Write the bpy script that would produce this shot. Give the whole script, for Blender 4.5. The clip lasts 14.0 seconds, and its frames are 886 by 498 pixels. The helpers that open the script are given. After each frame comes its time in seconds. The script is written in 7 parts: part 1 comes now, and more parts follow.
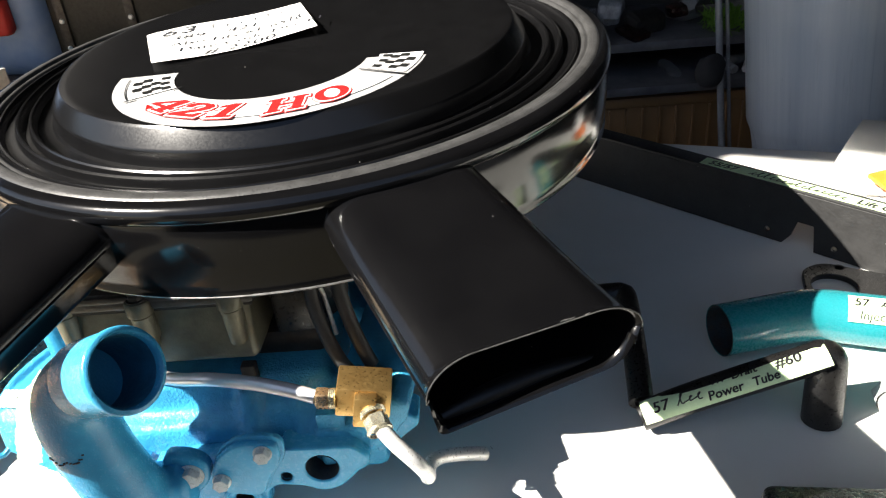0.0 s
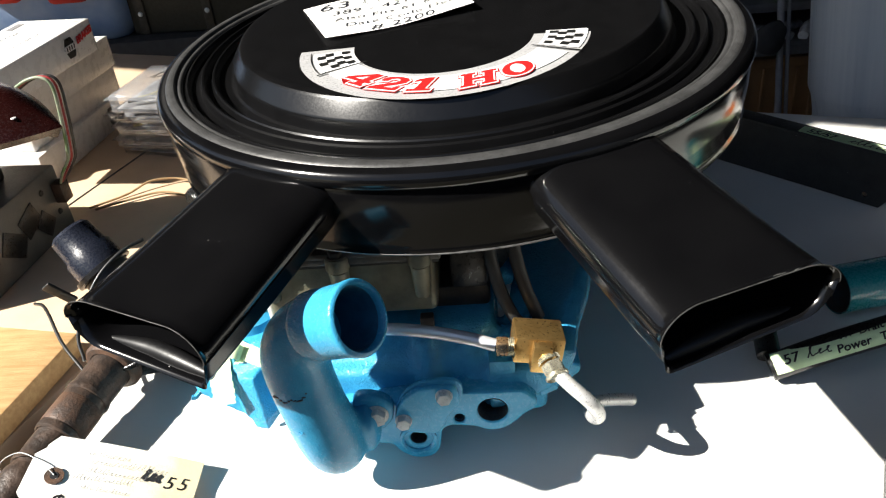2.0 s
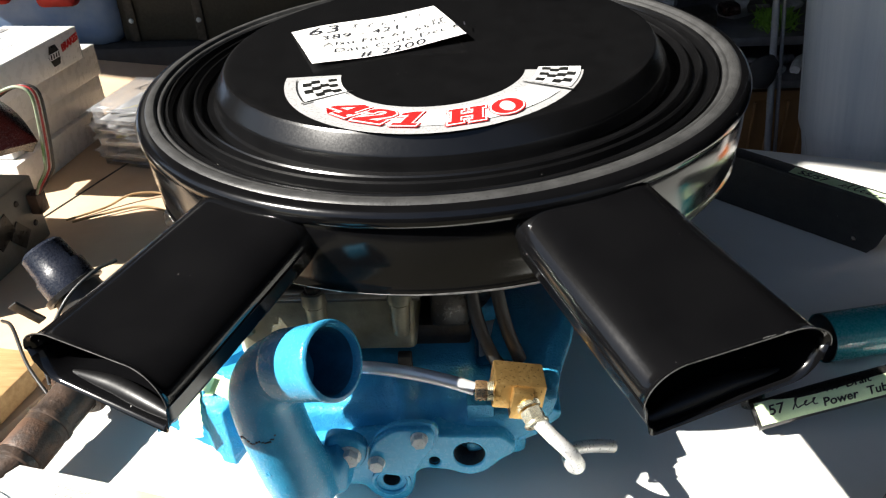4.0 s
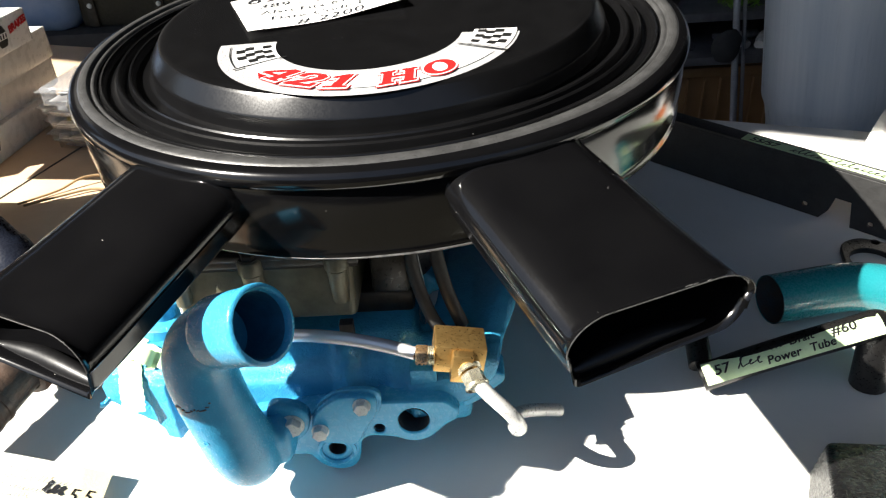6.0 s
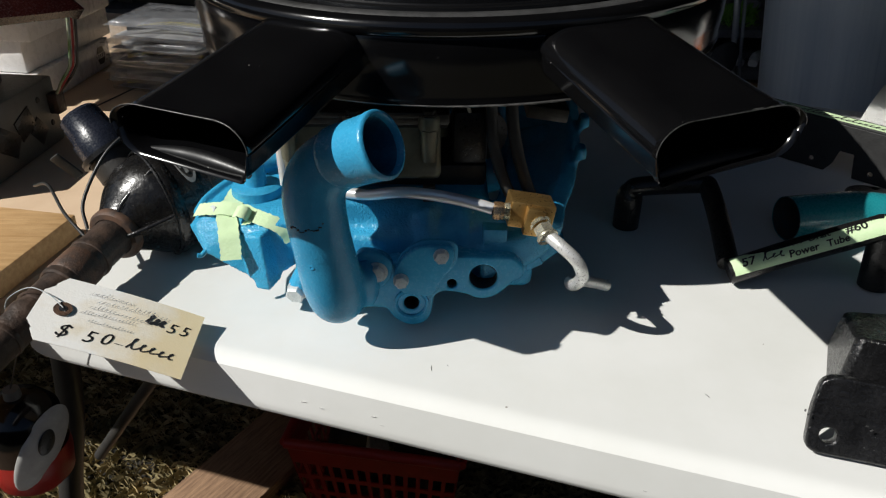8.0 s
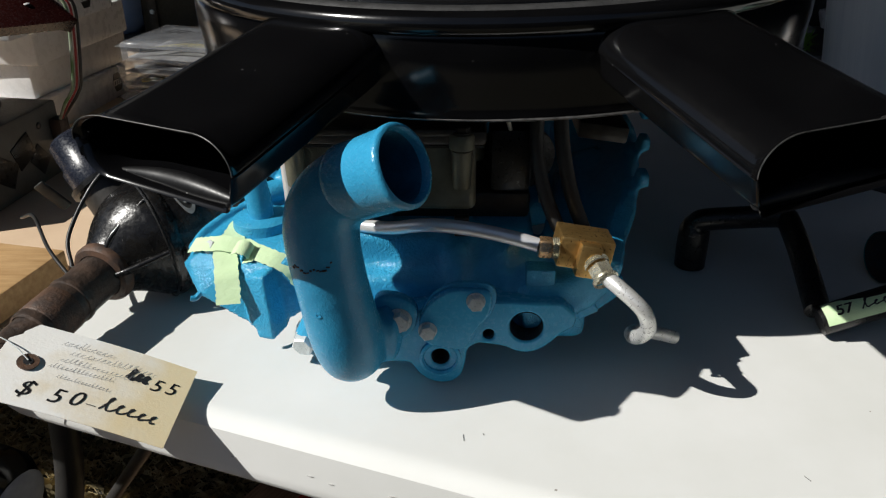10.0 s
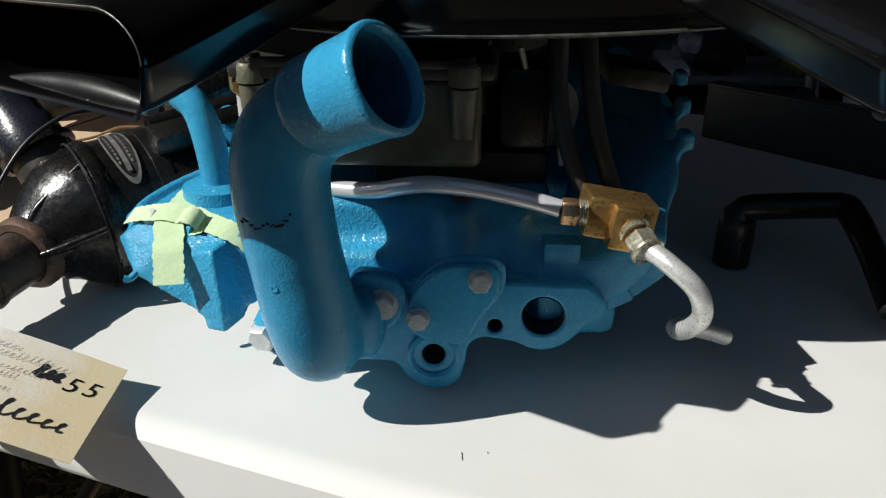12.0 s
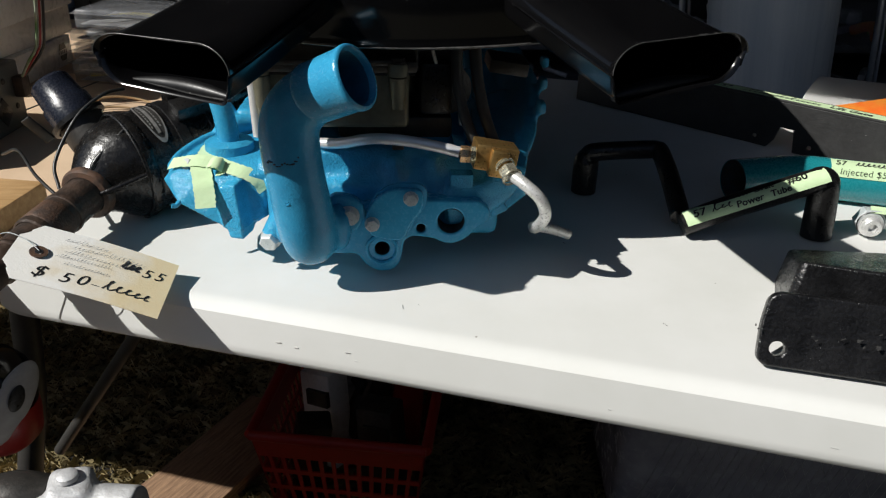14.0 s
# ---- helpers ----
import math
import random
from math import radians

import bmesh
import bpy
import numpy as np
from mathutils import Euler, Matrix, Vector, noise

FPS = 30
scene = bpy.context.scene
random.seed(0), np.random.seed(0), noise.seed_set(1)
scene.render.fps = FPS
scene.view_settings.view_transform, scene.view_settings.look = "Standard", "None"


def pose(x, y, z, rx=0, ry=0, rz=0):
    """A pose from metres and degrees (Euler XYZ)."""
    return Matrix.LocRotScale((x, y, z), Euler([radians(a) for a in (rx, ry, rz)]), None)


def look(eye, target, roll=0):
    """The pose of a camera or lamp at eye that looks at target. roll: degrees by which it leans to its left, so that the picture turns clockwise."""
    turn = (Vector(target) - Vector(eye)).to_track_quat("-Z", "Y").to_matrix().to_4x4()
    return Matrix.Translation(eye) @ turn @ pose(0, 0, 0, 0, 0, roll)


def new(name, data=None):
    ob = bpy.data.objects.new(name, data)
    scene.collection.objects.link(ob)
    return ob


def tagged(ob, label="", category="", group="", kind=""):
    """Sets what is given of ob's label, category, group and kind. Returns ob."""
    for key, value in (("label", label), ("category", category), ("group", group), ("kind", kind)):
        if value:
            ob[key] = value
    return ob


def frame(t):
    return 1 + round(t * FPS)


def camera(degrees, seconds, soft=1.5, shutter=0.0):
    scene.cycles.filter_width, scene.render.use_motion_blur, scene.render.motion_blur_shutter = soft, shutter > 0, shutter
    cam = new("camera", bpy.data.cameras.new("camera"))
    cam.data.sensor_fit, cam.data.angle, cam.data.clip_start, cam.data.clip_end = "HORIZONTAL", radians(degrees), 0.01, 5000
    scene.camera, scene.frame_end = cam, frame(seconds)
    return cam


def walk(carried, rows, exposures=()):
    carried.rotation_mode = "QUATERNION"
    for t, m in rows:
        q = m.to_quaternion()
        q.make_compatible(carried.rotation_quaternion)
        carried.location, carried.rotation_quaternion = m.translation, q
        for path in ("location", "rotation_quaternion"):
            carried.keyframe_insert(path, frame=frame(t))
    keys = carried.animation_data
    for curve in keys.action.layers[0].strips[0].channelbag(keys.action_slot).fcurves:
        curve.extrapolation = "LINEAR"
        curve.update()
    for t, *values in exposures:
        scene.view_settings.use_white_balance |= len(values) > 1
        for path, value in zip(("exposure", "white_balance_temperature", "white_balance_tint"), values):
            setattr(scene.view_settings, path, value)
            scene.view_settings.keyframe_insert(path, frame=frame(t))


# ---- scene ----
cam = camera(59.0, 14.0, soft=1.2)
PATH = [
    (0, (0.032, 0.033, 1.182), (-0.057, 1.757, 0.173), -5.5),
    (0.5, (-0.041, 0.01, 1.208), (-0.075, 1.726, 0.18), -6.2),
    (1, (-0.125, 0.015, 1.205), (-0.02, 1.682, 0.105), -2.6),
    (1.5, (-0.108, 0.023, 1.208), (-0.008, 1.662, 0.066), -3.4),
    (2, (-0.076, -0.011, 1.215), (-0.203, 1.665, 0.131), -5.9),
    (2.5, (-0.04, -0.021, 1.218), (-0.251, 1.661, 0.158), -7.2),
    (3, (-0.046, -0.022, 1.224), (-0.221, 1.677, 0.184), -4.7),
    (3.2, (-0.051, -0.015, 1.223), (-0.204, 1.679, 0.172), -3.7),
    (5.3, (-0.093, 0.022, 1.215), (-0.102, 1.715, 0.152), -3.2),
    (5.5, (-0.074, 0.022, 1.208), (-0.079, 1.699, 0.119), -2.3),
    (6, (-0.043, 0.007, 1.203), (-0.091, 1.687, 0.118), -3.6),
    (6.5, (-0.043, -0.042, 1.172), (-0.149, 1.621, 0.065), -2.3),
    (7, (-0.064, -0.098, 1.149), (-0.046, 1.604, 0.099), 0.1),
    (7.5, (-0.103, -0.137, 1.144), (-0.073, 1.585, 0.128), 0.8),
    (8, (-0.124, -0.125, 1.13), (-0.1, 1.609, 0.133), 0.7),
    (8.5, (-0.124, -0.128, 1.137), (-0.066, 1.62, 0.167), 1.1),
    (9, (-0.122, -0.124, 1.136), (-0.092, 1.619, 0.156), 0.1),
    (9.2, (-0.123, -0.116, 1.145), (-0.114, 1.615, 0.143), -1.0),
    (11.3, (-0.12, 0.085, 0.956), (-0.3, 1.935, 0.218), 2.6),
    (11.5, (-0.118, 0.08, 0.958), (-0.275, 1.917, 0.184), 2.1),
    (12, (-0.124, 0.046, 0.997), (-0.19, 1.87, 0.18), 0.4),
    (12.5, (-0.142, -0.024, 1.073), (-0.136, 1.727, 0.107), 0.4),
    (13, (-0.130, -0.102, 1.118), (-0.055, 1.668, 0.192), 0.0),
    (13.5, (-0.123, -0.158, 1.114), (0.046, 1.634, 0.245), 0.9),
    (14, (-0.136, -0.185, 1.075), (0.001, 1.59, 0.164), 1.6),
]
EXPOSURES = [(0, 1.87, 6800, 11), (0.5, 1.97, 6750, 10), (1.0, 2.02, 6750, 10), (1.5, 1.76, 6750, 10), (2.0, 1.31, 6650, 10), (2.5, 0.96, 6500, 10), (3.2, 1.15, 6550, 10), (5.3, 1.77, 6700, 10), (6.2, 1.62, 6750, 10), (6.5, 0.78, 6900, 10), (7.0, 0.14, 6500, 10), (7.5, 0.04, 6400, 10), (14, 0.04, 6400, 10)]
walk(cam, [(t, look(eye, target, roll)) for t, eye, target, roll in PATH], EXPOSURES)

# ---- world, sun ----
SUN_WAY = Vector((1.02, 0.40, -1.0))
world = bpy.data.worlds.new("world")
scene.world = world
world.use_nodes = True
wn = world.node_tree.nodes
sky = wn.new("ShaderNodeTexSky")
sky.sky_type, sky.sun_disc = "NISHITA", False
sky.ozone_density, sky.dust_density = 1.3, 0.8
sky.sun_elevation, sky.sun_rotation = radians(42.4), radians(248.6)
wn["Background"].inputs["Strength"].default_value = 0.038
world.node_tree.links.new(sky.outputs[0], wn["Background"].inputs["Color"])
sun = new("sun", bpy.data.lights.new("sun", "SUN"))
sun.data.energy, sun.data.angle, sun.data.color = 5.0, radians(0.5), (1.0, 0.967, 0.90)
sun.matrix_world = look((-3, -1.2, 4), Vector((-3, -1.2, 4)) + SUN_WAY)


# ---- materials ----
def mat(name, c1, c2=None, rough=0.5, metal=0.0, scale=40.0, bump=0.0, bscale=500.0, rvar=0.12, coat=0.0,
        stretch=(1, 1, 1), spec=0.5, specks=0.0, speck_scale=140.0, speck_colour=(0.6, 0.6, 0.58), contrast=(0.35, 0.7), island=0.0, trans=0.0, alpha=1.0, coarse=1.0):
    """Principled surface with colour drift at one scale, fine grain at another, relief, and loose light specks."""
    m = bpy.data.materials.new(name)
    m.use_nodes = True
    t = m.node_tree
    n, l = t.nodes, t.links
    b = n["Principled BSDF"]
    c2 = c2 or tuple(v * 0.75 for v in c1)
    co = n.new("ShaderNodeTexCoord")
    mp = n.new("ShaderNodeMapping")
    mp.inputs["Scale"].default_value = stretch
    l.new(co.outputs["Object"], mp.inputs[0])

    def tex(s, d=5.0, r=0.6):
        q = n.new("ShaderNodeTexNoise")
        q.inputs["Scale"].default_value, q.inputs["Detail"].default_value, q.inputs["Roughness"].default_value = s, d, r
        l.new(mp.outputs[0], q.inputs["Vector"])
        return q

    def ramp(src, lo, hi, a, z):
        q = n.new("ShaderNodeMapRange")
        for i, v in zip(range(1, 5), (lo, hi, a, z)):
            q.inputs[i].default_value = v
        l.new(src, q.inputs[0])
        return q.outputs[0]

    big, fine = tex(scale), tex(bscale, 3.0)
    mix = n.new("ShaderNodeMix")
    mix.data_type = "RGBA"
    mix.inputs["A"].default_value, mix.inputs["B"].default_value = (*c1, 1), (*c2, 1)
    l.new(ramp(big.outputs[0], contrast[0], contrast[1], 0.0, 1.0), mix.inputs["Factor"])
    colour = mix.outputs["Result"]
    if island:
        g = n.new("ShaderNodeNewGeometry")
        hv = n.new("ShaderNodeHueSaturation")
        l.new(ramp(g.outputs["Random Per Island"], 0, 1, 1 - island, 1 + island), hv.inputs["Value"])
        l.new(colour, hv.inputs["Color"])
        colour = hv.outputs[0]
    if specks:
        v = n.new("ShaderNodeTexVoronoi")
        v.inputs["Scale"].default_value = speck_scale
        l.new(co.outputs["Object"], v.inputs["Vector"])
        sep = n.new("ShaderNodeSeparateColor")
        l.new(v.outputs["Color"], sep.inputs[0])
        keep = ramp(sep.outputs[0], 1 - specks, 1 - specks + 0.01, 0, 1)
        size = n.new("ShaderNodeMath")
        size.operation = "MULTIPLY"
        size.inputs[1].default_value = 0.075
        l.new(sep.outputs[1], size.inputs[0])
        dot = n.new("ShaderNodeMath")
        dot.operation = "LESS_THAN"
        l.new(v.outputs["Distance"], dot.inputs[0])
        l.new(size.outputs[0], dot.inputs[1])
        both = n.new("ShaderNodeMath")
        both.operation = "MULTIPLY"
        l.new(keep, both.inputs[0])
        l.new(dot.outputs[0], both.inputs[1])
        ms = n.new("ShaderNodeMix")
        ms.data_type = "RGBA"
        ms.inputs["B"].default_value = (*speck_colour, 1)
        l.new(colour, ms.inputs["A"])
        l.new(both.outputs[0], ms.inputs["Factor"])
        colour = ms.outputs["Result"]
    l.new(colour, b.inputs["Base Color"])
    l.new(ramp(fine.outputs[0], 0.3, 0.7, max(0.02, rough - rvar), min(1, rough + rvar)), b.inputs["Roughness"])
    b.inputs["Metallic"].default_value = metal
    b.inputs["Coat Weight"].default_value = coat
    b.inputs["Specular IOR Level"].default_value = spec
    b.inputs["Coat Roughness"].default_value = 0.15
    b.inputs["Transmission Weight"].default_value = trans
    b.inputs["Alpha"].default_value = alpha
    if bump:
        add = n.new("ShaderNodeMath")
        add.operation = "MULTIPLY_ADD"
        add.inputs[1].default_value = coarse
        l.new(big.outputs[0], add.inputs[0])
        l.new(fine.outputs[0], add.inputs[2])
        bp = n.new("ShaderNodeBump")
        bp.inputs["Strength"].default_value, bp.inputs["Distance"].default_value = bump, 0.0012
        l.new(add.outputs[0], bp.inputs["Height"])
        l.new(bp.outputs[0], b.inputs["Normal"])
    return m


M_TABLE = mat("white_plastic", (0.712, 0.716, 0.696), (0.650, 0.655, 0.625), 0.68, scale=7, spec=0.35, bump=0.035, bscale=900, specks=0.035, speck_scale=60, speck_colour=(0.3, 0.28, 0.25))
M_SCUFF = mat("faint_scuff", (0.56, 0.555, 0.54), (0.46, 0.455, 0.44), 0.8, scale=300)
# White greyed down: the tin panel's shade is put into the colour.
M_WHITE_DIMMED = mat("shade_dimmed_white", (0.40, 0.395, 0.38), (0.30, 0.295, 0.28), 0.5, scale=60, bump=0.1)
M_BROWN = mat("brown_board", (0.72, 0.54, 0.37), (0.62, 0.45, 0.30), 0.7, scale=9, bump=0.1, bscale=300)
M_BLUE = mat("blue_engine_paint", (0.044, 0.350, 0.585), (0.032, 0.288, 0.505), 0.20, scale=120, bump=0.85, bscale=520, rvar=0.06, spec=0.5, specks=0.05, speck_scale=130, speck_colour=(0.01, 0.03, 0.05), coarse=0.5)
M_BLUE_NECK = mat("blue_elbow_paint", (0.042, 0.328, 0.565), (0.030, 0.266, 0.485), 0.24, scale=70, bump=0.32, bscale=560, rvar=0.06, spec=0.28, specks=0.04, speck_scale=120, speck_colour=(0.01, 0.03, 0.05), coarse=0.25)
M_BLUE_HOSE = mat("blue_hose_end_paint", (0.044, 0.340, 0.575), (0.032, 0.278, 0.495), 0.24, scale=70, bump=0.42, bscale=420, rvar=0.06, spec=0.4, specks=0.04, speck_scale=120, speck_colour=(0.01, 0.03, 0.05), coarse=0.4)
M_BLUE_SMOOTH = mat("blue_paint_smooth", (0.044, 0.335, 0.565), (0.032, 0.278, 0.485), 0.24, scale=70, bump=0.22, bscale=300, spec=0.32)
# Darker copy of the blue: shade inside the pipe is in its colour.
M_BLUE_INNER = mat("shaded_blue_inside", (0.016, 0.12, 0.22), (0.012, 0.075, 0.14), 0.4, scale=70, bump=0.4, bscale=300)
# Near-black for holes: the shade inside them is put into the colour.
M_BLUE_BORE = mat("shade_dark_bore", (0.012, 0.03, 0.045), (0.03, 0.02, 0.015), 0.7, scale=90, bump=0.4)
M_BLACK = mat("black_gloss_enamel", (0.0026, 0.0026, 0.003), (0.0038, 0.0038, 0.0042), 0.15, scale=30, bump=0.006, bscale=420, rvar=0.012, coat=0.0, specks=0.14, speck_scale=260, speck_colour=(0.35, 0.34, 0.32))
M_BLACK_DUCT = mat("black_duct_enamel", (0.0026, 0.0026, 0.003), (0.0038, 0.0038, 0.0042), 0.15, scale=24, bump=0.002, bscale=420, rvar=0.01, spec=0.5, specks=0.22, speck_scale=150, speck_colour=(0.35, 0.34, 0.32))
# Rougher and a little lighter than the duct, to spread the lip's highlight.
M_BLACK_LIP = mat("black_rough_lip_enamel", (0.004, 0.004, 0.0046), (0.007, 0.007, 0.0075), 0.42, scale=40, bump=0.02, bscale=500, rvar=0.06)
M_BLACK_SATIN = mat("black_satin_enamel", (0.0034, 0.0034, 0.0037), (0.0050, 0.0050, 0.0054), 0.23, scale=40, bump=0.004, bscale=700, rvar=0.03, spec=0.5, specks=0.14, speck_scale=165, speck_colour=(0.35, 0.34, 0.32))
M_EDGE = mat("worn_steel_edge", (0.10, 0.098, 0.095), (0.025, 0.025, 0.025), 0.45, 0.3, scale=180)
M_GASKET = mat("grey_rubber_band", (0.055, 0.055, 0.055), (0.03, 0.03, 0.03), 0.34, scale=60, bump=0.1, bscale=900)
# Light specks are scuffs and also sun sparkle put into the colour.
M_BLACK_CAST = mat("black_painted_casting", (0.006, 0.006, 0.0065), (0.014, 0.014, 0.015), 0.26, scale=45, bump=0.75, bscale=330, specks=0.40, speck_scale=300, speck_colour=(0.45, 0.45, 0.45))
M_BLACK_MATT = mat("black_flat_paint", (0.006, 0.006, 0.0065), (0.010, 0.0095, 0.009), 0.34, scale=50, bump=0.15, bscale=500)
M_BLACK_GREASY = mat("greasy_black_paint", (0.005, 0.005, 0.0055), (0.012, 0.011, 0.010), 0.26, scale=60, bump=0.22, bscale=260, rvar=0.08, specks=0.2, speck_scale=160, speck_colour=(0.2, 0.19, 0.18), coarse=0.8)
M_OLIVE = mat("dichromate_zinc", (0.19, 0.185, 0.135), (0.12, 0.117, 0.085), 0.42, 0.35, scale=70, bump=0.25, bscale=600)
M_RAIL = mat("scuffed_grey_black_steel", (0.034, 0.034, 0.034), (0.020, 0.020, 0.020), 0.5, scale=40, bump=0.1, bscale=400, specks=0.1, speck_scale=200)
M_DARK_METAL = mat("dark_oily_metal", (0.035, 0.034, 0.032), (0.07, 0.065, 0.06), 0.45, 0.5, scale=90, bump=0.2)
M_STEEL = mat("bright_steel_tube", (0.84, 0.845, 0.85), (0.74, 0.745, 0.75), 0.24, 0.45, scale=60, rvar=0.03)
M_ALU = mat("dull_tube_metal", (0.82, 0.82, 0.80), (0.62, 0.62, 0.60), 0.34, 0.5, scale=90, bump=0.15, bscale=500, specks=0.08, speck_scale=260, speck_colour=(0.12, 0.1, 0.09))
M_BOLT = mat("zinc_bolt", (0.64, 0.68, 0.68), (0.46, 0.50, 0.50), 0.30, 0.2, scale=160, bump=0.08, bscale=700, rvar=0.05)
M_BRASS = mat("brass", (0.62, 0.40, 0.15), (0.48, 0.29, 0.10), 0.36, 0.9, scale=80, bump=0.12, bscale=500)
M_BRASS_PALE = mat("plated_brass", (0.66, 0.64, 0.52), (0.48, 0.44, 0.32), 0.28, 0.75, scale=120)
M_COPPER = mat("copper_brass_nut", (0.66, 0.42, 0.22), (0.52, 0.32, 0.16), 0.3, 0.85, scale=120)
M_RUST = mat("brown_rusted_iron", (0.036, 0.026, 0.021), (0.082, 0.054, 0.040), 0.48, 0.2, scale=55, bump=0.6, bscale=260, contrast=(0.4, 0.62))
M_RUST_LIGHT = mat("rust_band", (0.115, 0.062, 0.038), (0.052, 0.034, 0.026), 0.6, 0.1, scale=75, bump=0.5, contrast=(0.4, 0.62))
M_TAPE = mat("pale_green_masking_tape", (0.60, 0.76, 0.47), (0.53, 0.70, 0.41), 0.75, scale=60, bump=0.35, bscale=300)
M_INK = mat("black_marker_ink", (0.012, 0.012, 0.014), (0.02, 0.02, 0.022), 0.6)
M_PEN = mat("blue_black_pen", (0.02, 0.021, 0.03), (0.05, 0.05, 0.06), 0.6, scale=200)
M_INK_THIN = mat("grey_pen_ink", (0.16, 0.16, 0.17), (0.3, 0.3, 0.3), 0.7, scale=300)
M_PAPER = mat("white_paper", (0.82, 0.82, 0.80), (0.78, 0.78, 0.76), 0.85, scale=30, bump=0.1, bscale=300)
M_MANILA = mat("stained_manila_card", (0.90, 0.885, 0.84), (0.78, 0.69, 0.52), 0.8, scale=19, bump=0.15, bscale=400, contrast=(0.52, 0.76))


def faded_end(m, x0, x1, tint):
    """Yellowing that grows towards one end of a card, broken up by blotches."""
    n, l = m.node_tree.nodes, m.node_tree.links
    b = n["Principled BSDF"]
    src = b.inputs["Base Color"].links[0].from_socket
    co = n.new("ShaderNodeTexCoord")
    sep = n.new("ShaderNodeSeparateXYZ")
    l.new(co.outputs["Object"], sep.inputs[0])
    no = n.new("ShaderNodeTexNoise")
    no.inputs["Scale"].default_value, no.inputs["Detail"].default_value = 45.0, 6.0
    l.new(co.outputs["Object"], no.inputs["Vector"])
    ramp = n.new("ShaderNodeMapRange")
    for i, v in zip(range(1, 5), (x0, x1, -0.45, 0.75)):
        ramp.inputs[i].default_value = v
    l.new(sep.outputs[0], ramp.inputs[0])
    add = n.new("ShaderNodeMath")
    add.use_clamp = True
    l.new(ramp.outputs[0], add.inputs[0])
    l.new(no.outputs[0], add.inputs[1])
    sc = n.new("ShaderNodeMath")
    sc.operation, sc.use_clamp = "MULTIPLY_ADD", True
    sc.inputs[1].default_value, sc.inputs[2].default_value = 1.4, -0.45
    l.new(add.outputs[0], sc.inputs[0])
    mix = n.new("ShaderNodeMix")
    mix.data_type = "RGBA"
    mix.inputs["B"].default_value = (*tint, 1)
    l.new(src, mix.inputs["A"])
    l.new(sc.outputs[0], mix.inputs["Factor"])
    l.new(mix.outputs["Result"], b.inputs["Base Color"])


faded_end(M_MANILA, -0.40, -0.315, (0.84, 0.69, 0.42))
M_DECAL = mat("silver_decal", (0.50, 0.50, 0.50), (0.44, 0.44, 0.45), 0.32, 0.25, scale=80)
M_DECAL_WHITE = mat("white_decal", (0.8, 0.8, 0.8), (0.74, 0.74, 0.74), 0.35)
M_DECAL_BLACK = mat("black_decal", (0.01, 0.01, 0.01), (0.015, 0.015, 0.015), 0.35)
M_DECAL_RED = mat("red_decal", (0.62, 0.018, 0.018), (0.52, 0.015, 0.015), 0.35)
M_TEAL = mat("teal_gloss_paint", (0.012, 0.235, 0.265), (0.016, 0.205, 0.235), 0.28, scale=40, bump=0.08, coat=0.4)
M_WOOD = mat("raw_pine", (0.60, 0.38, 0.18), (0.46, 0.27, 0.11), 0.7, scale=18, bump=0.3, bscale=160, stretch=(1, 9, 9), contrast=(0.35, 0.65))
M_WOOD_OLD = mat("weathered_board", (0.33, 0.205, 0.12), (0.18, 0.105, 0.062), 0.8, scale=20, bump=0.5, bscale=160, stretch=(1, 10, 10), contrast=(0.35, 0.65))
M_CARD = mat("white_glossy_carton", (0.84, 0.83, 0.82), (0.79, 0.78, 0.77), 0.3, scale=12, bump=0.08, bscale=90)
M_GREY_TIN = mat("grey_painted_tin", (0.17, 0.168, 0.16), (0.11, 0.108, 0.10), 0.45, 0.2, scale=20, bump=0.2, specks=0.1, speck_scale=120, speck_colour=(0.1, 0.06, 0.04))
M_RED_OLD = mat("dark_red_worn_paint", (0.018, 0.0035, 0.003), (0.010, 0.002, 0.002), 0.24, scale=30, bump=0.06, specks=0.1, speck_scale=100)
M_RED_PLASTIC = mat("red_plastic", (0.33, 0.012, 0.009), (0.26, 0.011, 0.009), 0.4, scale=30, bump=0.1)
M_BLUE_CLOTH = mat("blue_tarpaulin", (0.10, 0.20, 0.42), (0.26, 0.36, 0.52), 0.6, scale=6, bump=0.2, bscale=60)
M_RED_CLOTH = mat("red_fabric", (0.45, 0.03, 0.02), (0.34, 0.02, 0.02), 0.7, scale=12, bump=0.2, bscale=90)
# Vertical streaks in the colour stand for highlights down the drum.
M_DRUM = mat("grey_plastic_sheen", (0.84, 0.90, 0.95), (0.64, 0.72, 0.80), 0.36, 0.0, scale=7, bump=0.01, bscale=40, stretch=(4, 4, 0.12), contrast=(0.3, 0.7))
M_CHROME = mat("chrome", (0.78, 0.80, 0.84), (0.66, 0.68, 0.72), 0.22, 0.55, scale=60, rvar=0.06)
M_SHELF = mat("dark_shelf", (0.16, 0.162, 0.17), (0.09, 0.09, 0.10), 0.55, scale=20, bump=0.2)
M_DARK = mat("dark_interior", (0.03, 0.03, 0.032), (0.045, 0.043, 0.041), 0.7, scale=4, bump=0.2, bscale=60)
M_AWNING = mat("black_awning_cloth", (0.014, 0.014, 0.016), (0.009, 0.009, 0.011), 0.8, scale=3, bump=0.2, bscale=200)
# Colour of the added, unseen walls that hold back sky light.
M_WALL = mat("closing_wall_blue", (0.030, 0.034, 0.042), (0.022, 0.026, 0.032), 0.8, scale=3, bump=0.2, bscale=200)
M_TAN = mat("tan_ribbed_plastic", (0.36, 0.20, 0.085), (0.29, 0.16, 0.07), 0.55, scale=16, bump=0.1)
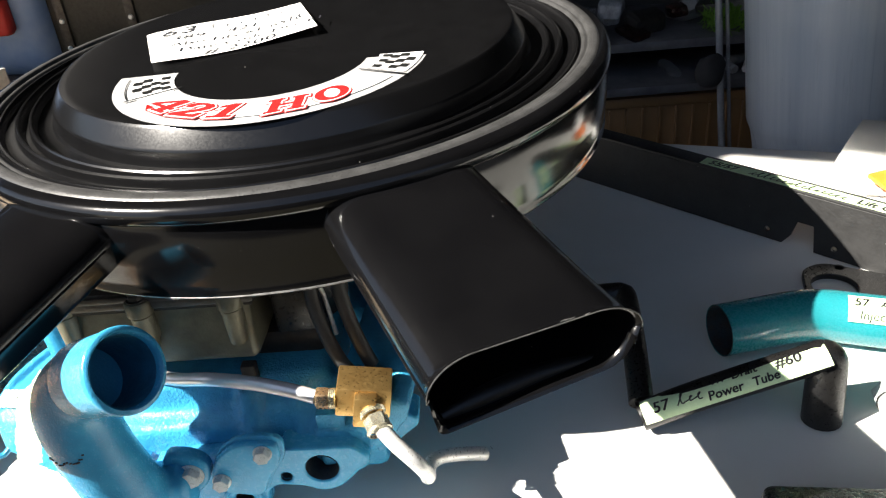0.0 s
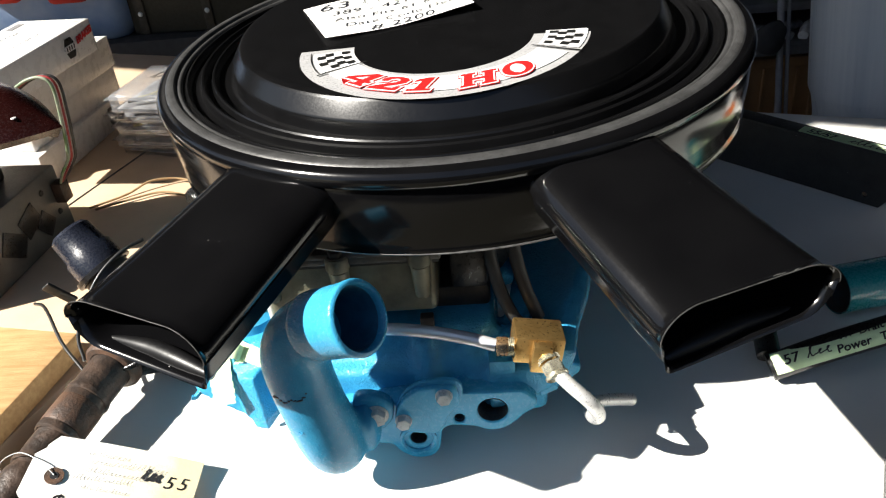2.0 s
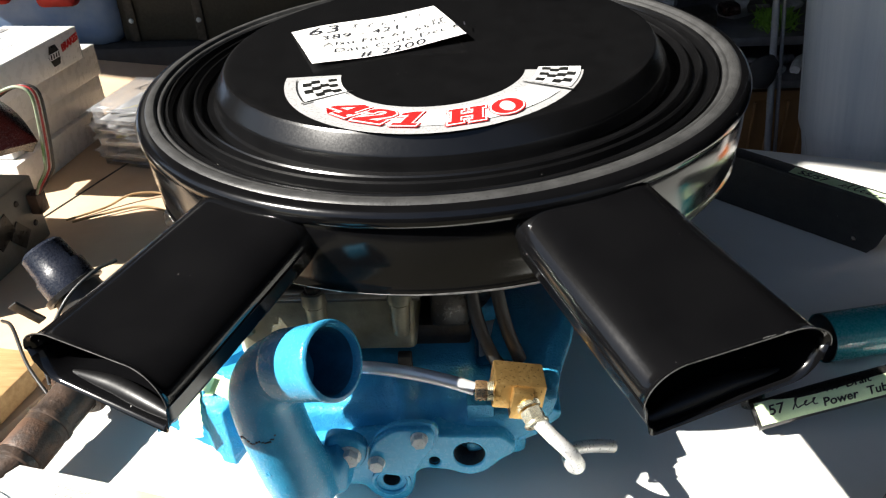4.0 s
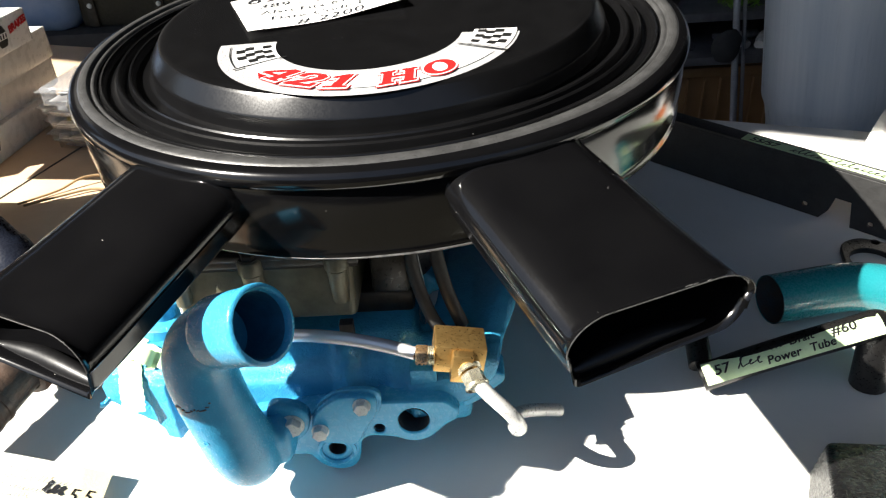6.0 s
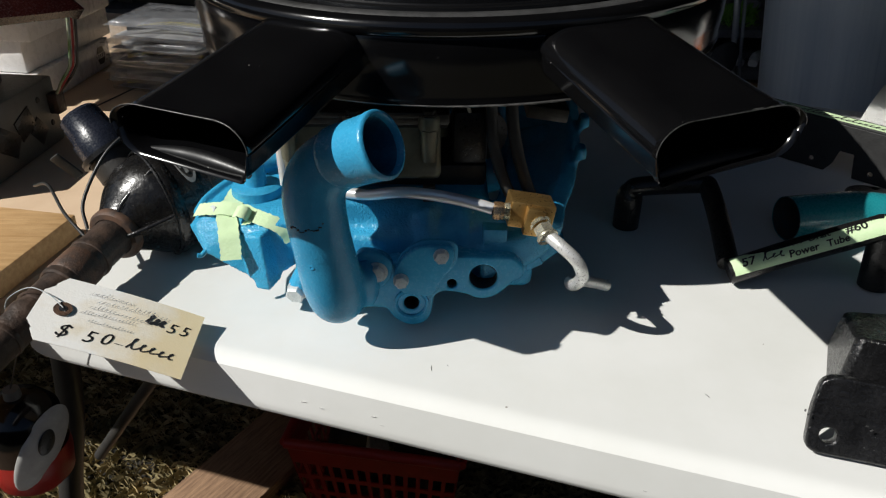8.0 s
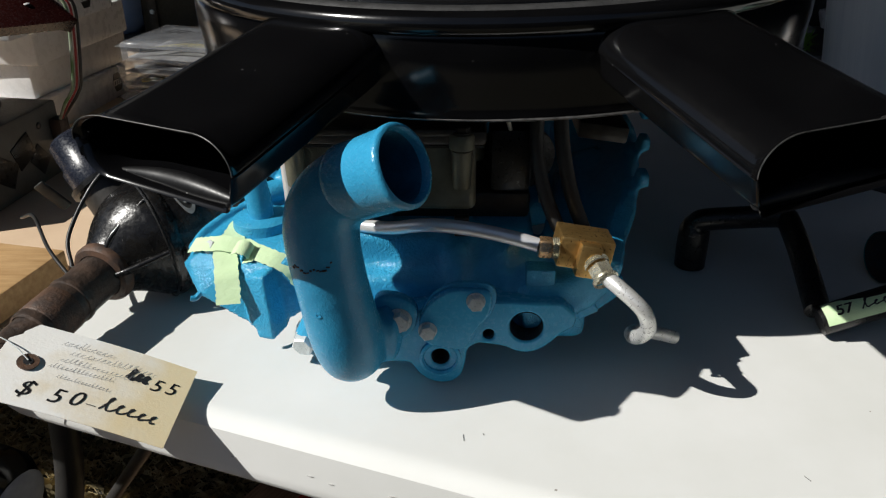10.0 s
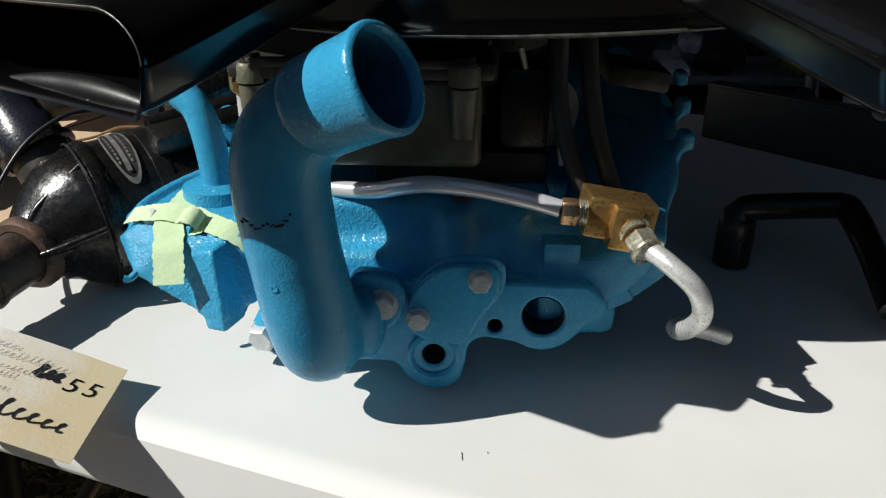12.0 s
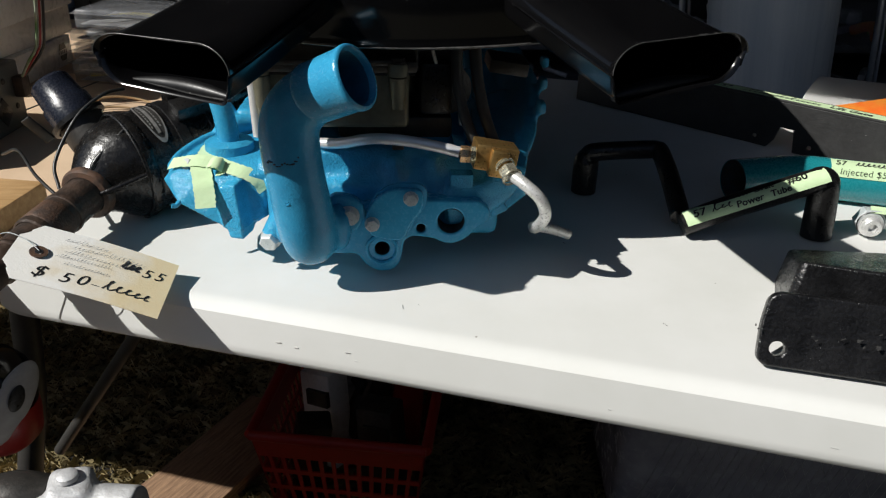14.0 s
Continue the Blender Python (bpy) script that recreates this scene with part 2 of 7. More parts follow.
M_OLIVE_CRATE = mat("olive_crate", (0.022, 0.020, 0.012), (0.012, 0.011, 0.007), 0.6, scale=14, bump=0.3, bscale=140, specks=0.1, speck_scale=40, speck_colour=(0.4, 0.38, 0.3))
M_GREEN_BRIGHT = mat("lime_bristle", (0.22, 0.46, 0.05), (0.16, 0.36, 0.04), 0.6, scale=80)
M_ORANGE = mat("orange_print", (0.80, 0.13, 0.02), (0.75, 0.32, 0.04), 0.4, scale=25)
M_YELLOW = mat("yellow_print", (0.75, 0.62, 0.06), (0.6, 0.5, 0.05), 0.5, scale=40)
M_CLEAR = mat("clear_film", (0.42, 0.43, 0.45), (0.25, 0.26, 0.28), 0.05, 0.0, scale=50, bump=1.0, bscale=60, rvar=0.03, coat=1.0, alpha=0.30)
M_HAZE = mat("smoky_film", (0.46, 0.46, 0.50), (0.24, 0.24, 0.28), 0.22, scale=12, bump=0.5, bscale=50, alpha=0.9)
M_PACK_WHITE = mat("white_packet_card", (0.62, 0.62, 0.63), (0.25, 0.25, 0.26), 0.5, scale=50)
M_PACK_GREY = mat("packet_card", (0.50, 0.50, 0.51), (0.22, 0.22, 0.23), 0.5, scale=60)
M_CAP = mat("dark_blue_bakelite", (0.010, 0.013, 0.022), (0.016, 0.018, 0.028), 0.28, scale=60, bump=0.2, specks=0.05, speck_scale=200)
M_WIRE_GREEN = mat("green_wire", (0.10, 0.20, 0.06), (0.5, 0.5, 0.45), 0.5, scale=30)
M_WIRE_RED = mat("red_wire", (0.35, 0.03, 0.03), (0.3, 0.03, 0.03), 0.5)
M_WIRE_BLACK = mat("black_wire", (0.012, 0.012, 0.012), (0.02, 0.02, 0.02), 0.4)
M_TWINE = mat("straw_twine", (0.36, 0.24, 0.12), (0.25, 0.16, 0.08), 0.8)
M_LEG = mat("dark_grey_leg_paint", (0.034, 0.033, 0.032), (0.048, 0.045, 0.042), 0.45, 0.1, scale=40, bump=0.1)
M_CAST_ALU = mat("cast_aluminium", (0.66, 0.67, 0.68), (0.50, 0.50, 0.51), 0.5, 0.35, scale=60, bump=0.5, bscale=300)
M_GROUND = mat("dry_lawn", (0.058, 0.051, 0.033), (0.032, 0.030, 0.020), 0.95, scale=25, bump=0.8, bscale=160)
# Near-black ground colour that stands for the shade under the tables.
M_GROUND_SHADED = mat("shaded_ground", (0.022, 0.019, 0.014), (0.012, 0.011, 0.009), 0.95, scale=30, bump=0.8, bscale=160)
M_GRASS = mat("dry_grass_blades", (0.44, 0.345, 0.175), (0.10, 0.092, 0.042), 0.7, scale=14, island=0.45)
M_NAMEPLATE = mat("bright_nameplate", (0.40, 0.395, 0.38), (0.22, 0.22, 0.21), 0.4, 0.6, scale=200)


# ---- makers ----
def mesh_of(bm, name="mesh"):
    me = bpy.data.meshes.new(name)
    bm.to_mesh(me)
    bm.free()
    return me


def part(name, bm, material, parent=None, label="", m=None, smooth=38):
    """Links a bmesh (or mesh) as one object under a thing or part."""
    me = bm if isinstance(bm, bpy.types.Mesh) else mesh_of(bm, name)
    if m is not None:
        me.transform(m)
    me.materials.clear()
    me.materials.append(material)
    if smooth:
        me.shade_smooth()
        me.set_sharp_from_angle(angle=radians(smooth))
    ob = new(name, me)
    if parent is not None:
        ob.parent = parent
    return tagged(ob, label)


def thing(name, label, category, group="", m=None, kind=""):
    ob = new(name)
    ob.empty_display_size = 0.02
    if m is not None:
        ob.matrix_world = m
    return tagged(ob, label, category, group, kind)


def lathe(profile, seg=64, a0=0.0, a1=360.0):
    """Surface of revolution about z from (radius, height) pairs."""
    bm = bmesh.new()
    full = abs(a1 - a0) >= 359.9
    count = seg if full else seg + 1
    rings = []
    for r, z in profile:
        if r < 1e-6:
            rings.append([bm.verts.new((0, 0, z))])
        else:
            rings.append([bm.verts.new((r * math.cos(a), r * math.sin(a), z)) for a in (radians(a0 + (a1 - a0) * i / seg) for i in range(count))])
    for A, B in zip(rings, rings[1:]):
        for i in range(seg):
            j = (i + 1) % count
            if len(A) == 1 and len(B) > 1:
                bm.faces.new((A[0], B[i], B[j]))
            elif len(B) == 1 and len(A) > 1:
                bm.faces.new((A[i], B[0], A[j]))
            elif len(A) > 1:
                bm.faces.new((A[i], B[i], B[j], A[j]))
    bmesh.ops.recalc_face_normals(bm, faces=bm.faces)
    return bm


def curve_points(pts, per=8):
    """Catmull-Rom through the points; extra values (radius) are carried along."""
    p = [np.array(q, float) for q in pts]
    p = [2 * p[0] - p[1]] + p + [2 * p[-1] - p[-2]]
    out = []
    for i in range(1, len(p) - 2):
        for k in range(per):
            t = k / per
            out.append(0.5 * (2 * p[i] + (p[i + 1] - p[i - 1]) * t + (2 * p[i - 1] - 5 * p[i] + 4 * p[i + 1] - p[i + 2]) * t * t + (3 * p[i] - p[i - 1] - 3 * p[i + 1] + p[i + 2]) * t ** 3))
    out.append(p[-2])
    return out


def sweep(pts, radius=0.003, seg=16, per=8, section=None, caps=True, bm=None):
    """Tube along a smooth path; points may carry their own radius as a fourth value. section: unit outline instead of a circle."""
    bm = bm or bmesh.new()
    way = curve_points(pts, per) if per else [np.array(q, float) for q in pts]
    rad = [w[3] if len(w) > 3 else radius for w in way]
    pos = [Vector(w[:3]) for w in way]
    outline = section or [(math.cos(2 * math.pi * i / seg), math.sin(2 * math.pi * i / seg)) for i in range(seg)]
    side, rings = None, []
    for i, q in enumerate(pos):
        d = (pos[min(i + 1, len(pos) - 1)] - pos[max(i - 1, 0)]).normalized()
        if side is None:
            side = d.cross(Vector((0, 0, 1)) if abs(d.z) < 0.9 else Vector((0, 1, 0))).normalized()
        side = (side - d * side.dot(d)).normalized()
        up = side.cross(d)
        rings.append([bm.verts.new(q + (side * a + up * b) * rad[i]) for a, b in outline])
    k = len(outline)
    for A, B in zip(rings, rings[1:]):
        for i in range(k):
            bm.faces.new((A[i], A[(i + 1) % k], B[(i + 1) % k], B[i]))
    if caps:
        bm.faces.new(rings[0][::-1])
        bm.faces.new(rings[-1])
    bmesh.ops.recalc_face_normals(bm, faces=bm.faces)
    return bm


def box(sx, sy, sz, bevel=0.002, seg=2, m=None, bm=None):
    """Box with softened edges about its centre."""
    b = bmesh.new()
    bmesh.ops.create_cube(b, size=1.0)
    bmesh.ops.scale(b, vec=(sx, sy, sz), verts=b.verts)
    if bevel:
        bmesh.ops.bevel(b, geom=b.edges, offset=bevel, segments=seg, affect="EDGES", profile=0.5)
    if m is not None:
        bmesh.ops.transform(b, matrix=m, verts=b.verts)
    if bm is None:
        return b
    me = mesh_of(b)
    bm.from_mesh(me)
    bpy.data.meshes.remove(me)
    return bm


def join(*bms):
    out = bmesh.new()
    for b in bms:
        me = b if isinstance(b, bpy.types.Mesh) else mesh_of(b)
        out.from_mesh(me)
        bpy.data.meshes.remove(me)
    return out


def baked(ob):
    me = bpy.data.meshes.new_from_object(ob.evaluated_get(bpy.context.evaluated_depsgraph_get()))
    data = ob.data
    bpy.data.objects.remove(ob)
    return me


def plate(outer, holes=(), thick=0.004, bevel=0.0006, grow=0.0):
    """Flat piece from an outline with holes cut through it, lying in xy, its middle at z = 0."""
    cu = bpy.data.curves.new("outline", "CURVE")
    cu.dimensions, cu.fill_mode, cu.extrude, cu.bevel_depth, cu.bevel_resolution = "2D", "BOTH", max(thick / 2 - bevel, 0), bevel, 2
    cu.offset = grow - bevel
    for loop in (outer, *holes):
        s = cu.splines.new("POLY")
        s.points.add(len(loop) - 1)
        for q, (x, y) in zip(s.points, loop):
            q.co = (x, y, 0, 1)
        s.use_cyclic_u = True
    ob = new("outline", cu)
    me = baked(ob)
    bpy.data.curves.remove(cu)
    return me


def rounded(pts, r=0.004, seg=5):
    """Outline with its corners rounded."""
    out = []
    for i, p in enumerate(pts):
        p, a, b = Vector(p), Vector(pts[i - 1]), Vector(pts[(i + 1) % len(pts)])
        ra = min(r, (a - p).length * 0.45)
        rb = min(r, (b - p).length * 0.45)
        A, B = p + (a - p).normalized() * ra, p + (b - p).normalized() * rb
        for k in range(seg + 1):
            t = k / seg
            out.append(tuple((1 - t) ** 2 * A + 2 * t * (1 - t) * p + t * t * B))
    return out


def ring(cx, cy, r, seg=28, ry=None):
    return [(cx + r * math.cos(2 * math.pi * i / seg), cy + (ry or r) * math.sin(2 * math.pi * i / seg)) for i in range(seg)]


def lettering(body, size, thick=0.0003, shear=0.0, space=1.0, bold=0.0, align="LEFT"):
    """Built-in font as a thin mesh in xy, standing on y = 0."""
    cu = bpy.data.curves.new("words", "FONT")
    cu.body, cu.size, cu.extrude, cu.shear, cu.space_character, cu.offset, cu.align_x = body, size, thick, shear, space, bold, align
    cu.resolution_u = 3
    ob = new("words", cu)
    me = baked(ob)
    bpy.data.curves.remove(cu)
    return me


def scrawl(length, height, seed, width=0.0006, thick=0.0003):
    """An unreadable pen line: one looping thin stroke."""
    rng = random.Random(seed)
    turns = max(3, round(length / (height * 0.62)))
    pts = [(0.0, 0.0)]
    for i in range(turns):
        x = length * (i + 0.5) / turns
        tall = height * (1.0 if rng.random() < 0.25 else rng.uniform(0.45, 0.7))
        lean = 0.25 * height
        pts += [(x - 0.10 * height + lean * 0.3, tall * 0.5), (x + lean, tall), (x + 0.05 * height, tall * 0.85), (x + 0.02 * height, height * rng.uniform(0.0, 0.12)), (x + 0.28 * height, height * rng.uniform(0.02, 0.2))]
    way = curve_points(pts, 3)
    bm = bmesh.new()
    rows = []
    for i, p in enumerate(way):
        d = Vector(way[min(i + 1, len(way) - 1)]) - Vector(way[max(i - 1, 0)])
        d = d.normalized() * width / 2 if d.length > 1e-9 else Vector((width / 2, 0))
        rows.append([bm.verts.new((p[0] - d.y, p[1] + d.x, 0)), bm.verts.new((p[0] + d.y, p[1] - d.x, 0))])
    for A, B in zip(rows, rows[1:]):
        bm.faces.new((A[0], A[1], B[1], B[0]))
    bmesh.ops.recalc_face_normals(bm, faces=bm.faces)
    return bm


def wrap(me, fn):
    """Moves every vertex of a flat mesh through fn(x, y, z)."""
    if isinstance(me, bmesh.types.BMesh):
        me = mesh_of(me)
    for v in me.vertices:
        v.co = fn(*v.co)
    return me


def hex_bolt(size=0.0075, head=0.006, washer=0.0098):
    """Hexagon head with a chamfered top and its washer face, pointing up z."""
    bm = lathe([(0, 0), (washer, 0), (washer, 0.0012), (size * 0.86, 0.0014)], 24)
    hexa = [(math.cos(radians(60 * i)), math.sin(radians(60 * i))) for i in range(6)]
    low = [bm.verts.new((size * x * 1.1, size * y * 1.1, 0.0012)) for x, y in hexa]
    mid = [bm.verts.new((size * x * 1.1, size * y * 1.1, head * 0.85)) for x, y in hexa]
    top = [bm.verts.new((size * x * 0.95, size * y * 0.95, head)) for x, y in hexa]
    for A, B in ((low, mid), (mid, top)):
        for i in range(6):
            bm.faces.new((A[i], A[(i + 1) % 6], B[(i + 1) % 6], B[i]))
    bm.faces.new(top)
    return bm


def nut(size, length, bore=0.5):
    """Hexagon nut along z with chamfered ends."""
    bm = bmesh.new()
    rows = []
    for z, k in ((0, 0.9), (length * 0.12, 1.0), (length * 0.88, 1.0), (length, 0.9)):
        rows.append([bm.verts.new((size * k * math.cos(radians(60 * i)), size * k * math.sin(radians(60 * i)), z)) for i in range(6)])
    for A, B in zip(rows, rows[1:]):
        for i in range(6):
            bm.faces.new((A[i], A[(i + 1) % 6], B[(i + 1) % 6], B[i]))
    bm.faces.new(rows[0][::-1])
    bm.faces.new(rows[-1])
    return bm


def aim(eye, way):
    """Pose whose z axis runs along way."""
    return Matrix.Translation(eye) @ Vector(way).to_track_quat("Z", "Y").to_matrix().to_4x4()


def blended(name, bm, material, parent, label="", voxel=0.003, rounds=6):
    """Casting: overlapping solids melted into one skin."""
    ob = part(name, bm, material, parent, label, smooth=0)
    r = ob.modifiers.new("melt", "REMESH")
    r.mode, r.voxel_size, r.use_smooth_shade = "VOXEL", voxel, True
    s = ob.modifiers.new("soften", "SMOOTH")
    s.factor, s.iterations = 0.5, rounds
    return ob


TOP = 0.74

# ---- ground and tables ----
def ground():
    bm = bmesh.new()
    bmesh.ops.create_grid(bm, x_segments=40, y_segments=40, size=60)
    ob = part("ground", bm, M_GROUND, smooth=0)
    tagged(ob, "dry straw-coloured lawn with bare soil", "ground", kind="structure")
    # Dark sheet laid under the tables in place of their shade.
    tagged(part("soil", box(3.4, 1.5, 0.008, 0.002, m=TABLE @ pose(-0.45, 0.98, 0.0)), M_GROUND_SHADED), "dark sheet standing for the shade under the tables", "soil", kind="structure")
    rng = random.Random(4)
    verts, faces = [], []
    for i in range(60000):
        x, y = rng.uniform(-1.3, 0.25), rng.uniform(0.5, 1.6)
        a, lean, h, w = rng.uniform(0, 6.28), rng.uniform(0.3, 2.0), rng.uniform(0.008, 0.030), rng.uniform(0.00020, 0.00042)
        dx, dy = math.cos(a), math.sin(a)
        k = len(verts)
        verts += [(x - dy * w, y + dx * w, 0), (x + dy * w, y - dx * w, 0), (x + dx * h * lean * 0.5 + dy * w * 0.7, y + dy * h * lean * 0.5 - dx * w * 0.7, h * 0.7), (x + dx * h * lean, y + dy * h * lean, h * (1.0 if lean < 1 else 0.5))]
        faces += [(k, k + 1, k + 2), (k, k + 2, k + 3)]
    me = bpy.data.meshes.new("grass")
    me.from_pydata(verts, [], faces)
    g = part("grass", me, M_GRASS, smooth=0)
    tagged(g, "trampled dry yellow grass blades", "grass", kind="stuff")


TABLE = pose(0, 0, 0, 0, 0, -18.5)


def folding_table():
    t = thing("folding_table", "white moulded plastic folding table in full sun", "table", m=TABLE)
    u0, u1, v0, v1 = -0.615, 1.22, 0.263, 1.085
    outline = rounded([(u0, v0), (u1, v0), (u1, v1), (u0, v1)], 0.035, 8)
    bm = bmesh.new()
    rows = []
    mid = Vector(((u0 + u1) / 2, (v0 + v1) / 2))
    # rows from the underside edge up round the lip to the flat top
    for inset, z in ((0.006, 0.691), (0.0040, 0.6912), (0.0024, 0.6930), (0.0006, 0.6968), (0.0, 0.6985), (0.0002, 0.7045), (0.0024, 0.7322), (0.0046, 0.7348), (0.0075, 0.7371), (0.0108, 0.7387), (0.0140, 0.7396), (0.0165, 0.7399), (0.020, 0.74)):
        rows.append([bm.verts.new((x + (inset if x < mid.x else -inset), y + (inset if y < mid.y else -inset), z)) for x, y in outline])
    k = len(outline)
    for A, B in zip(rows, rows[1:]):
        for i in range(k):
            bm.faces.new((A[i], A[(i + 1) % k], B[(i + 1) % k], B[i]))
    bm.faces.new(rows[-1])
    inner = [bm.verts.new((x + (0.03 if x < mid.x else -0.03), y + (0.03 if y < mid.y else -0.03), 0.695)) for x, y in outline]
    for i in range(k):
        bm.faces.new((inner[i], inner[(i + 1) % k], rows[0][(i + 1) % k], rows[0][i]))
    bm.faces.new(inner[::-1])
    part("tabletop", bm, M_TABLE, t, "white textured plastic top with a rounded lip", smooth=22)
    rng = random.Random(8)
    for i in range(9):
        part("scuff_mark", box(rng.uniform(0.002, 0.007), 0.0003, rng.uniform(0.0003, 0.0007), 0, m=pose(rng.uniform(-0.5, 0.4), 0.2632, rng.uniform(0.7045, 0.7165), 0, rng.uniform(-8, 8), 0)), M_SCUFF, t, "thin grey-brown scuff")
    for u in (0.95,):
        for v in (0.36, 0.95):
            part("leg", sweep([(u, v, 0.69), (u, v, 0.0)], 0.014, 14, 0), M_LEG, t, "dark grey tubular steel leg")
    part("crossbar", sweep([(0.95, 0.36, 0.25), (0.95, 0.95, 0.25)], 0.011, 12, 0), M_LEG, t)
    part("apron_rail", box(1.55, 0.025, 0.03, 0.003, m=pose(0.3, 0.32, 0.677)), M_LEG, t)
    part("apron_rail", box(1.55, 0.025, 0.03, 0.003, m=pose(0.3, 0.99, 0.677)), M_LEG, t)
    return t


def brown_table():
    t = thing("wooden_table", "brown board-topped table with tubular legs", "table", m=TABLE)
    part("tabletop", box(1.5, 0.957, 0.03, 0.004, m=pose(-0.628 - 0.75, 0.7185, 0.725)), M_BROWN, t, "brown board top with a cracked seam")
    part("seam", box(0.003, 0.93, 0.0012, 0.0003, m=pose(-0.885, 0.7185, 0.7402)), M_DARK_METAL, t)
    back = TABLE.inverted()
    part("leg", sweep([(-0.562, 0.655, 0.71), (-0.583, 0.663, 0.55), (-0.604, 0.672, 0.417), (-0.636, 0.676, 0.285), (-0.662, 0.682, 0.14), (-0.690, 0.690, 0.0)], 0.0165, 16, 6), M_LEG, t, "bent dark steel tube leg", m=back)
    part("brace", sweep([(-0.631, 0.758, 0.257), (-0.593, 0.7365, 0.314), (-0.469, 0.665, 0.50), (-0.376, 0.612, 0.640)], 0.0085, 12, 0), M_LEG, t, m=back)
    part("leg", sweep([(-1.64, 1.02, 0.71), (-1.66, 1.02, 0.0)], 0.0165, 16, 0), M_LEG, t, m=back)
    return t


ground()
folding_table()
brown_table()

# ---- air cleaner ----
LID = Matrix.Translation((-0.0996, 0.6442, 1.0265)) @ Euler((radians(1.6), radians(-1.4), 0)).to_matrix().to_4x4()


def scoop(parent, angle):
    """Pressed-steel duct sloping down from the pan: a flat roof rolled over into a welded side seam, a shallow lower shell and an open mouth."""
    d = Vector((math.cos(radians(angle)), math.sin(radians(angle)), 0))
    s = Vector((-d.y, d.x, 0))
    inner = 1 if angle < -90 else -1

    def half(side, wide, z0):
        """Half width on one side: the outer side tapers towards the pan, one duct flares on its inner side."""
        taper = min(1.0, max(0.0, (-0.0515 - z0) / -0.030))
        if side == inner:
            return wide + (0.0055 * taper if inner < 0 else 0.0)
        return wide - 0.0115 * taper

    def outline(w, z0, z1, inset=0.0):
        """Half section in (side, height) pairs, from the inner foot over the roof to the outer foot."""
        zs = z0 - 0.0175
        upper = []
        wide = w
        for side in (1, -1):
            w = half(side, wide, z0)
            quarter = [(side * (w - 0.024 + 0.024 * math.sin(radians(q)) - inset), zs + (0.0175 - inset) * math.cos(radians(q))) for q in range(0, 91, 10)]
            upper.append(quarter)
        low = []
        for side in (1, -1):
            w = half(side, wide, z0)
            rc = 0.005 if side == inner else 0.0150
            foot = [(side * (w - 0.0012 - inset), zs - 0.0006), (side * (w - 0.0022 - inset), (zs + z1) / 2)]
            foot += [(side * (w - 0.003 - rc - inset + rc * math.cos(radians(q))), z1 + inset + rc - rc * math.sin(radians(q))) for q in range(0, 91, 18)]
            low.append(foot)
        return upper[0] + low[0] + low[1][::-1] + upper[1][::-1]

    stations = []
    for i in range(8):
        f = i / 7
        r = 0.222 + 0.132 * f
        stations.append((r, 0.0515 + 0.0025 * f, -0.0215 - 0.0300 * f, -0.0570 - 0.0300 * f))
    stations += [(0.3575, 0.0542, -0.0520, -0.0872), (0.3598, 0.0550, -0.0516, -0.0878), (0.3612, 0.0560, -0.0510, -0.0884)]

    def place(dist, q, z, z0, z1):
        low = min(1.0, max(0.0, (z0 - z) / (z0 - z1)))
        near = min(1.0, max(0.0, (dist - 0.33) / 0.03))
        out = max(0.0, -q * inner / 0.054)
        return d * (dist + near * (0.008 * out + 0.003 * low)) + s * (q + 0.007 * low * out * inner) + Vector((0, 0, z + 0.006 * low * out * near))

    bm = bmesh.new()
    rows = [[bm.verts.new(place(r, q, z, z0, z1)) for q, z in outline(w, z0, z1)] for r, w, z0, z1 in stations]
    rows += [[bm.verts.new(place(r - 0.0008, q, z, z0, z1)) for q, z in outline(w, z0, z1, 0.0016)] for r, w, z0, z1 in reversed(stations)]
    k = len(rows[0])
    for A, B in zip(rows, rows[1:]):
        for i in range(k):
            bm.faces.new((A[i], A[(i + 1) % k], B[(i + 1) % k], B[i]))
    bmesh.ops.recalc_face_normals(bm, faces=bm.faces)
    sc = part("scoop", bm, M_BLACK_DUCT, parent, "gloss black flattened intake duct with an open mouth", smooth=50)
    # bare worn line round the mouth, heavier where the paint is knocked off
    r, w, z0, z1 = stations[-1]
    top = outline(w, z0, z1)[:10][::-1] + outline(w, z0, z1)[-10:][::-1]
    part("mouth_edge", sweep([tuple(place(r + 0.0002, q, z, z0, z1)) for q, z in top], 0.00034, 6, 0), M_EDGE, sc, "bare worn metal edge")
    # rounded lower lip just inside the mouth
    run = []
    for i in range(13):
        q = inner * (w - 0.0085 - (2 * w - 0.026) * i / 12)
        e = math.sin(math.pi * (0.14 + 0.82 * i / 12))
        run.append((*place(r - 0.0080, q, z1 + 0.0012 + 0.0034 * e, z0, z1), 0.0010 + 0.0046 * e))
    part("lower_lip", sweep(run, 0.005, 20, 2), M_BLACK_LIP, sc, "rounded lower lip of the mouth", smooth=60)
    rng = random.Random(int(-angle))
    for i in range(4 if inner < 0 else 0):
        q = rng.uniform(0.006, 0.030)
        part("paint_chip", box(rng.uniform(0.0015, 0.004), 0.0008, 0.0006, 0.0002, 1, m=Matrix.Translation(place(r, q, z0 + 0.0001, z0, z1)) @ pose(0, 0, 0, 0, 0, angle + 90)), M_EDGE, sc, "bare metal chip")
    for side in (1, -1):
        run = [tuple(place(q[0], side * (half(side, q[1], q[2]) - 0.0002), q[2] - 0.0178, q[2], q[3])) for q in stations[1:-1]]
        part("weld_seam", sweep(run, 0.0009, 6, 1), M_BLACK_DUCT, sc, "folded seam")
    return sc


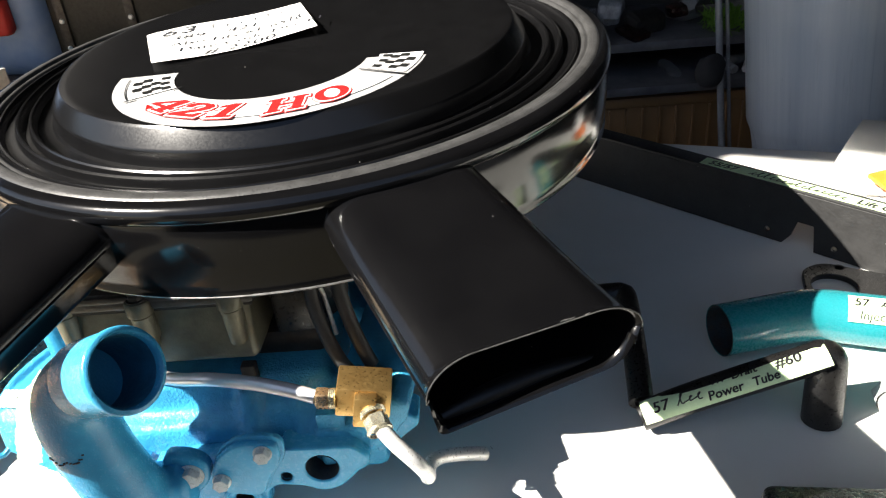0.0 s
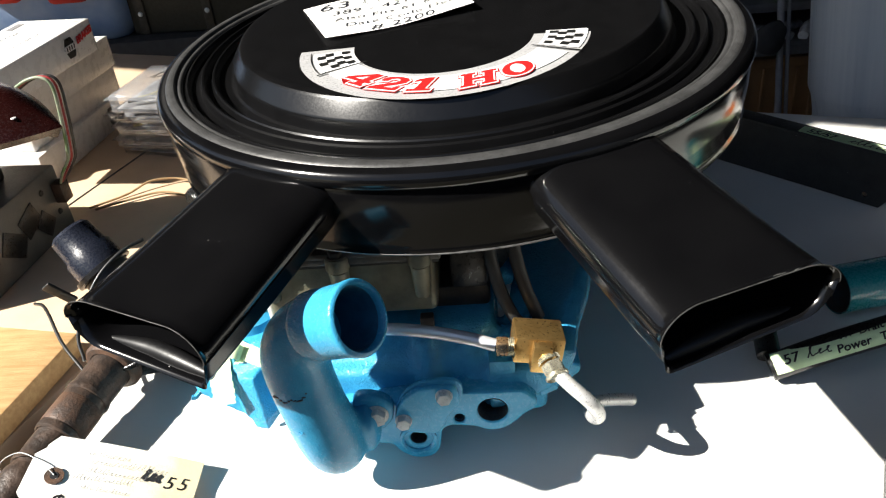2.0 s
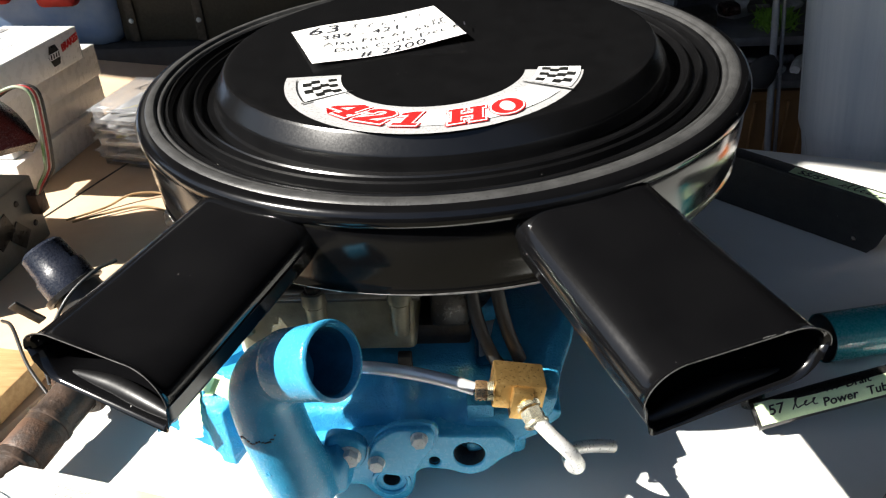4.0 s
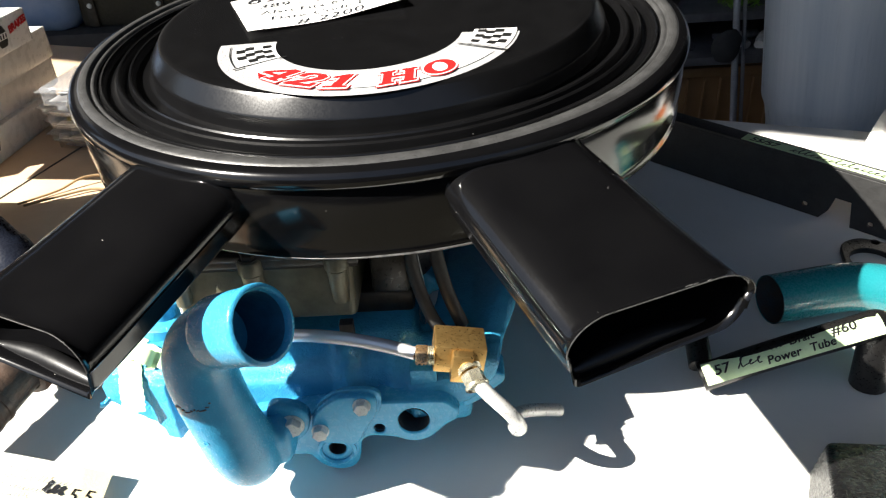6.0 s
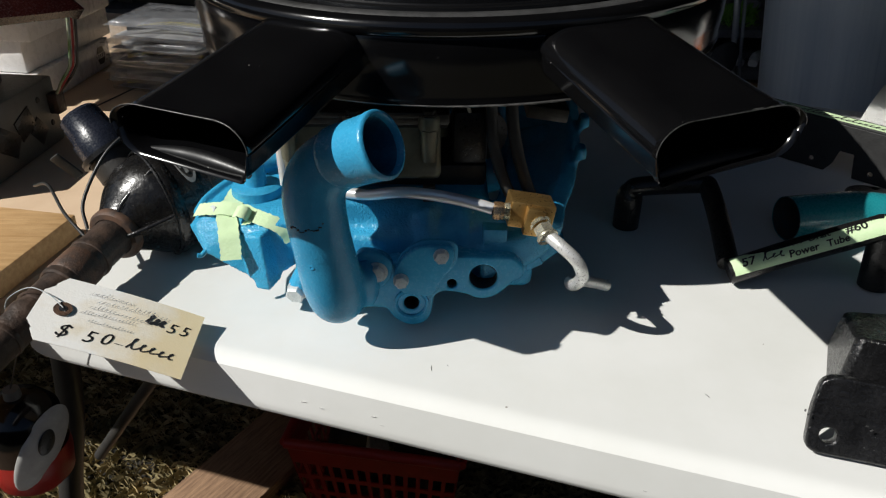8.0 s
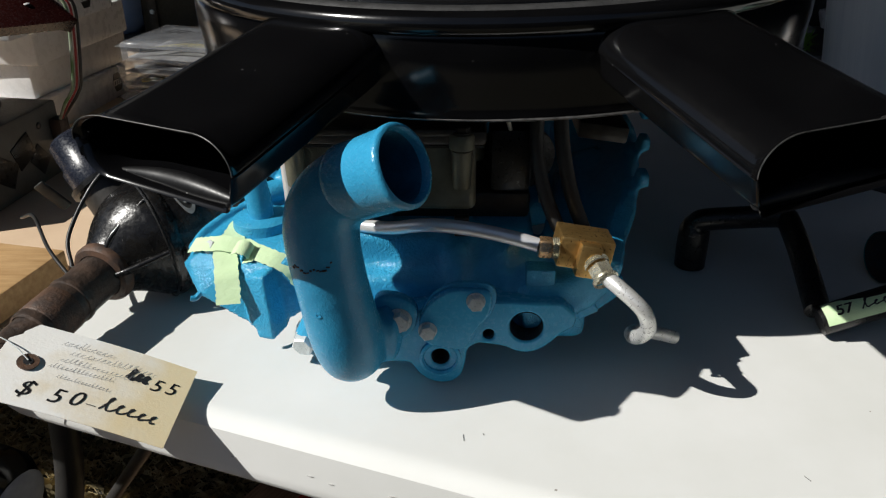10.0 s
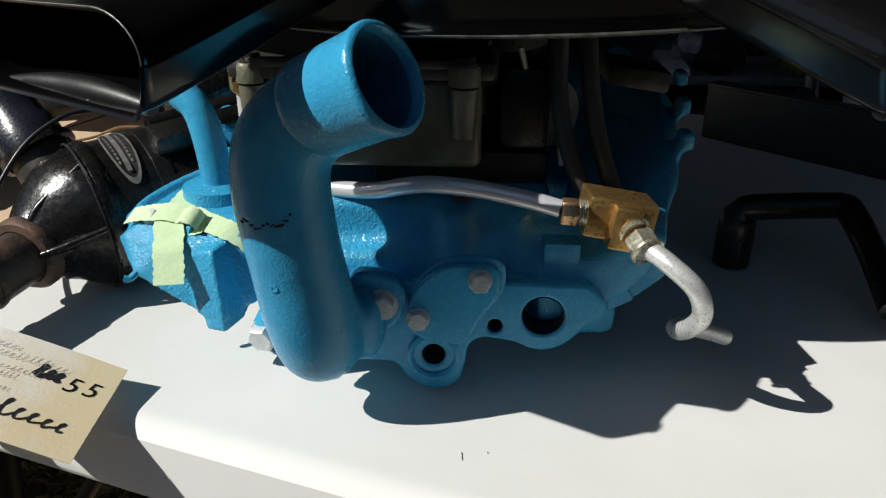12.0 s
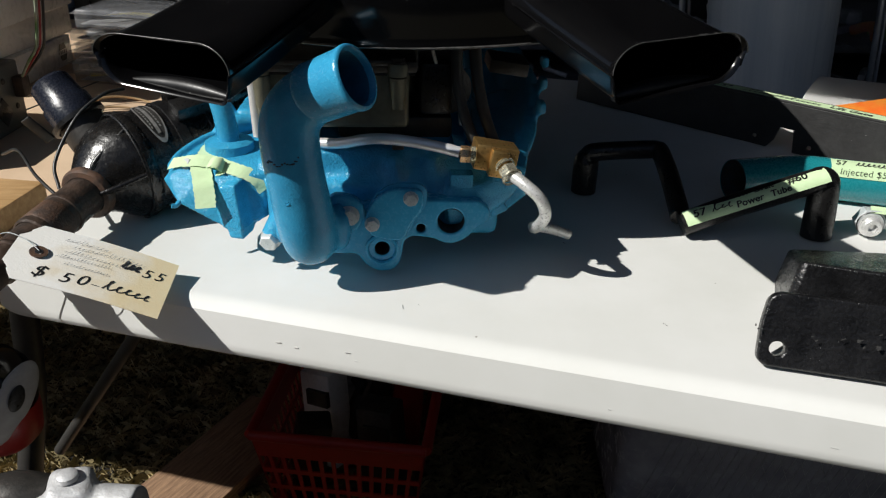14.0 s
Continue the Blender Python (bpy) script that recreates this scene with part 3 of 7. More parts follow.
def air_cleaner():
    t = thing("air_cleaner", "gloss black round air cleaner with two intake scoops", "air cleaner", m=LID)
    shell = pose(-0.003, 0.003, 0) @ Matrix.Diagonal((1.012, 1.012, 1, 1))
    lid = [(0, 0), (0.10, 0.0002), (0.165, 0), (0.1695, -0.0002), (0.1712, -0.0008), (0.1722, -0.0018), (0.1728, -0.0026), (0.1795, -0.0126), (0.1800, -0.0134), (0.1806, -0.0150), (0.1812, -0.0215), (0.1820, -0.0238), (0.1840, -0.0250), (0.1900, -0.0252), (0.1935, -0.0240), (0.1948, -0.0196), (0.1958, -0.0184), (0.1970, -0.0182), (0.1980, -0.0192), (0.1992, -0.0238), (0.2020, -0.0240),
           (0.2034, -0.0196), (0.2044, -0.0180), (0.2056, -0.0176), (0.2070, -0.0186), (0.2082, -0.0236), (0.2110, -0.0242), (0.2150, -0.0238), (0.2164, -0.0200), (0.2176, -0.0186), (0.2190, -0.0188), (0.2200, -0.0210), (0.2215, -0.0205)]
    part("lid", lathe(lid, 160), M_BLACK_SATIN, t, "satin black stamped lid with concentric grooves", m=shell, smooth=24)
    part("rim_band", lathe([(0.2215, -0.020), (0.2226, -0.0182), (0.2238, -0.0176), (0.2250, -0.0180), (0.2258, -0.0186), (0.2266, -0.0182), (0.2272, -0.0160), (0.2280, -0.0154), (0.2325, -0.0157), (0.2335, -0.0163), (0.2345, -0.0172)], 128), M_GASKET, t, "worn dull grey band round the lid", m=shell, smooth=70)
    part("lid_lip", lathe([(0.2345, -0.0172), (0.2385, -0.0178), (0.2415, -0.0200), (0.2430, -0.0235), (0.2428, -0.0275), (0.2405, -0.0300), (0.2385, -0.0305)], 128), M_BLACK, t, m=shell, smooth=70)
    body = [(0.2385, -0.0303), (0.2398, -0.034), (0.2404, -0.046), (0.2401, -0.0565), (0.2398, -0.0586), (0.2396, -0.0600), (0.2392, -0.064), (0.2384, -0.071), (0.2377, -0.0765), (0.2388, -0.0785), (0.2380, -0.0805), (0.232, -0.0808), (0.20, -0.080), (0.10, -0.086), (0.0, -0.088)]
    pan = part("base_pan", lathe(body, 128), M_BLACK, t, "deep gloss black pan reflecting its surroundings", m=shell, smooth=70)
    part("pan_edge", lathe([(0.2384, -0.0783), (0.2393, -0.0791), (0.2386, -0.0801), (0.2376, -0.0806)], 128, 232, 312), M_EDGE, pan, "bare worn lower edge")
    scoop(t, -65.0)
    scoop(t, -120.7)
    decal(t)
    return t


def arc_pos(r, a, z):
    """A place on the decal's own circle, which is set forward of the lid's middle."""
    return Vector((0.0003 + r * math.cos(radians(a)), -0.0645 + r * math.sin(radians(a)), z))


def arc_strip(r0, r1, a0, a1, z, seg=24, pinch=0.0):
    bm = bmesh.new()
    A = [[bm.verts.new(arc_pos(r0 + (r1 - r0) * j / 3, a0 + (a1 - a0) * i / seg, z)) for j in range(4)] for i in range(seg + 1)]
    for i in range(seg):
        for j in range(3):
            bm.faces.new((A[i][j], A[i + 1][j], A[i + 1][j + 1], A[i][j + 1]))
    bmesh.ops.recalc_face_normals(bm, faces=bm.faces)
    if bm.faces[:][0].normal.z < 0:
        bmesh.ops.reverse_faces(bm, faces=bm.faces)
    return bm


def slab_letter(ch, w, h):
    """Leaning slab-serif character as an outline with its holes, centred on x and standing on y = 0."""
    if ch == "O":
        outer, holes = ring(0.5, 0.5, 0.52, 36, 0.5), [ring(0.5, 0.5, 0.24, 28, 0.36)]
    elif ch == "1":
        outer, holes = [(0.1, 0), (0.82, 0), (0.82, 0.14), (0.62, 0.14), (0.62, 1), (0.42, 1), (0.1, 0.84), (0.1, 0.68), (0.32, 0.76), (0.32, 0.14), (0.1, 0.14)], []
    elif ch == "4":
        outer, holes = [(0.42, 0), (1, 0), (1, 0.12), (0.87, 0.12), (0.87, 0.27), (1.02, 0.27), (1.02, 0.42), (0.87, 0.42), (0.87, 1), (0.6, 1), (-0.02, 0.42), (-0.02, 0.27), (0.58, 0.27), (0.58, 0.12), (0.42, 0.12)], [[(0.58, 0.42), (0.58, 0.76), (0.24, 0.42)]]
    elif ch == "2":
        outer, holes = [(0, 0), (0.97, 0), (0.97, 0.32), (0.83, 0.32), (0.78, 0.17), (0.42, 0.17), (0.76, 0.42), (0.93, 0.6), (0.93, 0.8), (0.78, 0.95), (0.5, 1), (0.2, 0.96), (0.04, 0.82), (0.04, 0.62), (0.28, 0.62), (0.3, 0.78), (0.45, 0.86), (0.6, 0.82), (0.65, 0.7), (0.58, 0.57), (0, 0.15)], []
    else:
        left = [(0.45, 1), (0, 1), (0, 0.87), (0.1, 0.87), (0.1, 0.13), (0, 0.13), (0, 0), (0.45, 0), (0.45, 0.13), (0.36, 0.13), (0.36, 0.43)]
        outer = left + [(1.1 - x, y) for x, y in left[::-1]] + [(0.65, 0.87), (0.74, 0.87), (0.74, 0.57), (0.36, 0.57), (0.36, 0.87), (0.45, 0.87)]
        holes = []

    def lean(p):
        return [((x - 0.62 + 0.22 * y) * w, y * h) for x, y in p]

    return lean(outer), [lean(q) for q in holes]


def decal(t):
    d = part("decal", arc_strip(0.0690, 0.1110, -176, -5, 0.0003, 64), M_DECAL, t, "half-ring decal with red numerals between two chequered flags", m=pose(0, 0, 0, 0, 0, -4.0), smooth=0)
    part("white_field", arc_strip(0.0765, 0.1005, -150, -33, 0.0010, 48), M_DECAL_WHITE, d, smooth=0)
    part("border_line", arc_strip(0.1060, 0.1068, -176, -152, 0.0010, 24), M_DECAL_BLACK, d, smooth=0)
    # red slab letters set on the curve, each with a white and a red outline
    for ch, a in (("4", -131.0), ("2", -115.0), ("1", -99.5), ("H", -77.5), ("O", -58.5)):
        flat = Matrix.Translation(arc_pos(0.1020, a, 0.0014)) @ pose(0, 0, 0, 0, 0, a + 90)
        outer, holes = slab_letter(ch, 0.0225, 0.0215)
        part("numeral_edge", plate(outer, [], 0.0002, 0, 0.0018), M_DECAL_RED, d, m=flat, smooth=0)
        part("numeral_field", plate(outer, [], 0.0002, 0, 0.0012), M_DECAL_WHITE, d, m=flat @ pose(0, 0, 0.0003), smooth=0)
        part("numeral", plate(outer, holes, 0.0002, 0), M_DECAL_RED, d, "red slab-serif character", m=flat @ pose(0, 0, 0.0006), smooth=0)
    for a0, a1 in ((-175.5, -152), (-29, -6.5)):
        f = part("chequered_flag", arc_strip(0.0735, 0.1045, a0 + 1.0, a1, 0.0010, 12), M_DECAL_WHITE, d, "black and white chequered flag", smooth=0)
        w = (a1 - a0 - 4) / 5
        for i in range(5):
            for j in range(4):
                if (i + j) % 2 == 0:
                    skew = 1.6 * math.sin(j * 1.6)
                    part("square", arc_strip(0.0765 + j * 0.0063, 0.0765 + (j + 1) * 0.0063, a0 + 2.5 + i * w + skew, a0 + 2.5 + (i + 1) * w + skew, 0.0014, 4), M_DECAL_BLACK, f, smooth=0)
        edge = a1 + 1.6 if a0 < -90 else a0 - 1.6
        part("flag_staff", arc_strip(0.070, 0.109, edge - 0.5, edge + 0.5, 0.0014, 2), M_DECAL_BLACK, d, smooth=0)


def paper_note():
    """Handwritten price note lying slightly curled on the lid."""
    t = thing("paper_note", "white paper note with handwritten prices, curled on the black lid", "note", m=LID)
    inv = LID.inverted()
    A, B, C, D = [inv @ Vector(q) for q in ((-0.231, 0.686, 1.027), (-0.1085, 0.7365, 1.027), (-0.0785, 0.637, 1.027), (-0.198, 0.598, 1.027))]

    def at(u, v, lift=0.0):
        p = A.lerp(B, u).lerp(D.lerp(C, u), v)
        curl = 0.0016 + 0.0045 * max(0, u - 0.45) ** 2 * 4 * v + 0.0015 * (1 - u) * v + 0.0009 * math.sin(7 * u + 2 * v)
        return Vector((p.x, p.y, curl + lift))

    bm = bmesh.new()
    n = 16
    g = [[bm.verts.new(at(i / n, j / n)) for j in range(n + 1)] for i in range(n + 1)]
    for i in range(n):
        for j in range(n):
            bm.faces.new((g[i][j], g[i][j + 1], g[i + 1][j + 1], g[i + 1][j]))
    bmesh.ops.recalc_face_normals(bm, faces=bm.faces)
    if bm.faces[:][0].normal.z < 0:
        bmesh.ops.reverse_faces(bm, faces=bm.faces)
    sheet = part("sheet", bm, M_PAPER, t, smooth=60)
    rows = [("63", 0.07, 0.25, 0.029, 0), ("389 - 421", 0.13, 0.44, 0.0175, 0), ("Also Fits 61-65", 0.12, 0.62, 0.0145, 0), ("Date Code Dec 61", 0.16, 0.80, 0.0145, 0), ("# 2200", 0.30, 0.98, 0.019, 0)]
    for body, u, v, size, k in rows:
        me = lettering(body, size, 0.0001, 0.25, 1.06, -0.00006)
        part("handwriting", wrap(me, lambda x, y, z, u=u, v=v: at(u + x / 0.131, v - y / 0.108, 0.0005)), M_PEN, sheet, "black pen handwriting", smooth=0)
    part("handwriting", wrap(scrawl(0.070, 0.020, 3, 0.0007), lambda x, y, z: at(0.36 + x / 0.131, 0.27 - y / 0.108, 0.0005)), M_PEN, sheet, smooth=0)
    part("arrow", wrap(scrawl(0.010, 0.02, 8, 0.0008), lambda x, y, z: at(0.87 + x / 0.131, 0.62 - y / 0.108, 0.0005)), M_PEN, sheet, smooth=0)


air_cleaner()
paper_note()

# ---- intake manifold ----

def upright(y):
    """Stands an xy outline up in the plane y, facing the front."""
    return Matrix.Translation((0, y, 0)) @ pose(0, 0, 0, 90, 0, 0)


def manifold():
    t = thing("intake_manifold", "blue painted cast-iron intake manifold standing on the white table", "intake manifold")
    # main casting: plenum, runners and the two sloping side flanges
    b = [box(0.20, 0.05, 0.05, 0.006, m=pose(-0.14, 0.459, 0.795)), box(0.15, 0.33, 0.05, 0.01, m=pose(-0.150, 0.63, 0.80)),
         box(0.155, 0.17, 0.03, 0.006, m=pose(-0.155, 0.535, 0.832))]
    for y in (0.585, 0.70):
        b.append(sweep([(-0.10, y, 0.808), (-0.05, y, 0.822), (-0.01, y - 0.005, 0.838)], 0.026, 16, 4))
    for y in (0.475, 0.585, 0.70):
        b.append(sweep([(-0.16, y + 0.01, 0.808), (-0.22, y, 0.812), (-0.25, y - 0.005, 0.810)], 0.020 if y < 0.5 else 0.026, 16, 4))
    # sloping flange that widens towards the back
    side = bmesh.new()
    rows = [[side.verts.new((x + dx, y, z + dz)) for x, z in ((-0.075, 0.792), (-0.045, 0.800), (-0.026, 0.813), (-0.012, 0.830), (-0.008, 0.846), (-0.020, 0.852), (-0.045, 0.832), (-0.075, 0.828))] for y, dx, dz in ((0.424, -0.012, -0.010), (0.452, -0.006, -0.002), (0.475, 0.004, 0.006), (0.53, 0.016, 0.016), (0.60, 0.026, 0.022), (0.80, 0.03, 0.022))]
    for A, B in zip(rows, rows[1:]):
        for i in range(8):
            side.faces.new((A[i], A[(i + 1) % 8], B[(i + 1) % 8], B[i]))
    side.faces.new(rows[0][::-1])
    side.faces.new(rows[-1])
    bmesh.ops.recalc_face_normals(side, faces=side.faces)
    b.append(side)
    for y in (0.50, 0.56, 0.62):
        b.append(box(0.009, 0.018, 0.012, 0.002, m=pose(0.002 + (y - 0.5) * 0.2, y, 0.868 + (y - 0.5) * 0.1)))
    b.append(box(0.085, 0.12, 0.02, 0.004, m=pose(-0.238, 0.602, 0.838, -3, 0, 0)))
    for x, y in ((-0.262, 0.560), (-0.250, 0.566), (-0.238, 0.572), (-0.226, 0.578)):
        b.append(box(0.008, 0.012, 0.006, 0.001, m=pose(x, y, 0.8505, 0, 0, 25)))
    b.append(box(0.018, 0.26, 0.085, 0.004, m=pose(-0.285, 0.710, 0.82, 0, -40, 0)))
    b.append(sweep([(-0.19, 0.458, 0.804), (-0.13, 0.455, 0.814), (-0.09, 0.453, 0.819), (-0.05, 0.453, 0.824)], 0.018, 14, 5))
    b.append(box(0.125, 0.028, 0.016, 0.003, m=pose(-0.152, 0.4610, 0.8295, 41, 0, -6)))
    for x in (-0.128, -0.094):
        b.append(sweep([(x, 0.432, 0.800), (x - 0.004, 0.452, 0.838)], 0.010, 12, 0))
    blended("casting", join(*b), M_BLUE, t, "rough blue cast body", 0.003, 5)
    # front flange with its bolt ears and ports
    outline = [(-0.205, 0.764), (-0.163, 0.763), (-0.157, 0.753), (-0.149, 0.747), (-0.141, 0.7455), (-0.133, 0.747), (-0.127, 0.753), (-0.1245, 0.764), (-0.1235, 0.775), (-0.116, 0.780), (-0.106, 0.7785), (-0.097, 0.777), (-0.090, 0.773),
               (-0.082, 0.772), (-0.073, 0.775), (-0.066, 0.781), (-0.060, 0.788), (-0.051, 0.7935), (-0.050, 0.802), (-0.060, 0.8125), (-0.077, 0.8125), (-0.108, 0.8135), (-0.118, 0.80), (-0.15, 0.806), (-0.20, 0.80)]
    part("front_flange", plate(rounded(outline, 0.004, 4), [ring(-0.142, 0.768, 0.0062), ring(-0.109, 0.787, 0.0038, 18), ring(-0.0835, 0.7935, 0.0112)], 0.02, 0.002), M_BLUE_SMOOTH, t, "machined front flange with ports", m=upright(0.4245))
    for x, z, r in ((-0.142, 0.768, 0.0062), (-0.109, 0.787, 0.0038), (-0.0835, 0.7935, 0.0112)):
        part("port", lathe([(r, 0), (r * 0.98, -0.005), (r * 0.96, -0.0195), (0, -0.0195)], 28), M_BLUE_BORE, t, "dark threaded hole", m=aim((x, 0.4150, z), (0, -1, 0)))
    part("port_ring", lathe([(0.0145, 0), (0.0145, 0.0022), (0.0125, 0.003), (0.0112, 0.0015), (0.011, -0.004)], 32), M_BLUE_SMOOTH, t, m=aim((-0.142, 0.4145, 0.768), (0, -1, 0)))
    cover = rounded([(-0.152, 0.783), (-0.1245, 0.778), (-0.118, 0.795), (-0.108, 0.808), (-0.107, 0.822), (-0.113, 0.8265), (-0.136, 0.826), (-0.150, 0.815), (-0.157, 0.798)], 0.007, 6)
    part("cover_plate", plate(cover, (), 0.007, 0.0015), M_BLUE_SMOOTH, t, "smooth blue cover plate", m=upright(0.4105))
    wing = rounded([(-0.070, 0.790), (-0.0465, 0.7885), (-0.032, 0.7965), (-0.0165, 0.8100), (-0.0155, 0.8165), (-0.024, 0.8215), (-0.070, 0.822)], 0.003, 4)
    part("flange_wing", plate(wing, (), 0.024, 0.002), M_BLUE_SMOOTH, t, "machined flange wing", m=upright(0.4450))
    part("wing_step", plate(rounded([(-0.0465, 0.789), (-0.0325, 0.7965), (-0.037, 0.804), (-0.0475, 0.8015)], 0.002, 3), (), 0.003, 0.0008), M_BLUE_SMOOTH, t, m=upright(0.4325))
    part("pad", box(0.0195, 0.022, 0.0200, 0.0014, m=pose(-0.0745, 0.4365, 0.8212)), M_BLUE, t, "square machined pad")
    part("gasket", plate([(x + 0.0016, z + 0.0016) for x, z in cover], (), 0.004, 0.0008, 0.0014), M_BLUE, t, "cover gasket edge", m=upright(0.4130))
    for x, y, z, s, tilt in ((-0.150, 0.407, 0.795, 0.0052, 12), (-0.118, 0.407, 0.818, 0.0052, 5)):
        part("bolt", hex_bolt(s, 0.0062, s * 1.22), M_BOLT, t, "zinc hexagon bolt", m=aim((x, y, z), (0.03, -1, 0.12)) @ pose(0, 0, 0, 0, 0, tilt))
    # outer port block: a sloping facet, a square column at its corner and a raised rim
    body = hull([(-0.3336, 0.4686, 0.8105), (-0.3260, 0.4610, 0.8165), (-0.300, 0.4485, 0.8155), (-0.283, 0.4455, 0.8150), (-0.262, 0.4480, 0.8205), (-0.236, 0.455, 0.822), (-0.3166, 0.4449, 0.7975), (-0.290, 0.4385, 0.7845), (-0.2777, 0.4365, 0.7785), (-0.250, 0.444, 0.780), (-0.236, 0.455, 0.785), (-0.236, 0.56, 0.830), (-0.300, 0.545, 0.828), (-0.322, 0.49, 0.822), (-0.3120, 0.4690, 0.8265), (-0.2860, 0.4690, 0.8270), (-0.240, 0.4700, 0.8290), (-0.236, 0.56, 0.790), (-0.300, 0.56, 0.800), (-0.322, 0.47, 0.800)])
    column = hull([(-0.2815, 0.4425, 0.8140), (-0.266, 0.4355, 0.8180), (-0.2605, 0.4475, 0.8200), (-0.278, 0.458, 0.8165), (-0.2785, 0.4343, 0.7785), (-0.2612, 0.4280, 0.7785), (-0.250, 0.452, 0.7785), (-0.275, 0.455, 0.7785)])
    foot = hull([(-0.2755, 0.4345, 0.7800), (-0.2612, 0.4290, 0.7800), (-0.252, 0.452, 0.7800), (-0.272, 0.455, 0.7800), (-0.2735, 0.4318, 0.7702), (-0.2612, 0.4278, 0.7702), (-0.255, 0.448, 0.7702), (-0.270, 0.452, 0.7702)])
    rim = [sweep([(-0.3275, 0.4740, 0.8190), (-0.3230, 0.4950, 0.8240), (-0.3080, 0.5200, 0.8290), (-0.2900, 0.5350, 0.8330)], 0.0038, 10, 5), sweep([(-0.2940, 0.531, 0.828), (-0.2860, 0.538, 0.836), (-0.268, 0.548, 0.838), (-0.250, 0.552, 0.838)], 0.0095, 14, 5)]
    link = [hull([(x, y, z) for x in (-0.262, -0.232) for y, z in ((0.455, 0.822), (0.455, 0.786), (0.53, 0.826), (0.53, 0.786))])]
    blended("port_block", join(body, column, foot, *rim, *link), M_BLUE, t, "faceted end block with rough cast faces", 0.0016, 3)
    part("nub", sweep([(-0.3155, 0.4470, 0.7985), (-0.3185, 0.4430, 0.7962), (-0.3215, 0.4415, 0.7968)], 0.0022, 8, 3), M_BLUE, t, "small casting nub")
    part("stud", hex_bolt(0.0052, 0.006, 0.006), M_BOLT, t, "bare zinc stud under the tape", m=aim((-0.3095, 0.4680, 0.8225), (-0.45, -0.4, 0.8)))
    part("boss", lathe([(0, 0.011), (0.0165, 0.011), (0.0215, 0.0085), (0.0225, 0), (0.0235, -0.012)], 32), M_BLUE, t, m=pose(-0.2790, 0.4980, 0.8270))
    part("bypass_tube", sweep([(-0.2785, 0.496, 0.832, 0.0098), (-0.2800, 0.497, 0.850, 0.0096), (-0.2835, 0.499, 0.868, 0.0093), (-0.2890, 0.503, 0.8815, 0.0093), (-0.2985, 0.508, 0.8890, 0.0100)], 0.0095, 22, 6), M_BLUE_SMOOTH, t, "smooth blue bent bypass tube")
    water_neck(t)
    # raised foundry marks on the sloping deck
    for i, x in enumerate((-0.186, -0.177, -0.168, -0.159, -0.150, -0.141, -0.132, -0.123)):
        y = 0.4585 - 0.105 * (x + 0.152)
        part("foundry_mark", sweep([Vector((x, y, 0.8375)) + Vector((q * 0.0036, w * 0.0085, w * 0.0074)) for q, w in ((-1, -0.6), (-0.5, 0.4), (0.1, 0.65), (0.3, -0.1), (0.8, -0.5), (1.2, 0.3))][:6 - i % 3], 0.0014, 8, 3), M_BLUE_SMOOTH, t, "raised foundry stroke")
    return t


def hull(pts):
    """Solid stretched round a handful of corner points."""
    bm = bmesh.new()
    verts = [bm.verts.new(p) for p in pts]
    made = bmesh.ops.convex_hull(bm, input=verts)
    loose = [g for g in made["geom_interior"] if isinstance(g, bmesh.types.BMVert)]
    bmesh.ops.delete(bm, geom=loose, context="VERTS")
    bmesh.ops.recalc_face_normals(bm, faces=bm.faces)
    return bm


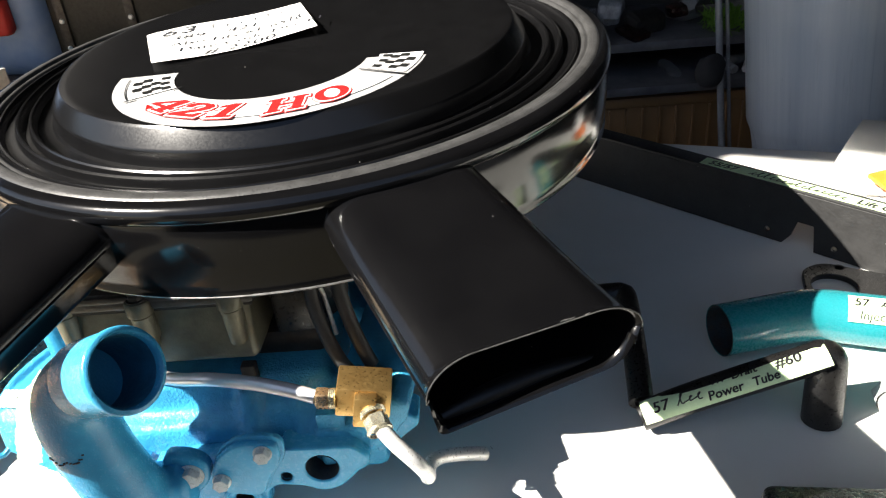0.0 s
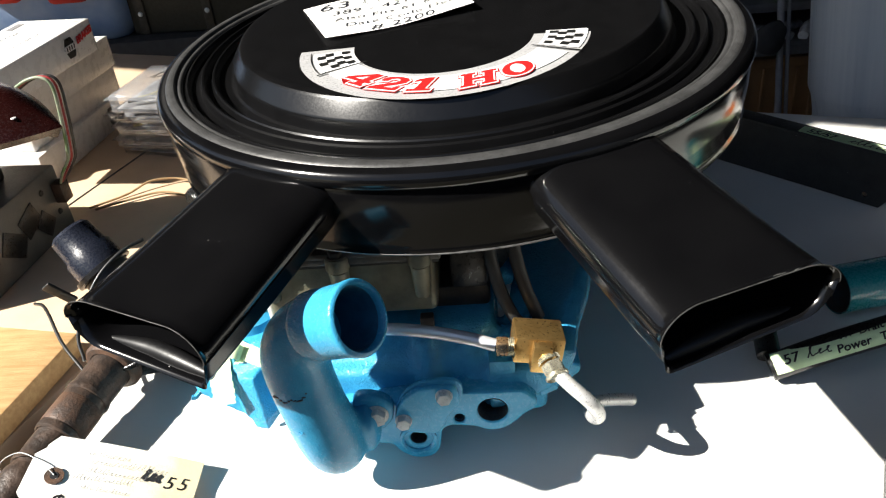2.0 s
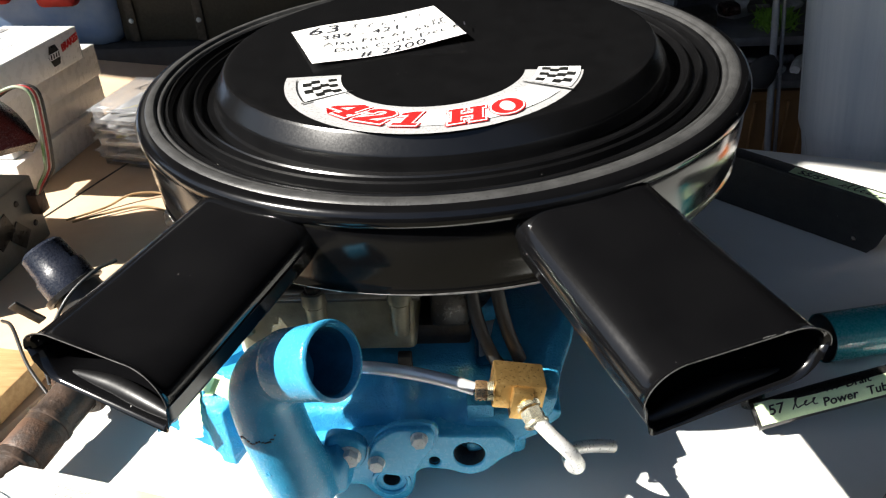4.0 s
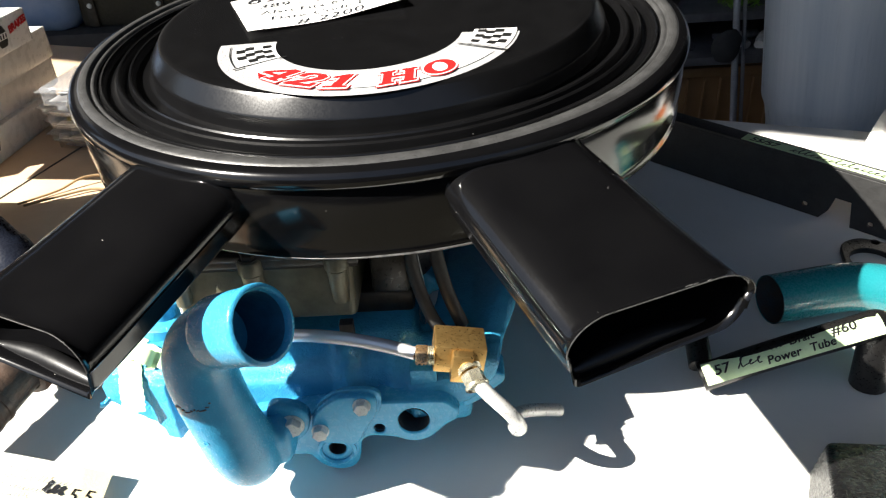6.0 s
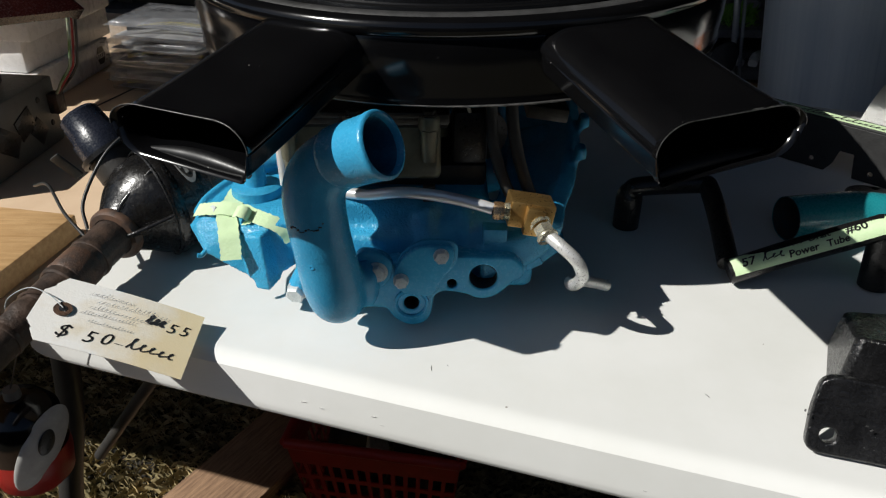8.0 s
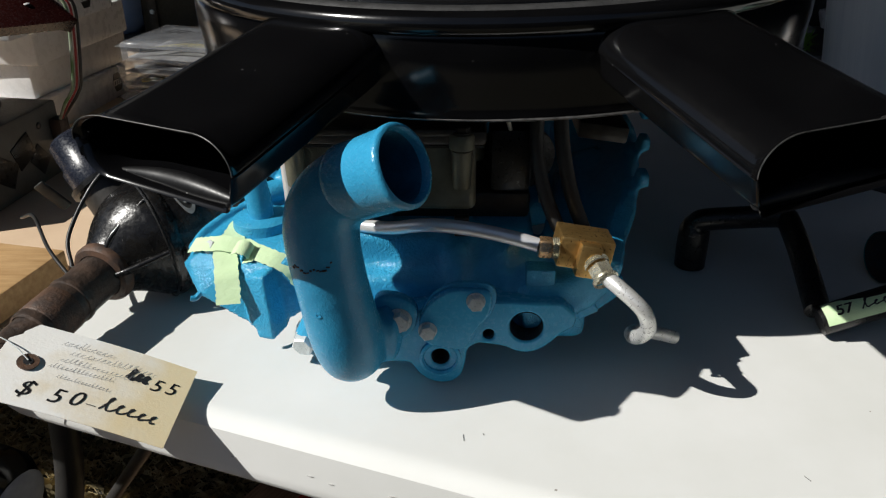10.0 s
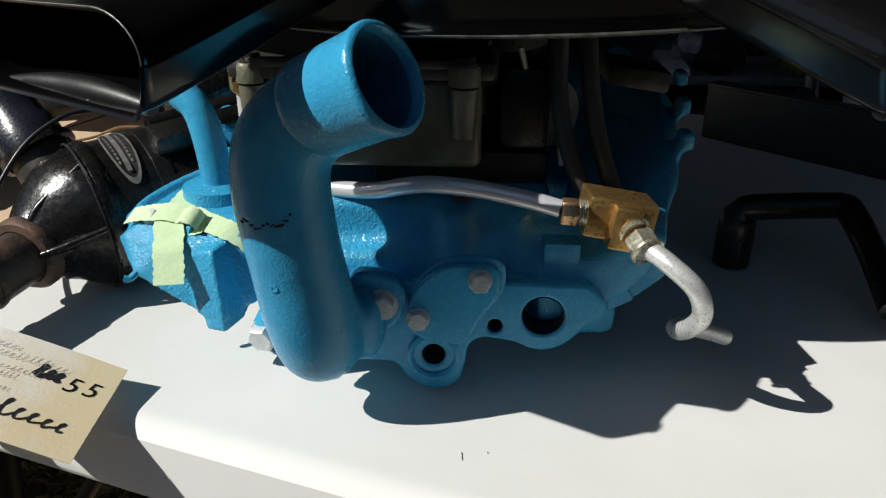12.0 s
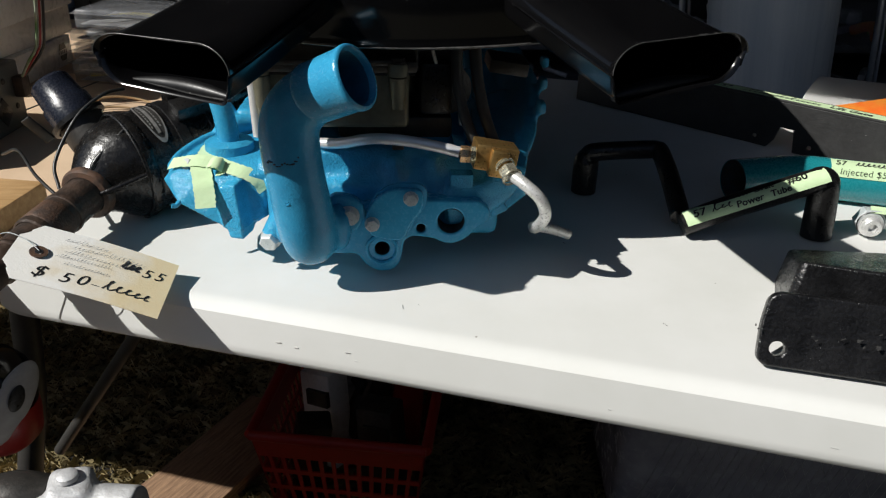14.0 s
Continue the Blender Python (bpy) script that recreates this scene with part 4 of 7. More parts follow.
def water_neck(t):
    """Cast elbow: a foot with two bolt ears, a rising pipe and a turned hose end."""
    way = [(-0.197, 0.400, 0.776, 0.014), (-0.1985, 0.396, 0.784, 0.0222), (-0.202, 0.389, 0.805, 0.0236), (-0.2065, 0.383, 0.840, 0.0226), (-0.2095, 0.380, 0.868, 0.0226), (-0.2095, 0.379, 0.886, 0.0228), (-0.2060, 0.3780, 0.898, 0.0226), (-0.199, 0.3765, 0.907, 0.0224), (-0.1885, 0.3725, 0.9155, 0.0218)]
    b = [sweep(way, 0.022, 28, 6), box(0.045, 0.03, 0.036, 0.01, m=pose(-0.190, 0.405, 0.793)), sweep([(-0.225, 0.418, 0.786), (-0.20, 0.408, 0.792), (-0.171, 0.408, 0.802)], 0.0140, 18, 4)]
    n = blended("water_neck", join(*b), M_BLUE_NECK, t, "rough cast blue thermostat elbow", 0.0022, 6)
    d = Vector((0.0280, -0.0140, 0.0145))
    end = aim((-0.1905, 0.3735, 0.9150), d)
    h = d.length + 0.0065
    part("hose_end", lathe([(0.0185, -0.006), (0.0222, -0.001), (0.0226, 0.002), (0.0228, h * 0.5), (0.0232, h - 0.007), (0.0240, h - 0.004), (0.0241, h - 0.0015), (0.0233, h), (0.0214, h + 0.0004), (0.0203, h - 0.001), (0.0197, h - 0.006), (0.0190, -0.004)], 48), M_BLUE_HOSE, n, "dimpled blue hose end with a rolled lip", m=end, smooth=60)
    part("bore", lathe([(0.0199, h - 0.0045), (0.0193, h - 0.006), (0.0186, 0.002), (0.015, -0.012), (0.0, -0.014)], 48), M_BLUE_INNER, n, "inside of the pipe, its shade put into the colour", m=end)
    rng = random.Random(5)
    for i in range(13):
        a, z = radians(-42 + i * 5.2), 0.866 + 0.0016 * math.sin(i * 1.1) + (0.0012 * (i - 8) if i > 8 else 0)
        r = 0.0226
        part("paint_chip", box(rng.uniform(0.0010, 0.0026), 0.0008, rng.uniform(0.0006, 0.0013), 0.0002, 1, m=Matrix.Translation((-0.2095 + r * math.sin(a), 0.380 - r * math.cos(a), z)) @ pose(0, 0, 0, 0, rng.uniform(-25, 25), math.degrees(a))), M_WIRE_BLACK, n, "bare dark paint chip")
    for i in range(3):
        a, z = radians(-24 + 2.5 * (i % 2)), 0.874 + i * 0.0085
        part("foundry_mark", sweep([(-0.2085 + 0.0226 * math.sin(a + q), 0.381 - 0.0226 * math.cos(a + q), z + w) for q, w in ((-0.10, 0), (-0.04, 0.0035), (0.06, 0.003), (0.02, 0), (0.10, -0.002))], 0.0006, 6, 3), M_BLUE_NECK, n, "raised foundry stroke")
    for body, z, size in (("B", 0.832, 0.0085),):
        part("cast_letter", wrap(lettering(body, size, 0.0003, 0, 1, 0.0001), lambda X, Y, Z, z=z: Vector((-0.2060 + (0.0224 + Z) * math.sin(X / 0.0224 - 0.42), 0.3835 - (0.0224 + Z) * math.cos(X / 0.0224 - 0.42), z + Y))), M_BLUE_NECK, n, "raised cast letter", smooth=0)
    for i in range(9):
        f = rng.uniform(-0.9, 0.9)
        c = end @ Vector((0.0230 * math.sin(2.6 + 0.5 * f), 0.0230 * math.cos(2.6 + 0.5 * f), rng.uniform(0.0, h - 0.008)))
        part("paint_chip", box(rng.uniform(0.0008, 0.0026), 0.0010, 0.0009, 0.0002, 1, m=Matrix.Translation(c) @ pose(0, 0, 0, 0, rng.uniform(-20, 10), 20)), M_WIRE_BLACK, n, "bare dark paint chip")
    ear = rounded([(-0.19, 0.779), (-0.166, 0.786), (-0.157, 0.797), (-0.156, 0.811), (-0.166, 0.820), (-0.185, 0.822)], 0.009, 5)
    part("bolt_ear", plate(ear, (), 0.010, 0.0022), M_BLUE_SMOOTH, n, m=upright(0.4115))
    part("bolt", hex_bolt(0.0065, 0.0075, 0.0088), M_BOLT, n, "zinc hexagon bolt with cast letters", m=aim((-0.169, 0.4065, 0.803), (0.05, -1, 0.1)) @ pose(0, 0, 0, 0, 0, 20))
    part("bolt", hex_bolt(0.0076, 0.0085, 0.0092), M_BOLT, n, "zinc hexagon bolt", m=aim((-0.2375, 0.4275, 0.7720), (-0.26, -1, -0.18)) @ pose(0, 0, 0, 0, 0, 8))
    part("bolt_ear", sweep([(-0.2365, 0.4310, 0.7730, 0.0100), (-0.2280, 0.4330, 0.7870, 0.0110), (-0.2150, 0.4340, 0.8060, 0.0120)], 0.010, 16, 4), M_BLUE, n)


def tape_strip(parent, pts, width, name="masking_tape", label="pale green masking tape strip"):
    """Ribbon of tape laid over a run of points; the width lies across it on the surface."""
    bm = bmesh.new()
    way = [Vector(p) for p in curve_points(pts, 6)]
    rows = []
    rng = random.Random(len(pts))
    for i, p in enumerate(way):
        d = (way[min(i + 1, len(way) - 1)] - way[max(i - 1, 0)]).normalized()
        s = d.cross(Vector((0, -0.45, 1))).normalized()
        j = rng.uniform(-0.0006, 0.0006)
        rows.append([bm.verts.new(p + s * (k * width / 2 + j)) for k in (-1, -0.33, 0.33, 1)])
    for A, B in zip(rows, rows[1:]):
        for i in range(3):
            bm.faces.new((A[i], A[i + 1], B[i + 1], B[i]))
    bmesh.ops.recalc_face_normals(bm, faces=bm.faces)
    bmesh.ops.solidify(bm, geom=bm.faces[:], thickness=0.0004)
    return part(name, bm, M_TAPE, parent, label, smooth=60)


def fuel_line():
    """Brass tee with steel lines, lying across the manifold."""
    t = thing("fuel_line", "brass tee fitting with bright steel fuel tubes", "fuel line")
    body = box(0.0355, 0.027, 0.0215, 0.0014, m=pose(-0.0485, 0.4265, 0.8485, -4, 10, 2))
    body = join(body, box(0.014, 0.012, 0.022, 0.001, m=pose(-0.047, 0.4115, 0.8475, -4, 10, 2)))
    part("tee_body", body, M_BRASS, t, "machined brass tee block", smooth=30)
    part("flare_nut", nut(0.0070, 0.0085), M_COPPER, t, "copper-coloured flare nut", m=aim((-0.0695, 0.4165, 0.853), (-1, 0.02, 0.06)))
    for i in range(4):
        part("thread", lathe([(0.0062, 0.0), (0.0070, 0.0006), (0.0062, 0.0012)], 20), M_BRASS_PALE, t, m=aim((-0.0648 - i * 0.0012, 0.4165, 0.8527), (-1, 0.02, 0.06)))
    way = Vector((0.35, -0.85, -0.40))
    part("nut_collar", lathe([(0.0078, 0.0), (0.0086, 0.0008), (0.0086, 0.0022), (0.0070, 0.0030)], 24), M_BRASS_PALE, t, m=aim(Vector((-0.0405, 0.406, 0.8445)) + way.normalized() * 0.0085, way))
    part("union_nut", nut(0.0080, 0.0085), M_BRASS_PALE, t, "plated hexagon union nut", m=aim((-0.0405, 0.406, 0.8445), way))
    for i in range(3):
        part("thread", lathe([(0.0078, 0.0), (0.0086, 0.0007), (0.0078, 0.0014)], 20), M_BRASS_PALE, t, m=aim(Vector((-0.0425, 0.410, 0.8465)) + way.normalized() * (0.0012 * i), way))
    part("fuel_tube", sweep([(-0.078, 0.4168, 0.8545), (-0.094, 0.421, 0.8575), (-0.120, 0.427, 0.8605), (-0.145, 0.433, 0.8605), (-0.160, 0.439, 0.857), (-0.174, 0.446, 0.852), (-0.191, 0.453, 0.8495), (-0.235, 0.466, 0.8485)], 0.0047, 18, 8), M_STEEL, t, "long bright steel tube")
    part("elbow_tube", sweep([(-0.0385, 0.401, 0.8425), (-0.028, 0.389, 0.838), (-0.0155, 0.382, 0.828), (-0.0095, 0.386, 0.813), (-0.0105, 0.396, 0.800), (-0.0115, 0.412, 0.7885), (-0.010, 0.4245, 0.7835), (-0.002, 0.434, 0.779), (0.014, 0.443, 0.771), (0.027, 0.449, 0.764)], 0.0050, 18, 8), M_ALU, t, "dull bent tube with an open end")
    return t


def carburetor():
    t = thing("carburetor", "olive-gold carburetor beneath the air cleaner", "carburetor")
    part("bowl", box(0.125, 0.12, 0.050, 0.005, 3, m=pose(-0.181, 0.509, 0.886, -3, 0, 0)), M_OLIVE, t, "dull olive-gold float bowl")
    part("cover", box(0.138, 0.132, 0.010, 0.003, 2, m=pose(-0.181, 0.509, 0.9145, -2, 0, 0)), M_DARK_METAL, t)
    part("gasket", box(0.134, 0.128, 0.0016, 0, m=pose(-0.181, 0.509, 0.9085, -2, 0, 0)), M_WIRE_BLACK, t, "thin black gasket")
    part("air_horn", lathe([(0.055, 0.0), (0.055, 0.03), (0.05, 0.03)], 32), M_DARK_METAL, t, m=pose(-0.13, 0.575, 0.912))
    part("throttle_body", box(0.10, 0.11, 0.02, 0.004, m=pose(-0.13, 0.53, 0.856)), M_DARK_METAL, t)
    for x, y in ((-0.2385, 0.449), (-0.186, 0.444), (-0.128, 0.4455), (-0.1185, 0.50)):
        part("screw_boss", join(lathe([(0.0, -0.026), (0.0058, -0.026), (0.0066, -0.012), (0.0072, 0.0), (0.0, 0.0)], 20), box(0.0125, 0.012, 0.018, 0.002, m=pose(0, 0.005, -0.012))), M_OLIVE, t, m=pose(x, y, 0.9085))
        part("screw_pad", lathe([(0.0, 0.0), (0.0085, 0.0), (0.0085, 0.0085), (0.0075, 0.010), (0.0, 0.010)], 22), M_OLIVE, t, m=pose(x, y, 0.9100))
        part("screw", hex_bolt(0.0050, 0.0048, 0.0066), M_DARK_METAL, t, "dark hexagon cover screw", m=pose(x, y, 0.9200))
    part("cover_rib", box(0.118, 0.006, 0.005, 0.0015, m=pose(-0.181, 0.4455, 0.9205)), M_DARK_METAL, t)
    part("choke_housing", lathe([(0, 0.012), (0.02, 0.012), (0.022, 0.006), (0.022, -0.02)], 28), M_BLACK_MATT, t, m=aim((-0.085, 0.50, 0.885), (0.6, -1, 0)))
    part("bracket", box(0.028, 0.05, 0.045, 0.004, m=pose(-0.095, 0.49, 0.893)), M_BLACK_MATT, t)
    part("bracket", box(0.035, 0.04, 0.012, 0.002, m=pose(-0.03, 0.51, 0.905, 0, 8, 0)), M_DARK_METAL, t)
    part("choke_rod", sweep([(-0.099, 0.466, 0.926), (-0.0955, 0.468, 0.914), (-0.092, 0.470, 0.9045), (-0.0805, 0.480, 0.8990), (-0.0768, 0.482, 0.892), (-0.0742, 0.481, 0.875), (-0.072, 0.480, 0.857)], 0.0016, 10, 6), M_ALU, t, "thin dull linkage rod")
    part("vacuum_pipe", sweep([(-0.079, 0.463, 0.938), (-0.0785, 0.458, 0.905), (-0.0735, 0.453, 0.88), (-0.065, 0.448, 0.858), (-0.057, 0.446, 0.846)], 0.0048, 14, 6), M_RAIL, t, "dark rubber hose")
    part("vacuum_pipe", sweep([(-0.064, 0.470, 0.938), (-0.061, 0.463, 0.905), (-0.054, 0.457, 0.874), (-0.045, 0.452, 0.850)], 0.0050, 14, 6), M_RAIL, t, "dark rubber hose")
    part("fuel_inlet", sweep([(-0.248, 0.47, 0.85), (-0.249, 0.47, 0.88), (-0.25, 0.472, 0.90)], 0.0045, 14, 4), M_STEEL, t, "bright inlet tube")
    part("inlet_nut", nut(0.0075, 0.009), M_BRASS, t, "brass inlet nut", m=pose(-0.2505, 0.4725, 0.899))
    part("foot_screw", box(0.010, 0.008, 0.014, 0.001, m=pose(-0.128, 0.449, 0.853)), M_DARK_METAL, t)
    return t


MAN = manifold()
tape_strip(MAN, [(-0.2895, 0.4270, 0.8010), (-0.2905, 0.4330, 0.8090), (-0.2925, 0.4400, 0.8165), (-0.2945, 0.4480, 0.8195), (-0.2970, 0.4560, 0.8240), (-0.2985, 0.4660, 0.8285), (-0.2960, 0.4800, 0.8292), (-0.2940, 0.4980, 0.8310), (-0.2900, 0.5140, 0.8325)], 0.0170)
tape_strip(MAN, [(-0.3270, 0.4735, 0.8230), (-0.3200, 0.4705, 0.8255), (-0.3100, 0.4660, 0.8285), (-0.2970, 0.4640, 0.8296), (-0.2840, 0.4630, 0.8280), (-0.2720, 0.4570, 0.8255), (-0.2600, 0.4525, 0.8235), (-0.2480, 0.4500, 0.8170), (-0.2420, 0.4480, 0.8090)], 0.0140)
tape_strip(MAN, [(-0.2900, 0.4570, 0.8300), (-0.2850, 0.4545, 0.8325), (-0.2795, 0.4540, 0.8305), (-0.2775, 0.4560, 0.8250), (-0.2840, 0.4580, 0.8225)], 0.0125)
carburetor()
fuel_line()

# ---- parts for sale beside the manifold ----
def draft_tube():
    """Black bent tube: a stub foot, a cross arm, a flat run and a taped arm with a second foot."""
    t = thing("draft_tube", "black bent draft tube with a green price tape on top", "engine tube")
    r = 0.0100
    pts = [(0.078, 0.602, 0.742), (0.078, 0.602, 0.776), (0.079, 0.601, 0.784), (0.085, 0.600, 0.788), (0.115, 0.603, 0.789), (0.148, 0.606, 0.789), (0.155, 0.604, 0.789), (0.157, 0.597, 0.788), (0.155, 0.555, 0.777), (0.151, 0.500, 0.757)]
    part("arm", sweep([(*p, 0.0135 if i < 2 else r) for i, p in enumerate(pts)], r, 18, 4), M_BLACK_MATT, t)
    part("taped_arm", sweep([(0.148, 0.488, 0.7545, 0.0115), (0.19, 0.489, 0.771, 0.0118), (0.24, 0.490, 0.788, 0.012), (0.272, 0.490, 0.799, 0.012), (0.279, 0.490, 0.801, 0.0125), (0.2835, 0.490, 0.797, 0.0135), (0.284, 0.489, 0.785, 0.0142), (0.285, 0.488, 0.765, 0.0146), (0.286, 0.487, 0.742, 0.0148)], r, 20, 5), M_BLACK_MATT, t)
    a, b = Vector((0.147, 0.481, 0.7650)), Vector((0.278, 0.482, 0.8110))
    d = (b - a).normalized()
    up = Vector((-0.2, -0.42, 0.88))
    up = (up - d * up.dot(d)).normalized()
    s = up.cross(d).normalized()

    def at(x, y, lift=0.0):
        """x along the tape, y from its lower edge to its upper edge."""
        f = x / 0.142
        ang = (y - 0.013) / 0.0175
        rr = 0.0142 + lift
        base = a.lerp(b, f) - up * 0.0130
        return base + up * (rr * math.cos(ang)) + s * (rr * math.sin(ang))

    bm = bmesh.new()
    g = [[bm.verts.new(at(0.142 * i / 16, 0.026 * j / 8)) for j in range(9)] for i in range(17)]
    for i in range(16):
        for j in range(8):
            bm.faces.new((g[i][j], g[i + 1][j], g[i + 1][j + 1], g[i][j + 1]))
    bmesh.ops.recalc_face_normals(bm, faces=bm.faces)
    tape = part("price_tape", bm, M_TAPE, t, "pale green tape with black handwriting", smooth=60)
    for body, x, y, size in (("57", 0.008, 0.008, 0.0140), ("Tri", 0.054, 0.0165, 0.010), ("Power", 0.050, 0.0040, 0.0110), ("Tube", 0.084, 0.0042, 0.0105), ("Draft", 0.071, 0.0158, 0.0098), ("#60", 0.1035, 0.0125, 0.0135)):
        part("handwriting", wrap(lettering(body, size, 0.0001, 0.15, 1.0, 0.00025), lambda X, Y, Z, x=x, y=y: at(x + X * 0.92, y + Y, 0.0006)), M_INK, tape, "black marker handwriting", smooth=0)
    part("handwriting", wrap(scrawl(0.020, 0.010, 21, 0.0011), lambda X, Y, Z: at(0.027 + X, 0.008 + Y, 0.0006)), M_INK, tape, smooth=0)


def injection_tube():
    t = thing("teal_tube", "teal painted bent tube with a white price label", "engine tube")
    way = [(0.232, 0.574, 0.766), (0.26, 0.580, 0.7655), (0.30, 0.588, 0.765), (0.325, 0.588, 0.7645), (0.36, 0.577, 0.764), (0.42, 0.556, 0.764), (0.50, 0.528, 0.764)]
    part("tube", sweep(way, 0.0225, 28, 6, caps=False), M_TEAL, t, "gloss teal painted pipe")
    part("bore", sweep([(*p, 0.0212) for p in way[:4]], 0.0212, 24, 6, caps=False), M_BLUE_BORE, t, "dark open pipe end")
    a, b = Vector((0.340, 0.583, 0.764)), Vector((0.455, 0.545, 0.764))
    d = (b - a).normalized()
    s = Vector((d.y, -d.x, 0))

    def at(x, y, lift=0):
        ang = radians(62) - y / 0.0232
        return a + d * x + s * ((0.0231 + lift) * math.sin(ang)) + Vector((0, 0, (0.0231 + lift) * math.cos(ang)))

    bm = bmesh.new()
    g = [[bm.verts.new(at(0.085 * i / 8, 0.026 * j / 8)) for j in range(9)] for i in range(9)]
    for i in range(8):
        for j in range(8):
            bm.faces.new((g[i][j], g[i + 1][j], g[i + 1][j + 1], g[i][j + 1]))
    bmesh.ops.recalc_face_normals(bm, faces=bm.faces)
    lab = part("price_label", bm, M_TAPE, t, "pale label with black handwriting", smooth=60)
    part("handwriting", wrap(lettering("57", 0.011, 0.0001, 0.15, 1, 0.0001), lambda X, Y, Z: at(0.004 + X, 0.0145 + Y, 0.0005)), M_INK, lab, smooth=0)
    part("handwriting", wrap(scrawl(0.045, 0.008, 33, 0.001), lambda X, Y, Z: at(0.024 + X, 0.0155 + Y, 0.0005)), M_INK, lab, smooth=0)
    part("handwriting", wrap(lettering("Injected $50", 0.0102, 0.0001, 0.15, 1, -0.0001), lambda X, Y, Z: at(0.008 + X, 0.003 + Y, 0.0005)), M_INK, lab, smooth=0)


def ring_bracket():
    t = thing("ring_bracket", "flat black steel bracket with a large round hole", "bracket")
    o = rounded([(0.335, 0.640), (0.348, 0.690), (0.372, 0.700), (0.42, 0.672), (0.52, 0.635), (0.515, 0.60), (0.42, 0.625), (0.36, 0.618)], 0.012, 5)
    part("plate", plate(o, [ring(0.367, 0.657, 0.0205), ring(0.384, 0.688, 0.004, 14)], 0.006, 0.0012), M_BLACK_MATT, t, m=pose(0, 0, TOP + 0.0035))
    part("label", box(0.05, 0.02, 0.0005, 0, m=pose(0.452, 0.636, TOP + 0.0071, 0, 0, -20)), M_TAPE, t)


def liftgate_plate():
    """Long black bar standing on edge with a notch, a tape label along its top."""
    t = thing("steel_rail", "long black notched steel rail with a taped label, standing on edge", "steel rail")
    a, b = Vector((0.150, 0.962, 0)), Vector((0.60, 0.496, 0))
    d = (b - a).normalized()
    L = (b - a).length
    o = [(0, 0.001), (0.292, 0.001), (0.300, 0.012), (0.305, 0.030), (0.322, 0.030), (0.326, 0.001), (L, 0.001), (L, 0.062), (0, 0.062)]
    turn = Matrix(((d.x, 0, -d.y, a.x), (d.y, 0, d.x, a.y), (0, 1, 0, TOP), (0, 0, 0, 1)))
    part("web", plate(o, [ring(0.275, 0.012, 0.003, 12), ring(0.345, 0.012, 0.003, 12)], 0.004, 0.0006), M_RAIL, t, m=turn)
    s = Vector((-d.y, d.x, 0))
    part("top_flange", box(L, 0.024, 0.003, 0.0008, m=Matrix.Translation((a + b) / 2 + s * 0.010 + Vector((0, 0, TOP + 0.0635))) @ pose(0, 0, 0, 0, 0, math.degrees(math.atan2(d.y, d.x)))), M_RAIL, t)
    m = Matrix.Translation(a + d * 0.19 - s * 0.0 + Vector((0, 0, TOP + 0.0655))) @ pose(0, 0, 0, 0, 0, math.degrees(math.atan2(d.y, d.x)))
    part("label_tape", box(0.30, 0.017, 0.0005, 0, m=m @ pose(0.15, 0.008, 0)), M_TAPE, t, "pale green tape label")
    part("handwriting", lettering("55/57", 0.014, 0.0001, 0.15, 1, 0.0002), M_INK, t, m=m @ pose(0.008, 0.002, 0.0006), smooth=0)
    part("handwriting", scrawl(0.10, 0.011, 44, 0.0012), M_INK, t, m=m @ pose(0.055, 0.003, 0.0006), smooth=0)
    part("handwriting", lettering("Lift Gate", 0.014, 0.0001, 0.15, 1, 0.0002), M_INK, t, m=m @ pose(0.165, 0.002, 0.0006), smooth=0)


